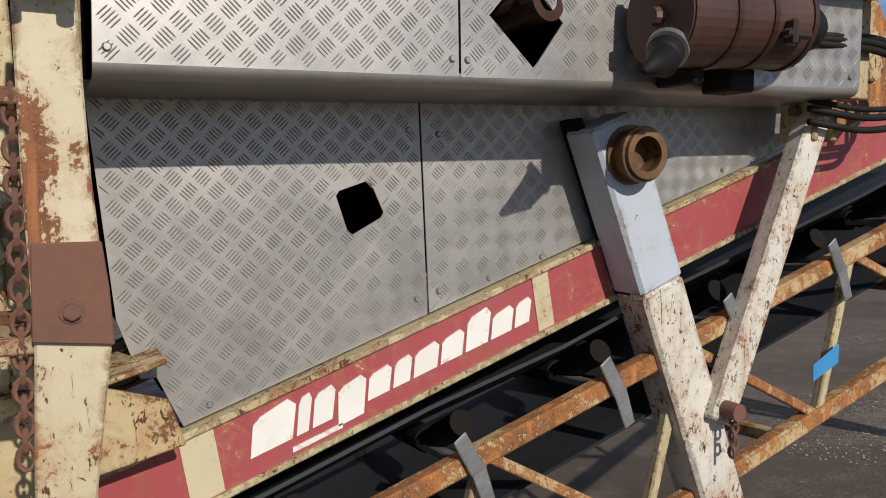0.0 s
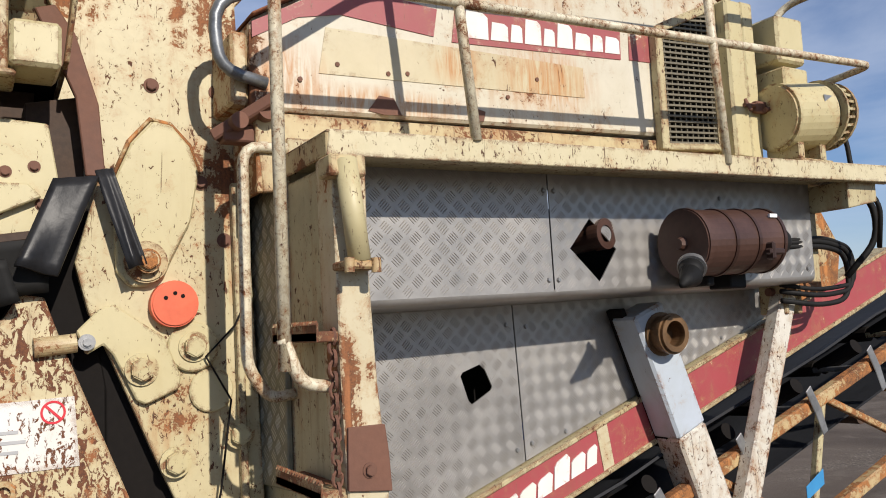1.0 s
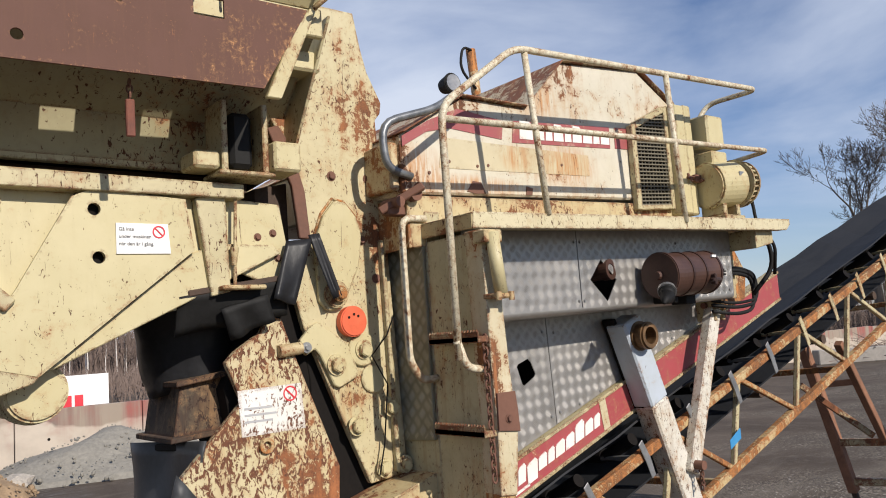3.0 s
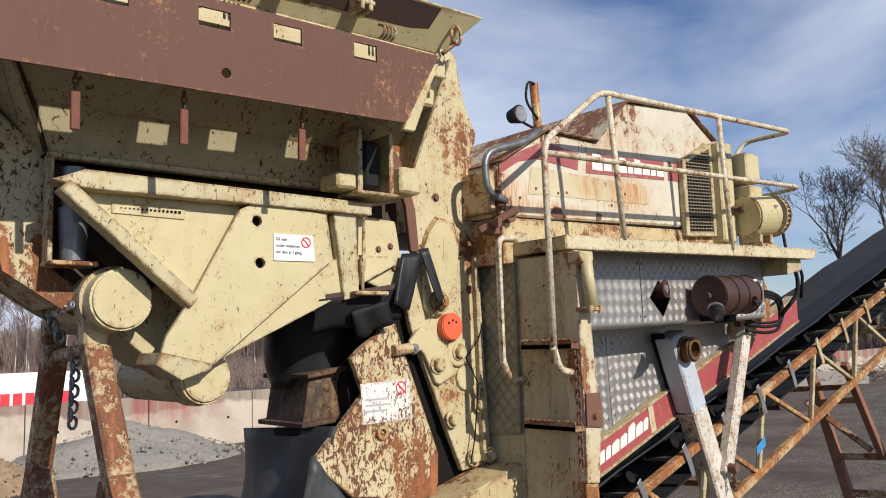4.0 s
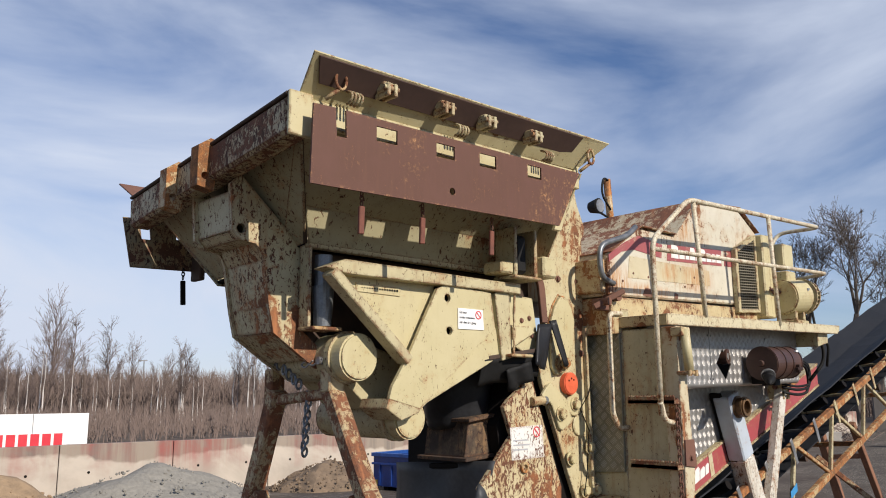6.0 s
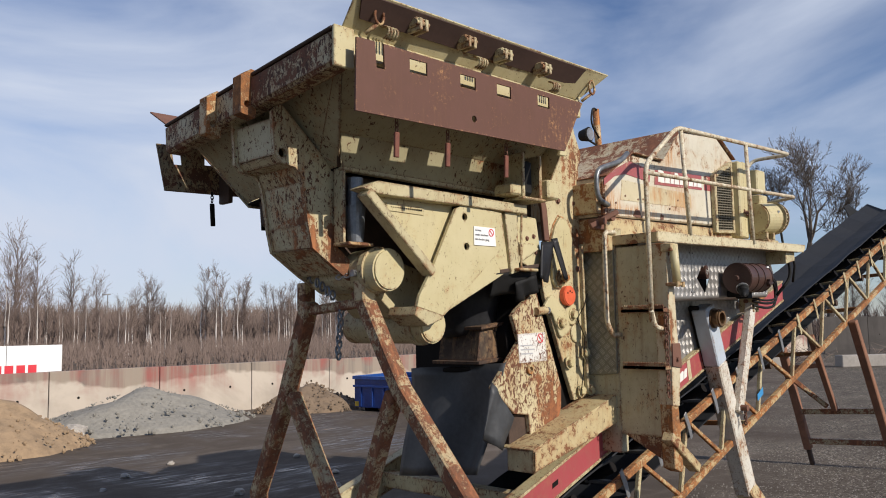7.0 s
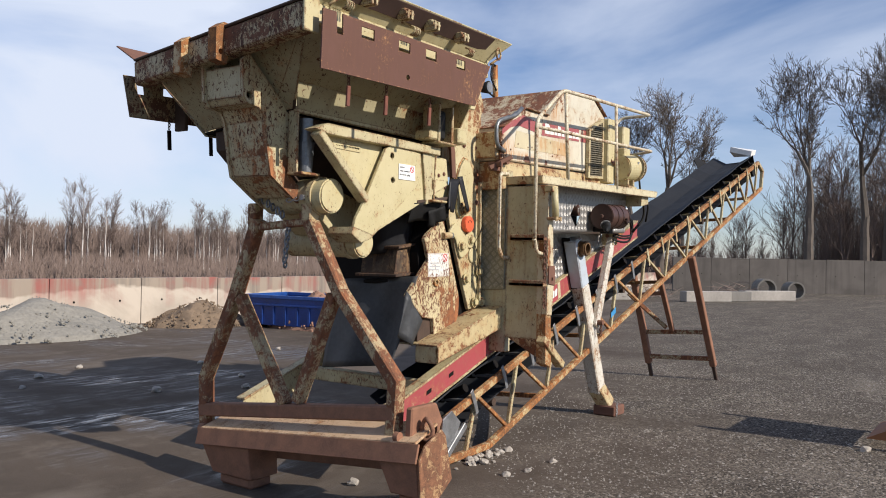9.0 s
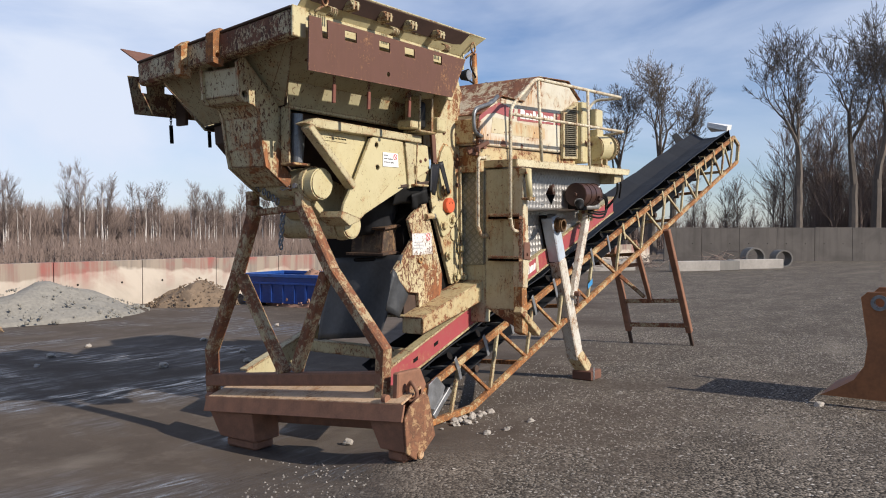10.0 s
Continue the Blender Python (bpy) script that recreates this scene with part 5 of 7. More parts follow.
def hose_set():
    for i, (r, dz) in enumerate(((0.013, 0.0), (0.013, -0.045), (0.011, 0.03))):
        pts = rounded([(2.25, 1.86, 2.27 + dz * 0.3), (2.72, 1.92, 2.30 + dz * 0.6), (2.98 + dz * 0.6, 1.96, 2.26 + dz * 0.4), (2.99 + dz * 0.8, 1.96, 2.06 + dz), (2.72, 1.96, 2.03 + dz), (2.45, 1.98, 2.06 + dz)], 0.12, 6)
        alone("hydraulic_hose", tube(pts, r, 10), M_BLACK, (2.25, 1.86, 2.27), "black rubber hydraulic hose looping below the deck", "hose", "hydraulic hoses", smooth=True)
    t = thing("pulley_guard", (3.0, 2.3, 2.2), "orange-rusted guard plate at the end of the engine house", "guard")
    part("plate", slab([(2.7, 1.98), (3.15, 2.1), (3.2, 2.3), (2.98, 2.6), (2.7, 2.62)], 2.15, 2.2), M_RUSTORANGE, t)
    part("disc", rod((2.98, 2.13, 2.3), (2.98, 2.16, 2.3), 0.1), M_CREAM_RUSTY, t)
    part("upright", slab([(2.62, 2.1), (2.72, 2.1), (2.72, 2.5), (2.62, 2.5)], 1.95, 2.2), M_CREAM_WORN, t)


hose_set()


# ---- crusher: jaw housing ----
def jaw_housing():
    t = thing("jaw_crusher", (-0.5, 2.9, 0.9), "cream jaw crusher housing with heavy bolts and rust stains", "jaw crusher")
    side = [(-0.17, 3.74), (-0.135, 3.55), (-0.10, 3.42), (-0.02, 3.26), (-0.03, 3.20), (-0.065, 3.16), (-0.04, 2.6), (0.01, 1.28), (-0.22, 1.26), (-0.36, 1.58), (-0.49, 1.90), (-0.56, 2.06), (-0.60, 2.22), (-0.53, 2.49), (-0.55, 2.75), (-0.66, 3.05), (-0.80, 3.3), (-0.80, 3.74)]
    sp = part("side_plate", slab(side, 2.29, 2.33, bevel=0.004), M_SIDE, t, "cream side plate with specks of rust")
    part("side_plate", slab(side, 3.8, 3.84, bevel=0.004), M_SIDE, t)
    part("edge_strip", slab([(-0.66, 3.06), (-0.60, 2.97), (-0.53, 2.74), (-0.51, 2.5), (-0.57, 2.5), (-0.60, 2.76), (-0.72, 3.04)], 2.265, 2.292), M_RUST, sp, "rusted brown edge strip")
    # raised cover plates
    part("cover_plate", slab([(-0.36, 2.70), (-0.30, 2.69), (-0.24, 2.62), (-0.21, 2.53), (-0.24, 2.36), (-0.30, 2.24), (-0.33, 2.17), (-0.38, 2.14), (-0.44, 2.14), (-0.48, 2.19), (-0.49, 2.48), (-0.43, 2.62)], 2.262, 2.29, bevel=0.006), M_CREAM, sp, "raised teardrop cover plate")
    part("weld_bead", tube([(-0.495, 2.288, 2.48), (-0.435, 2.288, 2.63), (-0.365, 2.288, 2.712), (-0.30, 2.288, 2.70), (-0.235, 2.288, 2.63), (-0.205, 2.288, 2.53)], 0.008, 6), M_RUSTORANGE, sp, smooth=True)
    cb = part("pivot_boss", join(rod((-0.39, 2.262, 2.22), (-0.39, 2.24, 2.22), 0.07, bevel=0.006), rod((-0.39, 2.24, 2.22), (-0.39, 2.20, 2.22), 0.034, bevel=0.004)), M_CREAM_RUSTY, sp)
    part("pivot_nut", bolt((-0.39, 2.215, 2.22), 0.03), M_RUSTORANGE, cb, "rusty nut")
    part("pin_cap", join(rod((-0.30, 2.29, 2.08), (-0.30, 2.24, 2.08), 0.078, bevel=0.006, sides=28)), M_ORANGE, sp, "orange-painted pin cap")
    for dx, dz in ((-0.03, 0.015), (0.025, 0.02), (0.0, 0.03)):
        part("cap_hole", rod((-0.30 + dx, 2.2405, 2.085 + dz), (-0.30 + dx, 2.238, 2.085 + dz), 0.007, sides=8), M_DARK, sp)
    part("link_plate", slab([(-0.53, 2.07), (-0.49, 2.085), (-0.33, 1.97), (-0.28, 1.84), (-0.285, 1.80), (-0.39, 1.755), (-0.42, 1.77), (-0.49, 1.92), (-0.52, 1.955), (-0.57, 1.925), (-0.60, 2.0)], 2.262, 2.29, bevel=0.005), M_CREAM, sp, "cream link plate with bolts")
    part("pivot_lug", slab(circle(-0.235, 1.935, 0.085, 20), 2.27, 2.29, bevel=0.005), M_CREAM, sp)
    part("pad", slab(circle(-0.175, 1.785, 0.075, 20), 2.275, 2.29, bevel=0.005), M_CREAM, sp)
    for x, z, r in ((-0.235, 1.935, 0.038), (-0.405, 1.87, 0.04), (-0.30, 1.56, 0.038), (-0.085, 1.63, 0.038), (-0.15, 1.33, 0.036), (-0.02, 1.33, 0.034)):
        part("bolt", bolt((x, 2.261 if x < -0.35 else 2.27, z), r), M_CREAM, sp)
    for x, z in ((-0.36, 2.83), (-0.14, 2.83), (-0.07, 2.43), (-0.12, 2.30), (-0.20, 2.50), (-0.05, 3.0)):
        part("small_bolt", bolt((x, 2.29, z), 0.019), M_RUST, sp)
    part("pin_joint", join(rod((-0.57, 2.262, 1.965), (-0.57, 2.25, 1.965), 0.026), bolt((-0.57, 2.25, 1.965), 0.014)), M_STEEL, sp)
    part("rib", slab([(-0.08, 1.3), (-0.055, 1.3), (-0.075, 2.5), (-0.10, 2.5)], 2.255, 2.29), M_CREAM_WORN, sp)
    part("lubrication_wire", tube([(-0.05, 2.25, 2.10), (-0.10, 2.25, 2.0), (-0.2, 2.25, 1.9), (-0.12, 2.24, 1.75), (-0.16, 2.24, 1.45), (-0.2, 2.24, 1.3)], 0.004, 5), M_DARK, sp)
    # swinging front plate with its warning label
    flap = [(-0.98, 1.92), (-0.93, 1.97), (-0.80, 2.05), (-0.76, 2.12), (-0.69, 2.11), (-0.645, 1.98), (-0.41, 1.38), (-0.42, 1.22), (-0.50, 1.05), (-0.62, 0.98), (-0.80, 1.0), (-0.82, 1.2), (-0.98, 1.22), (-1.22, 1.42), (-0.905, 1.74)]
    fp = part("front_plate", slab(flap, 2.27, 2.31, bevel=0.004), M_SPECKLED, t, "cream front plate thickly speckled with rust")
    part("front_plate_return", slab([(-0.80, 0.96), (-0.62, 0.95), (-0.50, 1.05), (-0.82, 1.22), (-1.0, 1.2), (-1.0, 1.0)], 2.31, 3.0), M_DARKRUST, t)
    part("warning_label", slab([(-0.93, 1.79), (-0.605, 1.80), (-0.59, 1.585), (-0.915, 1.58)], 2.266, 2.2695, bevel=0), M_LABELWORN, fp, "white warning label, rust-eaten and faded")
    part("label_ring", ring((-0.665, 2.2655, 1.755), (-0.665, 2.264, 1.755), 0.036, 0.029), M_SIGNRED, fp)
    part("label_slash", beam((-0.69, 2.2645, 1.78), (-0.64, 2.2645, 1.73), 0.002, 0.008, (0, 0, 1), 0), M_SIGNRED, fp)
    for k in range(3):
        part("lettering_bar", box(-0.90, -0.76 + 0.02 * (k % 2), 2.264, 2.2655, 1.70 - k * 0.03, 1.71 - k * 0.03, 0), M_FADED, fp)
    part("boss", ring((-0.80, 2.27, 1.53), (-0.80, 2.25, 1.53), 0.036, 0.02), M_RUSTORANGE, fp)
    part("hinge_barrel", rod((-0.72, 2.255, 1.955), (-0.60, 2.255, 1.965), 0.03), M_CREAM_RUSTY, fp)
    # crushing chamber, filled near-black to give the shade inside
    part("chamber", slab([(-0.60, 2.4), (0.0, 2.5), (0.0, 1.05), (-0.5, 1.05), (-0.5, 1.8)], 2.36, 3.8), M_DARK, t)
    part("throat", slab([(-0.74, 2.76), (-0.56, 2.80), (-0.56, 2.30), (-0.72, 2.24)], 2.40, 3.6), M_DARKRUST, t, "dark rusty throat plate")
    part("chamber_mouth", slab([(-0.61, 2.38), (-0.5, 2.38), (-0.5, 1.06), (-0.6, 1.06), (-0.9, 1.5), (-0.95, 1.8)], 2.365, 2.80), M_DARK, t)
    tubeb = bmesh.new()
    loops = []
    for j in range(11):
        v = j / 10
        cx, cz, rx, ry = -0.97 + 0.02 * v, 2.28 - 0.46 * v, 0.30 - 0.08 * v, 0.28 - 0.06 * v
        loops.append([tubeb.verts.new((cx + rx * (1 + 0.10 * noise.noise(Vector((a * 1.3, v * 4, 2)))) * math.cos(a), 2.72 + ry * (1 + 0.10 * noise.noise(Vector((a * 1.6, v * 3, 7)))) * math.sin(a), cz + 0.05 * math.cos(a) + 0.025 * noise.noise(Vector((a * 2, v * 6, 4))))) for a in [2 * math.pi * k / 28 for k in range(28)]])
    for a, b in zip(loops, loops[1:]):
        for k in range(28):
            tubeb.faces.new((a[k], a[(k + 1) % 28], b[(k + 1) % 28], b[k]))
    finish(tubeb)
    bmesh.ops.solidify(tubeb, geom=tubeb.faces, thickness=0.012)
    part("chute_sleeve", tubeb, M_GLOSSRUBBER, t, "crumpled black rubber sleeve", smooth=True)
    part("chute_frame", join(slab([(-1.12, 1.83), (-0.80, 1.87), (-0.82, 1.6), (-1.16, 1.58)], 2.46, 2.86), slab([(-1.15, 1.85), (-0.80, 1.895), (-0.80, 1.87), (-1.15, 1.825)], 2.42, 2.90), slab([(-1.185, 1.60), (-0.82, 1.625), (-0.82, 1.60), (-1.185, 1.575)], 2.42, 2.90)), M_CHUTERUST_SHADED, t, "rusty chute frame, colours darkened for shade")


# brown rust with all its colours darkened for the shade around the chute
M_CHUTERUST_SHADED = paint("shaded_rusty_chute_paint", (0.05, 0.032, 0.022), -0.1, 0.8, 0.5, 0.8, streak=0.5, rust_a=(0.025, 0.015, 0.011), rust_b=(0.09, 0.04, 0.022))
M_SIDE = paint("side_plate_paint", (0.53, 0.46, 0.28), 0.05, 0.5, 0.25, streak=0.8, scale=1.3, rust_b=(0.27, 0.105, 0.04), zones=((-0.04, 2.29, 3.05, 0.40, 0.30), (-0.12, 2.29, 3.6, 0.3, 0.2), (-0.06, 2.29, 2.5, 0.25, 0.2), (-0.62, 2.29, 3.1, 0.2, 0.25)))
M_SPECKLED = paint("speckled_paint", (0.56, 0.48, 0.295), 0.0, 1.4, 0.2, streak=0.35, scale=1.0, rust_a=(0.085, 0.034, 0.02), rust_b=(0.28, 0.105, 0.04), zones=((-0.55, 2.27, 1.32, 0.42, 0.24), (-0.85, 2.27, 1.85, 0.3, 0.14)))
M_LABELWORN = paint("worn_label", (0.72, 0.70, 0.66), -0.1, 1.15, 0.1, streak=0.2, scale=1.0, rust_a=(0.085, 0.034, 0.02), rust_b=(0.28, 0.105, 0.04))
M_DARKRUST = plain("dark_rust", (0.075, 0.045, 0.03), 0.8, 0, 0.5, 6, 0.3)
M_FADED = plain("faded_ink", (0.42, 0.42, 0.42), 0.6, 0, 0.2, 6, 0)
jaw_housing()


def wavy(corners, nu, nv, amp, thick, seed):
    """A hanging rubber sheet: a bilinear patch with folds and thickness."""
    a, b, c, d = [Vector(p) for p in corners]
    nrm = (b - a).cross(d - a).normalized()
    bm = bmesh.new()
    grid = []
    for k in (0, 1):
        rows = []
        for j in range(nv + 1):
            row = []
            for i in range(nu + 1):
                u, v = i / nu, j / nv
                p = a.lerp(b, u).lerp(d.lerp(c, u), v)
                w = noise.noise(Vector((u * 3 + seed, v * 1.4, seed))) + 0.6 * math.sin(u * 9 + seed) * v
                row.append(bm.verts.new(p + nrm * (amp * w + k * thick)))
            rows.append(row)
        grid.append(rows)
    for k in (0, 1):
        for j in range(nv):
            for i in range(nu):
                bm.faces.new((grid[k][j][i], grid[k][j][i + 1], grid[k][j + 1][i + 1], grid[k][j + 1][i]))
    for j in range(nv):
        for i in (0, nu):
            bm.faces.new((grid[0][j][i], grid[0][j + 1][i], grid[1][j + 1][i], grid[1][j][i]))
    for i in range(nu):
        for j in (0, nv):
            bm.faces.new((grid[0][j][i], grid[0][j][i + 1], grid[1][j][i + 1], grid[1][j][i]))
    return finish(bm)


skirt = thing("rubber_skirt", (-1.12, 2.8, 0.72), "black rubber skirt hanging at the crusher mouth", "rubber sheet")
part("sheet", wavy([(-1.12, 3.2, 1.53), (-1.1, 2.25, 1.59), (-1.16, 2.42, 0.80), (-1.2, 3.3, 0.70)], 18, 12, 0.075, 0.012, 2), M_SKIRT, skirt, smooth=True)
part("clamp_bar", beam((-1.09, 2.28, 1.56), (-1.10, 3.16, 1.505), 0.02, 0.035), M_DARK, skirt)
alone("rubber_flap", wavy([(-1.22, 2.27, 1.46), (-1.02, 2.24, 1.2), (-1.12, 2.26, 0.98), (-1.32, 2.28, 1.08)], 6, 6, 0.03, 0.012, 5), M_SKIRT, (-1.2, 2.27, 1.0), "black rubber flap bolted to the front plate", "rubber sheet", smooth=True)
alone("rubber_strip", wavy([(-0.55, 2.22, 2.51), (-0.50, 2.20, 2.52), (-0.40, 2.18, 2.21), (-0.46, 2.16, 2.19)], 6, 9, 0.014, 0.012, 7), M_GLOSSRUBBER, (-0.40, 2.2, 2.21), "torn black rubber strip hanging by the side plate", "rubber sheet", "torn rubber strips", smooth=True)
alone("rubber_strip", wavy([(-0.67, 2.22, 2.48), (-0.54, 2.20, 2.49), (-0.66, 2.18, 2.17), (-0.78, 2.16, 2.20)], 6, 9, 0.014, 0.012, 9), M_GLOSSRUBBER, (-0.66, 2.2, 2.17), "torn black rubber strip hanging by the side plate", "rubber sheet", "torn rubber strips", smooth=True)
collar = thing("rubber_collar", (-0.9, 2.2, 2.1), "black rubber collar between feeder and crusher", "rubber sheet")
part("sheet", wavy([(-1.2, 2.22, 2.22), (-0.68, 2.2, 2.3), (-0.68, 2.22, 2.12), (-1.2, 2.3, 2.05)], 14, 5, 0.02, 0.012, 12), M_BLACK, collar, smooth=True)
part("fold", wavy([(-1.02, 2.20, 2.16), (-0.80, 2.18, 2.22), (-0.76, 2.20, 2.10), (-0.96, 2.24, 2.02)], 9, 5, 0.02, 0.012, 3), M_BLACK, collar, smooth=True)
part("clamp_strip", beam((-1.16, 2.225, 2.235), (-0.70, 2.205, 2.30), 0.012, 0.03), M_DARKRUST, collar, "dark rusty clamp strip")


# ---- crusher: feed hopper ----
def feed_hopper():
    t = thing("feed_hopper", (-1.8, 2.8, 2.0), "cream steel feed hopper with rusty brown side plates", "hopper")
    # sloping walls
    part("near_wall", sheet([(-2.50, 2.36, 3.06), (-0.62, 2.36, 3.06), (-0.62, 1.9, 3.47), (-2.84, 1.9, 3.47)], 0.015), M_CREAM_DIRTY_SHADED, t, "dirty cream sloping wall, paint darkened for shade")
    part("near_skirt", sheet([(-2.42, 2.43, 2.86), (-0.62, 2.43, 2.86), (-0.62, 2.36, 3.064), (-2.50, 2.36, 3.064)], 0.015), M_CREAM_DIRTY_SHADED, t, "dirty cream lower wall, paint darkened for shade")
    part("far_wall", sheet([(-2.42, 3.5, 2.72), (-0.62, 3.5, 2.72), (-0.62, 3.8, 3.3), (-2.82, 3.8, 3.3)], 0.015), M_CREAM_DIRTY_SHADED, t)
    part("front_wall", sheet([(-2.42, 2.46, 2.865), (-2.42, 3.5, 2.76), (-2.84, 3.75, 3.28), (-2.84, 1.9, 3.46)], 0.015), M_CREAM_DIRTY_SHADED, t, "dirty cream sloping wall, paint darkened for shade")
    part("corner_sheet", sheet([(-2.845, 1.895, 3.465), (-2.505, 2.355, 3.065), (-2.425, 2.455, 2.86), (-2.50, 2.56, 2.95)], 0.012), M_CREAM_DIRTY_SHADED, t)
    part("corner_weld", tube([(-2.845, 1.892, 3.462), (-2.505, 2.352, 3.06), (-2.425, 2.45, 2.865)], 0.013, 8), M_DARKRUST, t, "dark rusty corner weld", smooth=True)
    part("floor_plate", sheet([(-2.42, 2.46, 2.86), (-0.62, 2.46, 2.86), (-0.62, 3.5, 2.74), (-2.42, 3.5, 2.74)], 0.015), M_DARK, t)
    # lower lip
    part("lip", beam((-2.42, 2.44, 2.86), (-0.9, 2.44, 2.85), 0.05, 0.05), M_CREAM_WORN, t)
    # front rim beam
    part("front_rim", beam((-2.86, 1.87, 3.37), (-2.86, 3.76, 3.18), 0.14, 0.20, bevel=0.02), M_CREAM_SCRATCH, t, "scratched cream rim beam")
    part("rim_cap", beam((-2.86, 1.87, 3.478), (-2.86, 3.76, 3.285), 0.15, 0.02), M_DARKRUST, t, "dark rusty rim edge")
    part("rim_end", box(-2.93, -2.79, 1.845, 1.87, 3.26, 3.49, 0.006), M_CREAM, t)
    part("side_rim", beam((-2.86, 1.885, 3.405), (-0.62, 1.885, 3.445), 0.04, 0.135), M_CREAM, t, "cream side rim")
    # lugs on the front rim
    for y, z in ((2.66, 3.28), (3.06, 3.23)):
        lg = part("rim_lug", holed([(-3.0, z - 0.13), (-2.9, z - 0.15), (-2.86, z + 0.14), (-2.93, z + 0.15), (-3.0, z + 0.1)], [circle(-2.955, z - 0.07, 0.022, 12)], y, y + 0.09), M_RUSTORANGE, t, "rusty lifting lug")
    # raised wings
    part("wing", sheet([(-2.86, 1.88, 3.47), (-2.90, 1.68, 3.64), (-0.50, 1.69, 3.68), (-0.66, 1.86, 3.50)], 0.012), M_CREAM, t, "outward-leaning cream wing board")
    part("wing_facing", sheet([(-2.80, 1.79, 3.53), (-2.87, 1.682, 3.625), (-0.78, 1.692, 3.665), (-0.80, 1.80, 3.565)], 0.010), M_DKBROWN, t, "dark brown facing on the wing")
    part("far_wing", sheet([(-2.86, 3.78, 3.28), (-2.90, 4.05, 3.45), (-0.5, 4.05, 3.48), (-0.6, 3.78, 3.3)], 0.012), M_RUST, t, "rusty far wing board")
    part("back_gusset", slab([(-0.66, 3.5), (-0.50, 3.68), (-0.56, 3.68), (-0.80, 3.35), (-0.93, 3.05), (-0.86, 3.05)], 1.84, 1.87), M_CREAM, t)
    part("end_wall", sheet([(-0.64, 2.2, 2.85), (-0.64, 3.5, 2.75), (-0.55, 3.8, 3.35), (-0.58, 1.88, 3.5)], 0.015), M_CREAM_WORN, t)
    # hinges, hooks
    for x in (-2.42, -2.01, -1.67, -1.26):
        h = part("wing_lug", join(box(x - 0.045, x + 0.045, 1.69, 1.76, 3.555, 3.61, 0.008), box(x - 0.035, x - 0.012, 1.67, 1.78, 3.53, 3.60, 0.004), box(x + 0.012, x + 0.035, 1.67, 1.78, 3.53, 3.60, 0.004), rod((x - 0.05, 1.69, 3.575), (x + 0.05, 1.69, 3.575), 0.014)), M_CREAM_WORN, t, "chipped cream pin lug")
    for x in (-2.60, -1.84, -1.08):
        part("hanger", join(*[tube([(x + k * 0.011, 1.785 - 0.05 * math.sin(a), 3.462 + 0.06 * (1 - math.cos(a)) * 0.55) for a in [math.pi * q / 8 for q in range(9)]], 0.007, 6) for k in (-3, -1, 1, 3)]), M_CREAM_WORN, t, "chipped bent-rod hanger", smooth=True)
    for x, z in ((-2.70, 3.56), (-0.65, 3.57)):
        part("eye_hook", join(link(Vector((x, 1.74, z)), 0.05, 0.009, 1, 14), tube([(x, 1.74, z - 0.04), (x - 0.06, 1.79, z - 0.1)], 0.012, 6)), M_CREAM_RUSTY, t, smooth=True)
    # hanging side plate with openings
    plate = [(-2.85, 3.41), (-2.72, 3.415), (-2.71, 3.27), (-2.65, 3.272), (-2.655, 3.417), (-0.76, 3.44), (-0.985, 3.055), (-2.86, 3.005)]
    holes = [[(x0, z0), (x1, z0 + 0.003), (x1, z1 + 0.003), (x0, z1)] for x0, x1, z0, z1 in ((-2.46, -2.32, 3.30, 3.38), (-2.04, -1.90, 3.30, 3.38), (-1.70, -1.56, 3.31, 3.39), (-1.28, -1.15, 3.32, 3.40))] + [circle(-1.92, 3.12, 0.022, 12)]
    part("side_plate", holed(plate, holes, 1.755, 1.767), M_BROWNPLATE, t, "rusty brown steel side plate with openings")
    far_holes = [[(x0, 3.085 + 0.02 * (x0 + 2.52)), (x0 + 0.135, 3.09 + 0.02 * (x0 + 2.52)), (x0 + 0.135, 3.155 + 0.02 * (x0 + 2.52)), (x0, 3.15 + 0.02 * (x0 + 2.52))] for x0 in (-2.52, -2.10, -1.76, -1.34)]
    part("far_plate", holed([(-2.90, 3.195), (-2.79, 3.20), (-2.765, 3.06), (-2.70, 3.062), (-2.72, 3.203), (-0.80, 3.24), (-1.03, 2.91), (-2.83, 2.86)], far_holes, 3.94, 3.952), M_DARKSCRATCH, t, "scratched olive far side plate with openings")
    part("far_rib", box(-2.40, -2.36, 3.80, 3.94, 2.80, 3.25, 0.006), M_DARKRUST, t)
    # pins on chains
    for x in (-2.48, -2.06, -1.51):
        for k in range(3):
            part("chain_link", link(Vector((x, 1.85, 3.03 - k * 0.024)), 0.017, 0.004, k), M_RUST, t)
        part("locking_pin", beam((x, 1.85, 2.965), (x + 0.004, 1.86, 2.82), 0.02, 0.034, (1, 0, 0), 0.004), M_PINRUST, t, "rusty locking pin on a chain")
    for y in (-2.46, -2.02):
        for k in range(3):
            part("chain_link", link(Vector((y, 3.93, 2.87 - k * 0.024)), 0.017, 0.004, k), M_DARK, t)
        part("locking_pin", beam((y, 3.93, 2.80), (y + 0.01, 3.93, 2.63), 0.02, 0.034, (1, 0, 0), 0.004), M_DARK, t)
    # ribs and boxes by the back end
    part("bracket_column", join(box(-1.03, -1.0, 2.1, 2.28, 2.77, 3.1), box(-0.83, -0.80, 2.1, 2.28, 2.77, 3.1), box(-1.05, -0.78, 2.08, 2.28, 2.755, 2.775)), M_CREAM_WORN, t, "cream bracket column")
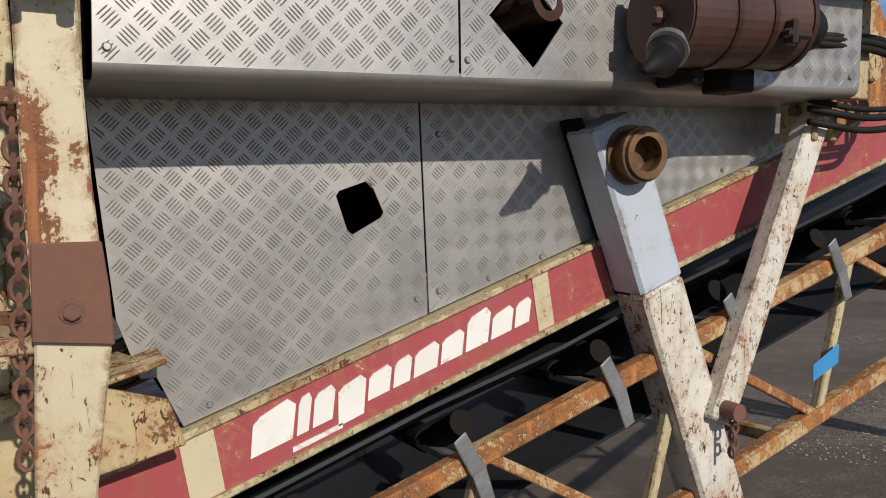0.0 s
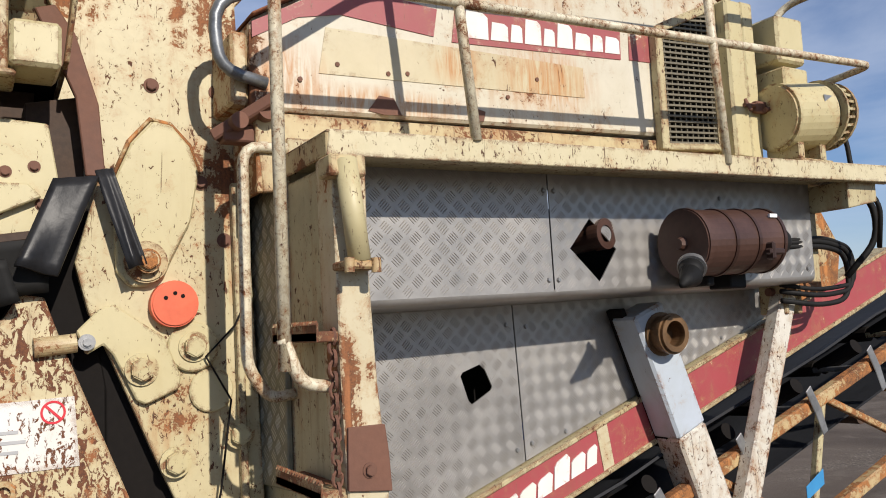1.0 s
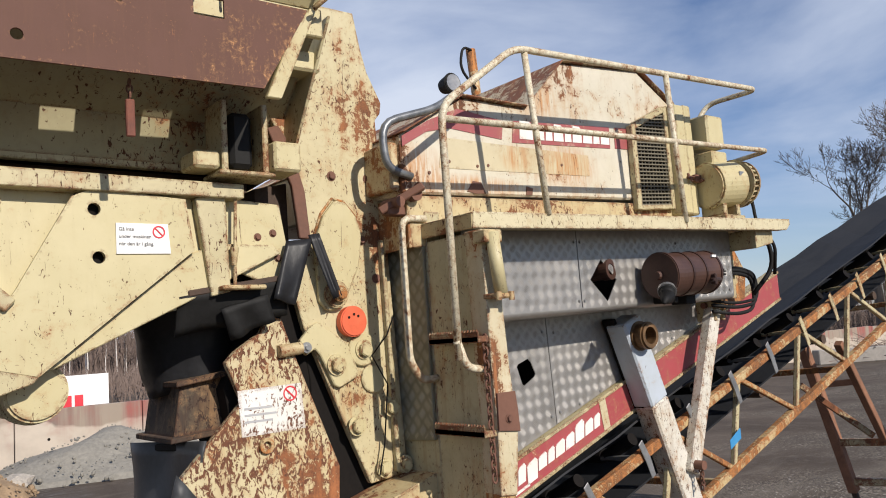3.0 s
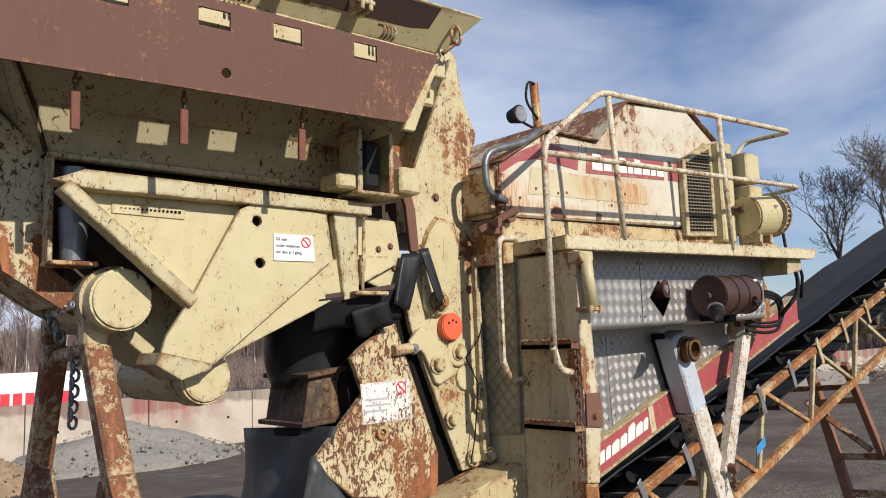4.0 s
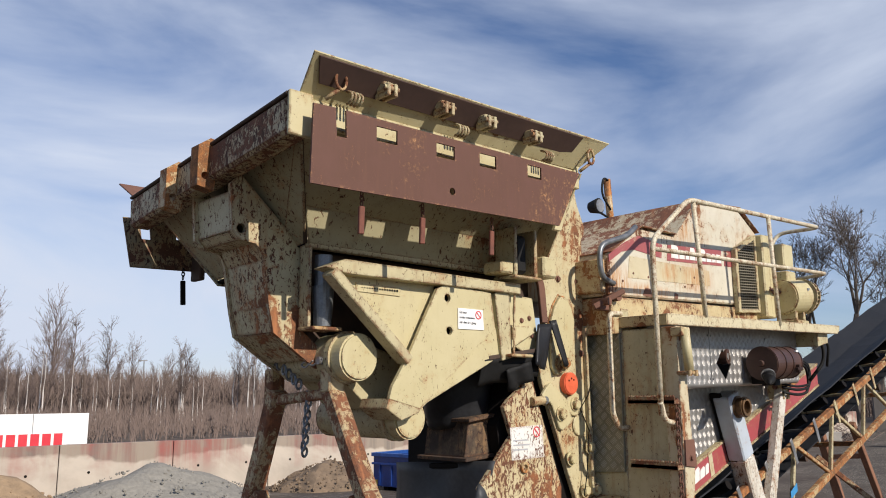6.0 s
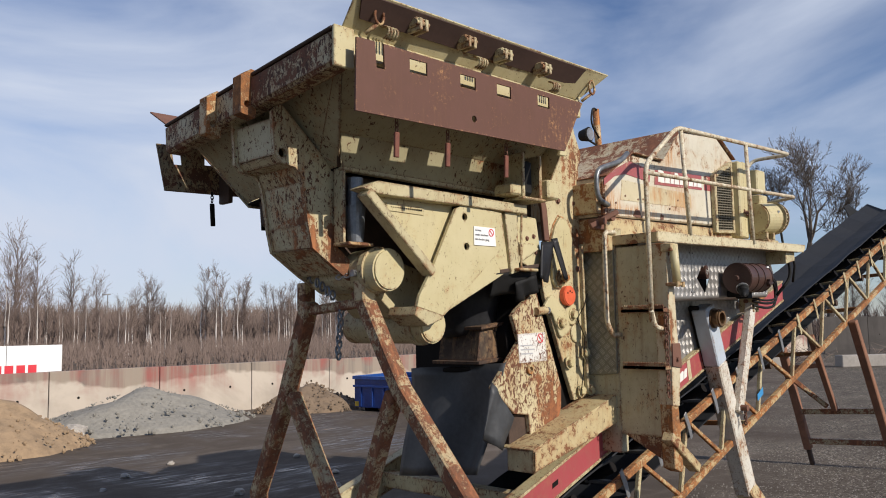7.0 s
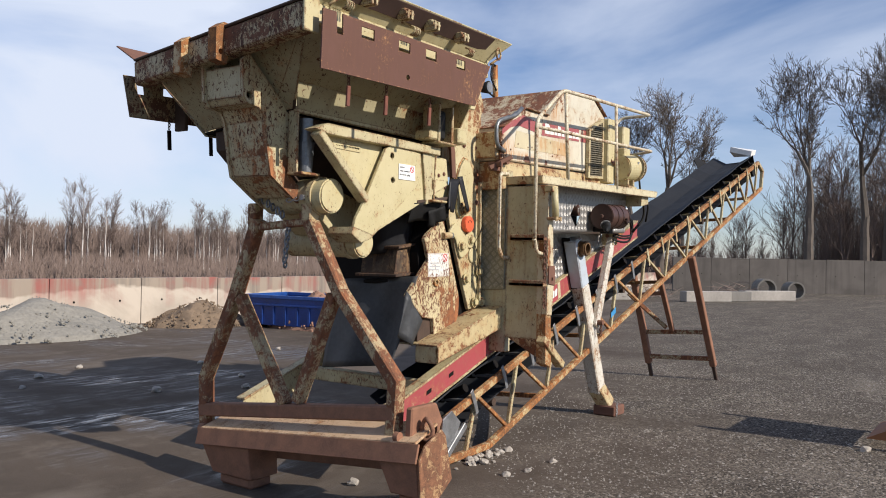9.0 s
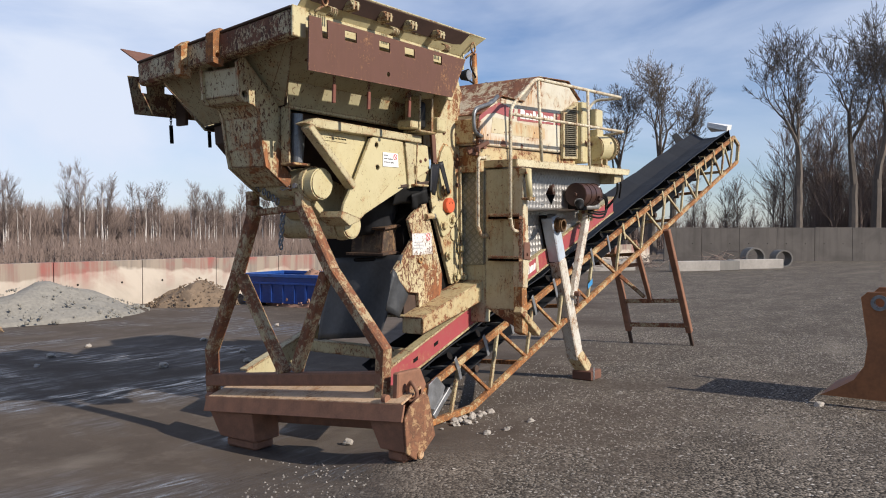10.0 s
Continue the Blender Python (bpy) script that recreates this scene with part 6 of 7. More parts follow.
    part("rubber_pad", box(-0.97, -0.86, 2.14, 2.27, 2.80, 3.06, 0.02), M_BLACK, t, "black rubber buffer")
    for bm in (box(-0.80, -0.66, 2.05, 2.26, 2.78, 2.92, 0.012), box(-0.84, -0.56, 2.0, 2.25, 3.26, 3.36, 0.012), box(-1.16, -1.04, 2.1, 2.27, 2.78, 2.86, 0.012)):
        part("stiffener", bm, M_CREAM, t)
    # support pillar at the front: two gussets and a curved web
    gus = [(-2.86, 3.16), (-2.80, 3.22), (-2.42, 2.88), (-2.385, 2.82), (-2.385, 2.38), (-2.26, 2.28), (-2.20, 2.20), (-2.20, 2.12), (-2.34, 2.20), (-2.56, 2.35), (-2.595, 2.50), (-2.64, 2.76), (-2.66, 2.81), (-2.69, 2.84), (-2.73, 2.845), (-2.80, 2.855), (-2.84, 2.90)]
    for y in (2.54, 2.98):
        part("pillar_gusset", holed(gus, [circle(-2.785, 2.915, 0.028, 12)], y, y + 0.03), M_GUSSET, t, "rust-stained pillar gusset with a pin hole")
    web = [(-2.85, 3.13), (-2.835, 2.91), (-2.795, 2.87), (-2.70, 2.86), (-2.645, 2.76), (-2.60, 2.50), (-2.565, 2.36), (-2.35, 2.21)]
    for a, b in zip(web, web[1:]):
        part("pillar_web", sheet([(a[0] + 0.03, 2.57, a[1]), (a[0] + 0.03, 2.98, a[1]), (b[0] + 0.03, 2.98, b[1]), (b[0] + 0.03, 2.57, b[1])], 0.012, 0), M_GUSSET, t)
    part("pillar_shelf", box(-2.42, -2.22, 2.36, 2.52, 2.365, 2.385, 0.004), M_CREAM_RUSTY, t)
    part("pillar_flange", slab([(-2.415, 2.38), (-2.395, 2.38), (-2.395, 2.86), (-2.415, 2.86)], 2.42, 2.52), M_GUSSET, t)
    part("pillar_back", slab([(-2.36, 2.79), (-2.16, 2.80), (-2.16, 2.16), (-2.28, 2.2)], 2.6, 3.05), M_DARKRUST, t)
    # feeder trough
    part("trough_rail", slab([(-2.47, 2.69), (-2.34, 2.745), (-0.90, 2.73), (-0.90, 2.665), (-2.33, 2.665)], 2.17, 2.30), M_CREAM_WORN, t, "grimy top rail of the feeder trough")
    part("trough_diagonal", beam((-2.42, 2.215, 2.675), (-1.87, 2.215, 2.20), 0.10, 0.06), M_CREAM_WORN, t)
    part("trough_side", slab([(-2.34, 2.67), (-1.12, 2.67), (-1.0, 2.2), (-1.3, 2.15), (-1.86, 2.22)], 2.255, 2.27), M_CREAM, t, "clean cream trough side")
    part("vent_plate", slab([(-2.21, 2.585), (-1.885, 2.58), (-1.885, 2.63), (-2.21, 2.635)], 2.248, 2.2545, bevel=0), M_CREAM, t)
    for i in range(15):
        part("vent_hole", rod((-2.17 + i * 0.0185, 2.2475, 2.609), (-2.17 + i * 0.0185, 2.244, 2.609), 0.003 + 0.0003 * i, sides=8), M_DARK, t)
    web2 = [(-1.64, 2.64), (-1.56, 2.675), (-1.17, 2.65), (-1.135, 2.425), (-1.77, 1.925), (-2.01, 1.985), (-1.99, 2.05), (-1.85, 2.26)]
    sp = part("trough_plate", holed(web2, [circle(-1.555, 2.59, 0.026), circle(-1.54, 2.39, 0.026)], 2.19, 2.215), M_CREAM, t, "cream drive plate with two round holes")
    part("hole_shadow_plate", slab([(-1.62, 2.32), (-1.48, 2.32), (-1.48, 2.66), (-1.62, 2.66)], 2.235, 2.25), M_DARK, t)
    part("lower_flange", slab([(-1.13, 2.42), (-1.0, 2.46), (-0.74, 2.46), (-0.70, 2.42), (-1.18, 2.19), (-1.77, 1.922)], 2.225, 2.25), M_CREAM, t, "cream lower flange")
    part("plate_tip", slab([(-2.01, 1.985), (-1.77, 1.925), (-1.79, 1.90), (-1.92, 1.86), (-2.03, 1.93)], 2.19, 2.45), M_CREAM_WORN, t)
    part("side_gusset", slab([(-1.12, 2.66), (-0.98, 2.70), (-0.97, 2.24), (-1.06, 2.22)], 2.20, 2.25), M_CREAM_WORN, t)
    part("chute_side", slab([(-0.96, 2.68), (-0.68, 2.66), (-0.62, 2.30), (-0.72, 2.26), (-0.97, 2.36)], 2.26, 2.28), M_CREAM, t)
    for x, z in ((-0.8, 2.5), (-0.72, 2.52), (-0.82, 2.38), (-0.70, 2.40)):
        part("small_bolt", bolt((x, 2.26, z), 0.014), M_RUST, t)
    part("tension_rod", join(rod((-0.93, 2.2, 2.70), (-0.95, 2.2, 2.26), 0.008), rod((-0.945, 2.2, 2.44), (-0.95, 2.2, 2.36), 0.02, 0.012), box(-1.03, -0.82, 2.14, 2.26, 2.245, 2.265)), M_CREAM_RUSTY, t, "tension rod with turnbuckle")
    lab = part("warning_sign", slab([(-1.472, 2.405), (-1.245, 2.408), (-1.255, 2.535), (-1.472, 2.535)], 2.183, 2.189, bevel=0), M_LABEL, t, "white warning sign in black print")
    for k, line in enumerate(("G\u00e5 inte", "under maskinen", "n\u00e4r den \u00e4r i g\u00e5ng.")):
        text(line, 0.021, Matrix.Translation((-1.462, 2.181, 2.503 - k * 0.031)) @ pose(0, 0, 0, 90, 0, 0), M_INK, lab)
    part("sign_ring", ring((-1.295, 2.1825, 2.50), (-1.295, 2.1805, 2.50), 0.027, 0.021), M_SIGNRED, lab)
    part("sign_slash", beam((-1.314, 2.1812, 2.519), (-1.276, 2.1812, 2.481), 0.0015, 0.006, (0, 0, 1), 0), M_SIGNRED, lab)
    # vibrator drums
    for (x, z), r in (((-2.14, 2.22), 0.135), ((-1.755, 1.865), 0.12)):
        dr = part("vibrator_drum", join(rod((x, 2.42, z), (x - 0.01, 2.95 if z > 2 else 3.1, z), r * 1.02, sides=32), ring((x, 2.40, z), (x, 2.45, z), r * 1.12, r * 0.9, 32)), M_CREAM_WORN, t, "cream vibrator drum")
        part("drum_cover", rod((x + 0.0, 2.30, z - 0.002), (x, 2.42, z), r, bevel=0.012, sides=36), M_CREAM, dr, "smooth cream end cover")
    part("drum_carrier", slab([(-2.14, 2.14), (-1.90, 2.30), (-1.55, 2.2), (-1.62, 1.95), (-1.90, 1.92), (-2.10, 2.08)], 2.5, 2.95), M_CREAM_WORN, t)
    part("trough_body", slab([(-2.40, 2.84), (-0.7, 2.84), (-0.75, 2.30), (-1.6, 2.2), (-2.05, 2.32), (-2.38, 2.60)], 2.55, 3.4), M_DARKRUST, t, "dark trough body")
    part("air_spring", join(rod((-2.31, 2.43, 2.39), (-2.31, 2.43, 2.62), 0.05, 0.065, 20), rod((-2.31, 2.43, 2.62), (-2.31, 2.43, 2.80), 0.05)), M_STEELTUBE, t, "grey buffer cylinder")


def text(body, size, m, material, parent, label=""):
    cu = bpy.data.curves.new("writing", "FONT")
    cu.body, cu.size, cu.extrude = body, size, 0.0004
    tmp = bpy.data.objects.new("writing", cu)
    me = bpy.data.meshes.new_from_object(tmp)
    bpy.data.objects.remove(tmp)
    me.transform(Matrix.Translation(-origin_of(parent)) @ m)
    me.materials.clear()
    me.materials.append(material)
    ob = new("writing", me)
    ob.parent = parent
    return tagged(ob, label)


# grimy cream whose base is also darkened for shade under the hopper
M_CREAM_DIRTY_SHADED = paint("dirty_shaded_cream_paint", (0.37, 0.33, 0.205), 0.0, 0.62, 0.4, streak=0.4, scale=0.9)
M_CREAM_SCRATCH = paint("scratched_cream_paint", (0.44, 0.38, 0.235), 0.5, 1.2, 0.45, streak=0.5, rust_a=(0.055, 0.028, 0.02), rust_b=(0.18, 0.075, 0.04))
M_DARKSCRATCH = paint("dark_scratched_paint", (0.30, 0.27, 0.175), 0.45, 1.0, 0.6, 0.8, streak=0.5, rust_a=(0.04, 0.022, 0.016), rust_b=(0.14, 0.06, 0.034))
M_GUSSET = paint("gusset_paint", (0.49, 0.43, 0.265), 0.15, 0.9, 0.3, streak=0.7, rust_b=(0.29, 0.115, 0.045), zones=((-2.36, 2.5, 2.25, 0.42, 0.25), (-2.6, 2.5, 2.5, 0.3, 0.15)))
M_DKBROWN = plain("dark_brown_rust", (0.075, 0.04, 0.03), 0.85, 0, 0.35, 3, 0.2)
M_BROWNPLATE = paint("brown_plate_rust", (0.118, 0.050, 0.033), -0.5, -0.35, 0.0, 0.75, streak=0.05, rust_a=(0.26, 0.10, 0.045), rust_b=(0.46, 0.24, 0.11), zones=((-0.95, 1.76, 3.2, 0.38, 0.20), (-2.2, 1.76, 3.3, 0.25, 0.12)), scale=3.0)
M_PINRUST = plain("red_rust", (0.20, 0.07, 0.045), 0.8, 0, 0.4, 20, 0.2)
feed_hopper()


# ---- crusher: front A-frame on its skid ----
def a_frame():
    t = thing("skid_frame", (-2.2, 2.6, GROUND), "rusty square-tube A-frame standing on a skid", "support frame")
    X = -2.2
    near = [(X, 2.52, 2.10), (X, 2.14, 1.48), (X, 1.58, 0.86), (X, 1.60, 0.42)]
    far = [(X, 3.06, 2.04), (X, 3.32, 1.40), (X, 3.68, 0.68), (X, 3.66, 0.28)]
    for nm, pts in (("near_leg", near), ("far_leg", far)):
        for i, (a, b) in enumerate(zip(pts, pts[1:])):
            a, b = Vector(a), Vector(b)
            e = (b - a).normalized() * 0.03
            part("leg", beam(a - (e if i else e * 0), b + (e if i < 2 else e * 0), 0.10 - 0.001 * i, 0.11 - 0.001 * i, (1, 0, 0), 0.012), M_RUSTPAINT, t, "rusty square-tube leg")
    part("brace", beam((X, 2.20, 1.46), (X, 2.56, 0.60), 0.09, 0.10, (1, 0, 0), 0.01), M_RUSTPAINT, t, "rusty diagonal brace")
    part("brace", beam((X, 3.26, 1.40), (X, 2.70, 0.56), 0.09, 0.10, (1, 0, 0), 0.01), M_RUSTPAINT, t, "rusty diagonal brace")
    part("crossbar", beam((X, 1.56, 0.64), (X, 3.72, 0.40), 0.11, 0.11, (1, 0, 0), 0.012), M_RUSTBROWN, t, "rusty brown crossbar")
    part("head_bar", beam((X, 2.42, 2.02), (X, 3.14, 1.97), 0.06, 0.06, (1, 0, 0), 0.008), M_RUSTPAINT, t)
    for bm in (box(X - 0.06, X + 0.05, 2.42, 2.52, 2.02, 2.25, 0.01), box(X - 0.05, X + 0.05, 3.06, 3.15, 1.98, 2.17, 0.01)):
        part("head_lug", bm, M_CREAM_RUSTY, t)
    part("head_pin", join(rod((X - 0.11, 2.47, 2.2), (X + 0.09, 2.47, 2.2), 0.022), tube(rounded([(X - 0.1, 2.44, 2.21), (X - 0.11, 2.52, 2.17), (X - 0.11, 2.60, 2.2), (X - 0.11, 2.64, 2.18), (X - 0.11, 2.60, 2.16), (X - 0.11, 2.52, 2.2)], 0.02), 0.006, 6)), M_STEEL, t, "steel pin with spring clip")
    for k in range(10):
        part("chain_link", link(Vector((X - 0.02 + 0.012 * (k % 2), 2.70 + 0.004 * k, 2.0 - k * 0.036)), 0.027, 0.008, k), M_STEELTUBE, t)
    for k in range(6):
        part("chain_link", link(Vector((X - 0.08, 2.98 - 0.055 * k, 2.22 - 0.03 * k)), 0.03, 0.008, k), M_STEELTUBE, t)
    # skid
    part("skid_top", sheet([(-2.33, 1.30, 0.49), (-2.33, 3.58, 0.28), (-2.02, 3.60, 0.36), (-2.02, 1.34, 0.575)], 0.02), M_SKID, t, "worn rusty sloping skid top")
    part("skid_face", sheet([(-2.37, 1.27, 0.355), (-2.37, 3.60, 0.145), (-2.335, 3.60, 0.275), (-2.335, 1.27, 0.485)], 0.02), M_RUSTBROWN, t)
    part("skid_back", sheet([(-2.02, 1.34, 0.20), (-2.02, 3.60, 0.0), (-2.02, 3.60, 0.36), (-2.02, 1.34, 0.57)], 0.015), M_RUSTBROWN, t)
    for y0, y1, top_z, low_z in ((1.285, 1.64, 0.36, 0.10), (2.98, 3.55, 0.16, -0.075)):
        bm = bmesh.new()
        ring_a = [(-2.34, y0, top_z + 0.03), (-2.34, y1, top_z), (-2.02, y1, top_z), (-2.02, y0, top_z + 0.03)]
        ring_b = [(-2.30, y0, low_z), (-2.30, y1 - 0.10, low_z), (-2.0, y1 - 0.10, low_z), (-2.0, y0, low_z)]
        hi, lo = [bm.verts.new(p) for p in ring_a], [bm.verts.new(p) for p in ring_b]
        bm.faces.new(hi)
        bm.faces.new(lo[::-1])
        for i in range(4):
            bm.faces.new((hi[i], lo[i], lo[(i + 1) % 4], hi[(i + 1) % 4]))
        part("skid_shoe", finish(bm, 0.008), M_RUSTBROWN, t, "rusty tapered skid shoe")
        part("shoe_block", box(-2.27, -2.03, y0 + 0.03, y1 - 0.14, low_z - 0.10, low_z + 0.01, 0.03), M_RUSTBROWN, t)
    part("side_plate", slab([(-2.34, 0.36), (-2.27, 0.46), (-2.08, 0.55), (-2.03, 0.50), (-1.94, 0.17), (-2.13, 0.04), (-2.20, 0.03), (-2.31, 0.10)], 1.255, 1.28, bevel=0.006), M_GUSSET2, t, "rust-worn side plate of the shoe")
    part("toe_pin", rod((-2.155, 1.235, 0.065), (-2.155, 1.26, 0.065), 0.035, bevel=0.005), M_SKID, t)
    part("end_plate", slab([(-2.25, 0.47), (-1.92, 0.47), (-1.86, 0.56), (-1.94, 0.70), (-2.24, 0.70)], 1.40, 1.46, bevel=0.012), M_RUSTBROWN, t, "brown end plate")
    eye = Vector((-2.16, 1.33, 0.55))
    part("lifting_eye", tube([eye + Vector((0.012 * math.sin(k), 0.045 * math.cos(2 * math.pi * k / 14), 0.075 * math.sin(2 * math.pi * k / 14))) for k in range(15)], 0.017, 8), M_RUSTBROWN, t, "rusty lifting eye", smooth=True)
    for bm in (join(rod((X - 0.06, 1.54, 0.44), (X - 0.06, 1.62, 0.42), 0.045, bevel=0.006), rod((X - 0.1, 1.46, 0.50), (X - 0.1, 1.5, 0.50), 0.035)), rod((X - 0.06, 3.58, 0.26), (X - 0.06, 3.66, 0.25), 0.045, bevel=0.006)):
        part("hook", bm, M_RUSTBROWN, t)


M_GUSSET2 = paint("shoe_side_paint", (0.38, 0.25, 0.14), 1.1, 0.8, 0.4, streak=0.6, rust_b=(0.27, 0.12, 0.06))
M_RUSTBROWN = plain("brown_rust_scale", (0.265, 0.125, 0.072), 0.8, 0, 0.4, 8, 0.35)
M_SKID = paint("skid_rust", (0.60, 0.42, 0.27), 0.1, 0.5, 0.3, 0.6, streak=0.6, rust_a=(0.10, 0.05, 0.035), rust_b=(0.36, 0.19, 0.09))
a_frame()


# ---- belt conveyor ----
def conveyor():
    t = thing("belt_conveyor", (-0.8, 2.5, GROUND), "long sloping belt conveyor on a rusty cream lattice frame", "conveyor")
    top = [(-1.0, 0.26), (9.45, 3.69)]
    bot = [(-1.05, -0.06), (-0.12, -0.04), (1.53, 0.52), (5.6, 1.87), (9.70, 3.22)]

    def at_x(line, x):
        for (x0, z0), (x1, z1) in zip(line, line[1:]):
            if x <= x1:
                return z0 + (z1 - z0) * (x - x0) / (x1 - x0)
        return line[-1][1]

    for y, k in ((2.1, 0.0), (3.0, -0.06)):
        for line, nm in ((top, "top_chord"), (bot, "bottom_chord")):
            for (x0, z0), (x1, z1) in zip(line, line[1:]):
                part(nm, beam((x0, y, z0 + k), (x1, y, z1 + k), 0.06, 0.065, bevel=0.008), M_RUSTORANGE if x0 < 6 else M_CREAM_WORN, t, "rust-streaked angle chord")
        xs = [-0.45, 0.3, 1.1, 1.9, 2.75, 3.68, 4.6, 5.5, 6.4, 7.2, 8.0, 8.7, 9.3]
        for i, x in enumerate(xs):
            part("upright", beam((x - 0.06, y, at_x(bot, x - 0.06) + k), (x + 0.1, y, at_x(top, x + 0.1) + k), 0.04, 0.035, (0, 1, 0), 0.004), M_CREAM_WORN, t)
            if i + 1 < len(xs):
                x2 = xs[i + 1]
                part("diagonal", beam((x + 0.1, y, at_x(top, x + 0.1) + k), (x2 - 0.06, y, at_x(bot, x2 - 0.06) + k), 0.035, 0.035, (0, 1, 0), 0.004), M_RUSTORANGE if i < 5 else M_CREAM_WORN, t)
        part("end_post", beam((9.70, y, 3.22 + k), (9.78, y, 3.58 + k), 0.06, 0.06, (0, 1, 0)), M_CREAM_WORN, t)
        part("end_post", beam((9.78, y, 3.57 + k), (9.42, y, 3.70 + k), 0.06, 0.06, (0, 1, 0)), M_CREAM_WORN, t)
    for x in (0.9, 2.5, 4.4, 6.0, 7.6, 9.0):
        part("cross_bar", beam((x, 2.1, at_x(bot, x)), (x, 3.0, at_x(bot, x) - 0.06), 0.05, 0.05), M_RUSTORANGE, t)
    # troughed belt: carrying strand, head wrap and return strand
    ys = [2.18, 2.30, 2.42, 2.68, 2.80, 2.93]
    dz = [0.15, 0.08, 0.02, 0.0, 0.06, 0.13]
    bm = bmesh.new()
    stations = [-0.9 + i * 0.49 for i in range(22)]
    up = [[bm.verts.new((x, y, at_x(top, x) + d + 0.03 - 0.01 * math.sin(x * 5))) for y, d in zip(ys, dz)] for x in stations]
    head = [[bm.verts.new((9.48 + 0.14 * math.sin(a), y, at_x(top, 9.4) - 0.1 + 0.14 * math.cos(a) + (0 if a else 0.02))) for y in ys] for a in (0.2, 0.9, 1.6, 2.3, 3.0)]
    low = [[bm.verts.new((x, y, at_x(top, x) - 0.24)) for y in ys] for x in reversed(stations)]
    rows = up + head + low
    for a, b in zip(rows, rows[1:]):
        for i in range(len(ys) - 1):
            bm.faces.new((a[i], a[i + 1], b[i + 1], b[i]))
    finish(bm)
    bmesh.ops.solidify(bm, geom=bm.faces, thickness=0.012)
    part("belt", bm, M_BELT, t, "worn black rubber belt", smooth=False)
    for i in range(19):
        x = -0.42 + i * 0.53
        z = at_x(top, x)
        part("idler_bracket", join(sheet([(x - 0.03, 2.06, z - 0.04), (x + 0.02, 2.06, z - 0.02), (x - 0.05, 2.06, z + 0.10), (x - 0.09, 2.06, z + 0.07)], 0.008), sheet([(x + 0.02, 2.055, z - 0.01), (x + 0.055, 2.05, z - 0.13), (x + 0.015, 2.05, z - 0.15), (x - 0.03, 2.055, z - 0.03)], 0.006), beam((x - 0.02, 2.08, z - 0.02), (x - 0.02, 3.0, z - 0.08), 0.04, 0.03)), M_STEEL if i < 8 else M_CREAM_WORN, t, "grey idler bracket")
        part("idler", join(rod((x, 2.42, z - 0.035), (x, 2.68, z - 0.05), 0.045, sides=14), rod((x, 2.17, z + 0.09), (x, 2.39, z - 0.03), 0.042, sides=14)), M_DARK, t)
        if i % 2:
            part("return_idler", rod((x, 2.18, z - 0.29), (x, 2.93, z - 0.31), 0.04, sides=12), M_DARKRUST, t)
    part("head_pulley", rod((9.48, 2.18, 3.58), (9.48, 2.93, 3.56), 0.13, sides=24), M_BLACK, t)
    part("scraper_cover", sheet([(9.25, 2.18, 3.80), (9.55, 2.18, 3.86), (9.62, 2.6, 3.85), (9.32, 2.6, 3.92)], 0.10), M_LABEL, t, "white cover sheet at the head")
    part("side_flap", sheet([(8.55, 2.95, 3.5), (9.0, 2.97, 3.66), (8.95, 3.10, 3.80), (8.65, 3.08, 3.72)], 0.012), M_BLACK, t)
    part("tail_bracket", join(slab([(-0.98, 0.12), (-0.80, 0.06), (-0.68, 0.28), (-0.82, 0.40), (-0.95, 0.34)], 2.04, 2.06), beam((-0.9, 2.03, 0.02), (-0.62, 2.03, 0.25), 0.03, 0.06)), M_STEEL, t, "grey tail bracket plates")
    part("tail_pulley", rod((-0.82, 2.18, 0.26), (-0.82, 2.93, 0.22), 0.12, sides=20), M_BLACK, t)
    part("side_cover", slab([(1.9, 0.86), (5.4, 2.0), (5.4, 2.3), (1.9, 1.16)], 3.02, 3.03), M_DARK, t)
    part("identity_tag", sheet([(2.615, 2.06, 1.05), (2.755, 2.06, 1.11), (2.755, 2.06, 1.185), (2.615, 2.06, 1.115)], 0.004, 0.001), M_TAG, t, "small blue plastic tag")
    part("identity_print", sheet([(2.64, 2.0585, 1.095), (2.73, 2.0585, 1.13), (2.73, 2.0585, 1.145), (2.64, 2.0585, 1.11)], 0.0015, 0), M_LABEL, t)


conveyor()


def conveyor_stand():
    t = thing("conveyor_stand", (6.0, 2.35, GROUND), "rusty two-legged stand under the conveyor", "stand")
    near_top, near_foot = Vector((5.45, 2.02, 1.84)), Vector((6.28, 1.86, GROUND))
    far_top, far_foot = Vector((5.45, 2.98, 1.72)), Vector((6.0, 2.82, GROUND))
    for a, b in ((near_top, near_foot), (far_top, far_foot)):
        part("leg", beam(a, b.lerp(a, 0.12), 0.09, 0.1, (0, 1, 0), 0.01), M_RUSTBROWN, t, "rusty square leg")
        part("foot", beam(b.lerp(a, 0.14), b, 0.05, 0.055, (0, 1, 0), 0.006), M_DARKRUST, t)
    for f, w in ((0.82, 0.08), (0.60, 0.06)):
        part("rung", beam(near_top.lerp(near_foot, f), far_top.lerp(far_foot, f), w, 0.07), M_RUSTPAINT, t, "rusty rung")
    part("strut", beam((5.75, 2.5, 0.72), (5.3, 2.95, 1.25), 0.05, 0.06), M_RUSTPAINT, t)
    part("inner_post", beam((5.05, 2.4, 1.66), (5.80, 2.42, 0.68), 0.07, 0.07), M_RUSTBROWN, t)
    part("rung", beam((5.35, 2.4, 1.28), (5.6, 2.94, 1.22), 0.05, 0.06), M_RUSTBROWN, t)


conveyor_stand()


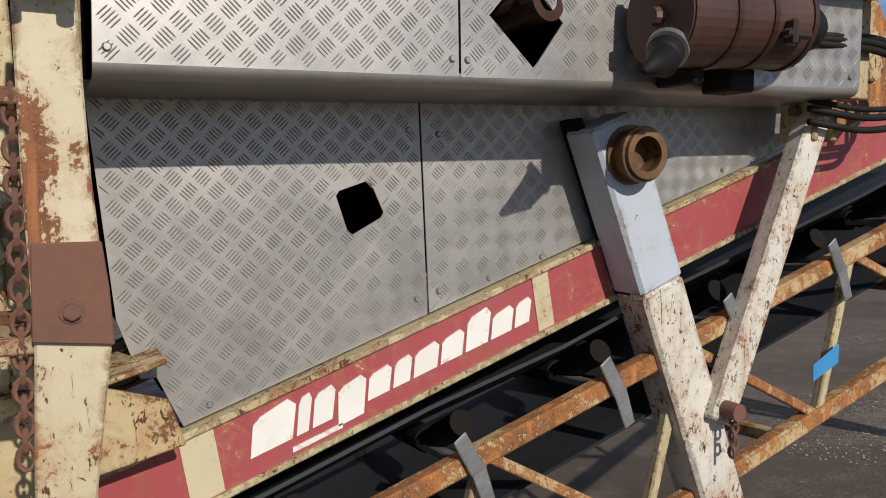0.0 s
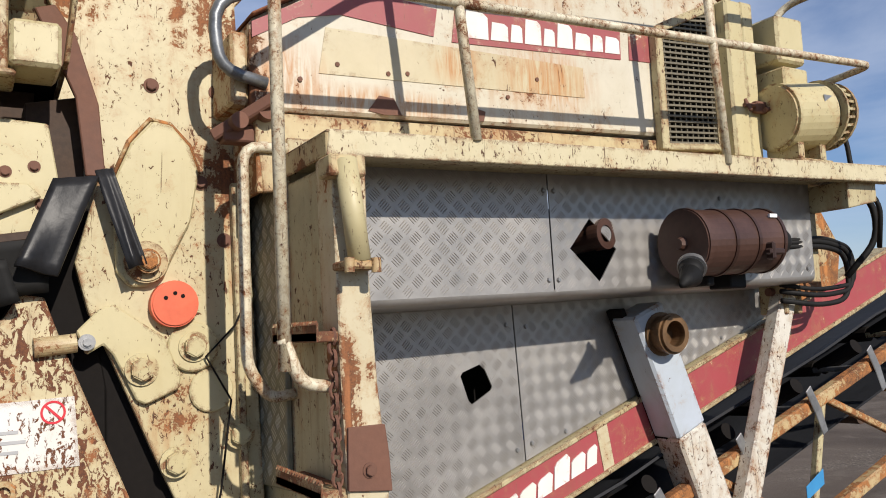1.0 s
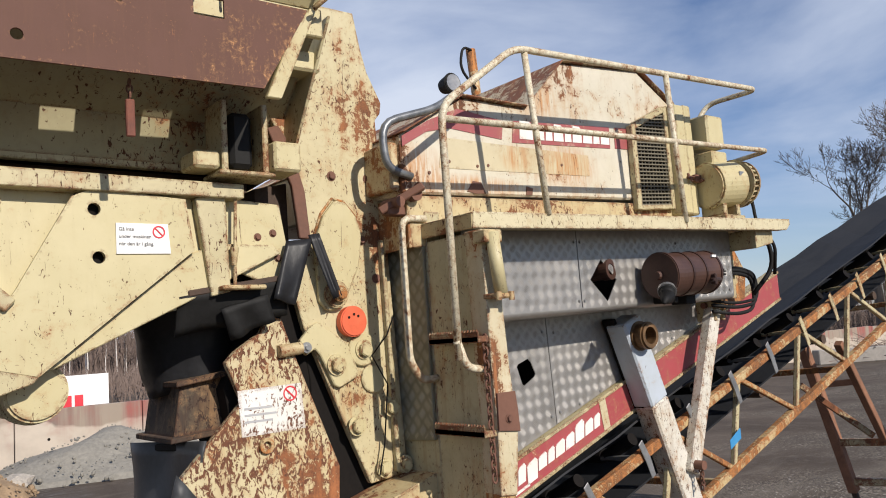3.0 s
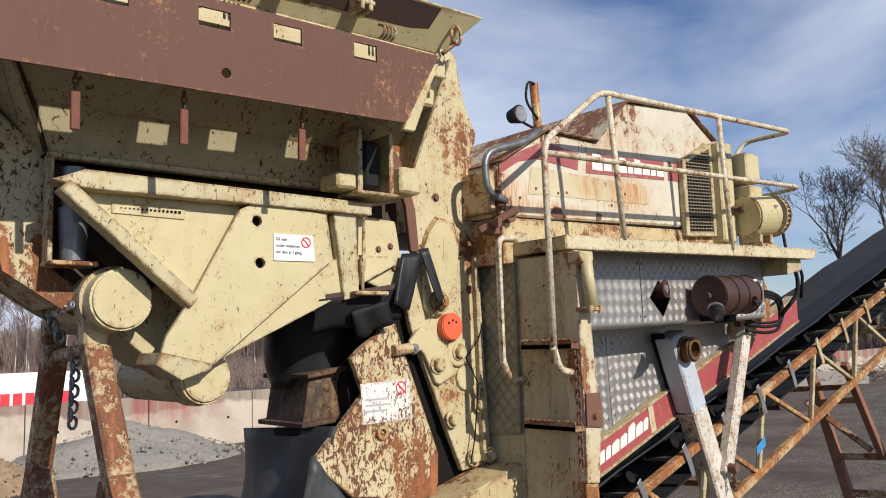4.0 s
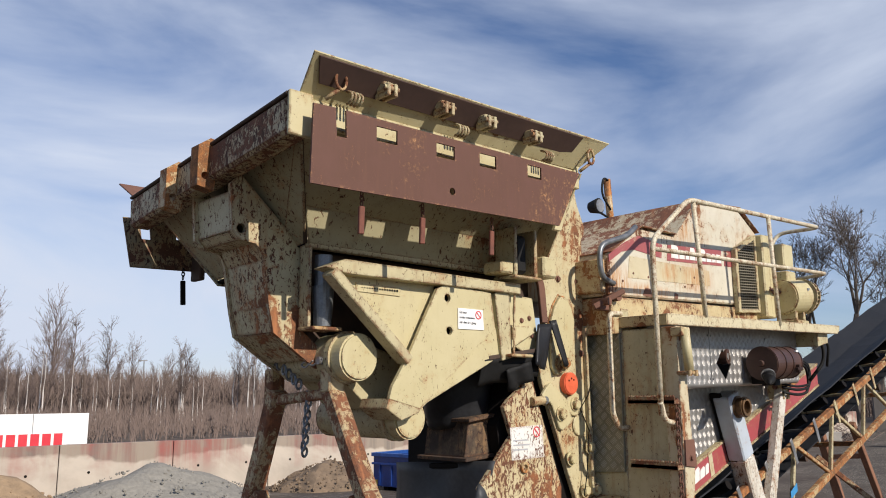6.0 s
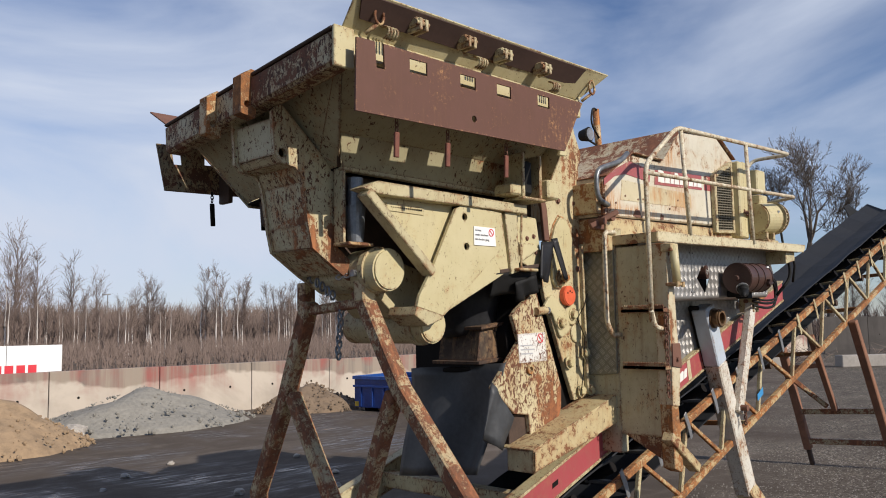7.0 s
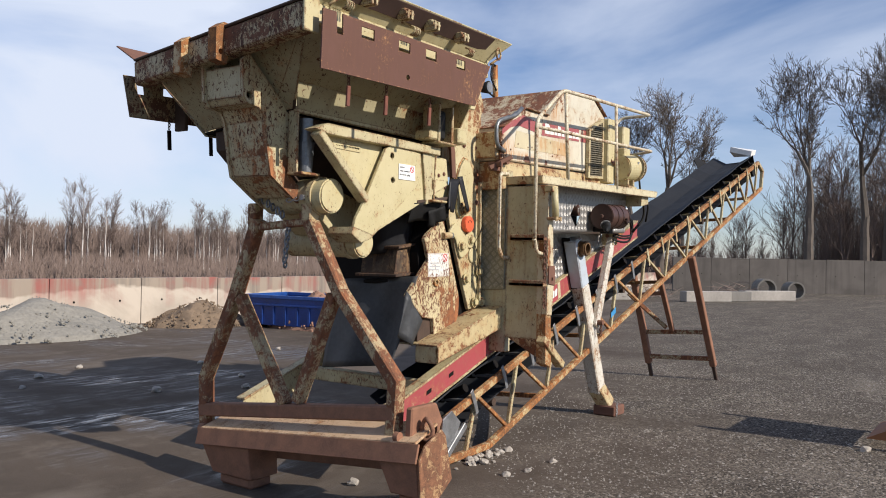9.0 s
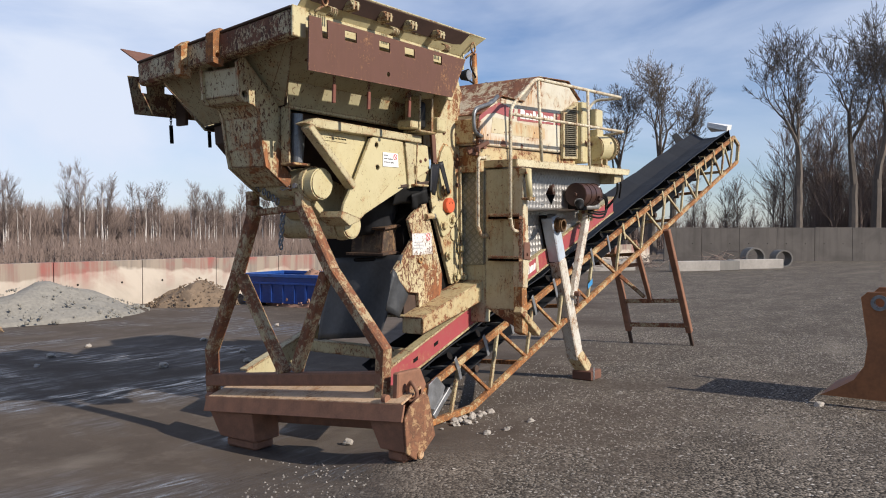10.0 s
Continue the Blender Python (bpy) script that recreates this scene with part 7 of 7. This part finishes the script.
# ---- yard things ----
def rock(name, p, s, seed, label, material):
    bm = bmesh.new()
    bmesh.ops.create_icosphere(bm, subdivisions=2, radius=s)
    for v in bm.verts:
        v.co *= 1 + 0.6 * noise.noise(v.co / s * 1.1 + Vector((seed, 0, 0)))
        v.co.z *= 0.65
    bmesh.ops.translate(bm, vec=Vector(p) + Vector((0, 0, s * 0.45 + ground_height(p[0], p[1]))), verts=bm.verts)
    return alone(name, bm, material, p, label, "stone", "loose stones")


rs = random.Random(4)
for i in range(40):
    rock("stone", (-0.36 + rs.gauss(0, 0.24), 2.02 + rs.gauss(0, 0.07), 0), rs.uniform(0.015, 0.042), i, "pale broken stone on the ground by the conveyor tail", M_STONE)
for i, (x, y, s) in enumerate(((-0.74, 1.52, 0.036), (-0.50, 1.44, 0.034), (-0.08, 1.42, 0.034), (-1.73, 2.38, 0.05), (2.40, -0.80, 0.05), (-0.2, 7.2, 0.07), (0.8, 6.6, 0.06), (1.4, 7.4, 0.05), (-0.6, 9.4, 0.06), (0.3, 9.9, 0.05), (-1.2, 8.7, 0.04), (1.9, 9.0, 0.05), (4.2, 9.6, 0.05), (3.3, 10.4, 0.06), (-0.95, 2.9, 0.03), (-1.4, 1.9, 0.025))):
    rock("stone", (x, y, 0), s, 40 + i, "pale loose stone lying on the asphalt", M_STONE)

rock("boulder", (0.30, 13.7, 0), 0.30, 71, "large pale boulder beside the soil heap", M_STONE)


M_GRIT = plain("dull_grit", (0.29, 0.26, 0.225), 0.9, 0, 0.4, 30, 0)


def grit():
    rnd = random.Random(77)
    verts, faces = [], []
    for _ in range(42000):
        x, y = rnd.uniform(-5, 9), rnd.uniform(-4.5, 4)
        if noise.noise(Vector((x * 0.4, y * 0.4, 3))) < -0.1 or x < -2.5 and y > 2.2:
            continue
        s = 0.003 + 0.011 * rnd.random() ** 2.5
        z = ground_height(x, y)
        b0, a = len(verts), rnd.random() * 6
        verts += [(x + s * math.cos(a + k * 1.57), y + s * math.sin(a + k * 1.57), z) for k in range(4)] + [(x, y, z + s * 0.9)]
        faces += [(b0 + k, b0 + (k + 1) % 4, b0 + 4) for k in range(4)]
    me = bpy.data.meshes.new("grit")
    me.from_pydata(verts, [], faces)
    me.materials.append(M_GRIT)
    tagged(new("grit", me), "fine pale gravel scattered over the asphalt", "gravel", kind="stuff")


grit()


def block_row():
    for (x, y), ln, h, mt in (((28.9, 13.4), 3.0, 0.55, M_CONC), ((31.4, 9.95), 2.6, 0.5, M_CONC), ((35.5, 8.2), 3.2, 0.5, M_CONC), ((33.1, 9.1), 1.6, 0.48, M_CONC_DK)):
        d = Vector((0.83, -0.55, 0)).normalized()
        a, b = Vector((x, y, h / 2 + GROUND)) - d * ln / 2, Vector((x, y, h / 2 + GROUND)) + d * ln / 2
        alone("concrete_block", beam(a, b, 0.5, h, bevel=0.03), mt, (x, y, GROUND), "grey concrete kerb block lying on the yard", "concrete block", "concrete blocks")
    for x, y, r in ((37.9, 8.8, 0.52), (38.6, 7.5, 0.46)):
        alone("concrete_ring", ring((x, y, r + GROUND), (x + 0.7, y + 0.5, r + GROUND), r, r * 0.84, 28), M_CONC_DK, (x, y, GROUND), "concrete pipe ring standing on edge", "concrete ring", "concrete rings")
    rnd = random.Random(9)
    for (x, y), n_, sp, lb in (((31.5, 13.4), 260, 1.6, "heap of dry brushwood by the wall"), ((35.7, 10.0), 120, 1.0, "heap of scrap rods and boards")):
        bms = bmesh.new()
        verts, faces = [], []
        for _ in range(n_):
            p = Vector((x + rnd.gauss(0, sp), y - 0.4 * rnd.gauss(0, sp), GROUND + abs(rnd.gauss(0, 0.3))))
            q = p + Vector((rnd.gauss(0, 0.5), rnd.gauss(0, 0.5), rnd.uniform(0, 0.5)))
            r = 0.018
            b0 = len(verts)
            verts += [(p.x - r, p.y, p.z), (p.x + r, p.y, p.z), (p.x, p.y, p.z + 2 * r), tuple(q)]
            faces += [(b0, b0 + 1, b0 + 3), (b0 + 1, b0 + 2, b0 + 3), (b0 + 2, b0, b0 + 3)]
        bms.free()
        me = bpy.data.meshes.new("brush_heap")
        me.from_pydata(verts, [], faces)
        me.materials.append(M_TWIG)
        tagged(new("brush_heap", me), lb, "brush heap", kind="stuff")


block_row()


def digging_bucket():
    t = thing("digger_attachment", (2.6, -1.4, 0), "orange-brown steel digger attachment lying on the yard", "digger attachment")
    prof = [(-0.78, 0.0), (-0.95, 0.09), (-1.12, 0.2), (-1.22, 0.36), (-1.25, 0.6), (-1.20, 0.95), (-1.18, 1.10), (-1.24, 1.16), (-1.5, 1.17), (-1.75, 1.1), (-2.0, 0.5), (-1.95, 0.0)]
    part("cheek", holed(prof, [circle(-1.36, 1.05, 0.05, 14)], 2.55, 2.62, "x"), M_ORANGERUST, t)
    part("cheek", holed(prof, [circle(-1.36, 1.05, 0.05, 14)], 3.5, 3.57, "x"), M_ORANGERUST, t)
    for a, b in zip(prof[:5], prof[1:6]):
        part("shell", sheet([(2.62, a[0], a[1]), (3.5, a[0], a[1]), (3.5, b[0], b[1]), (2.62, b[0], b[1])], 0.02), M_ORANGERUST, t)
    part("boss", ring((2.53, -1.36, 1.05), (2.64, -1.36, 1.05), 0.085, 0.05), M_STEELTUBE, t)


M_ORANGERUST = plain("orange_brown_steel", (0.30, 0.12, 0.045), 0.6, 0.1, 0.4, 3, 0.2)
digging_bucket()
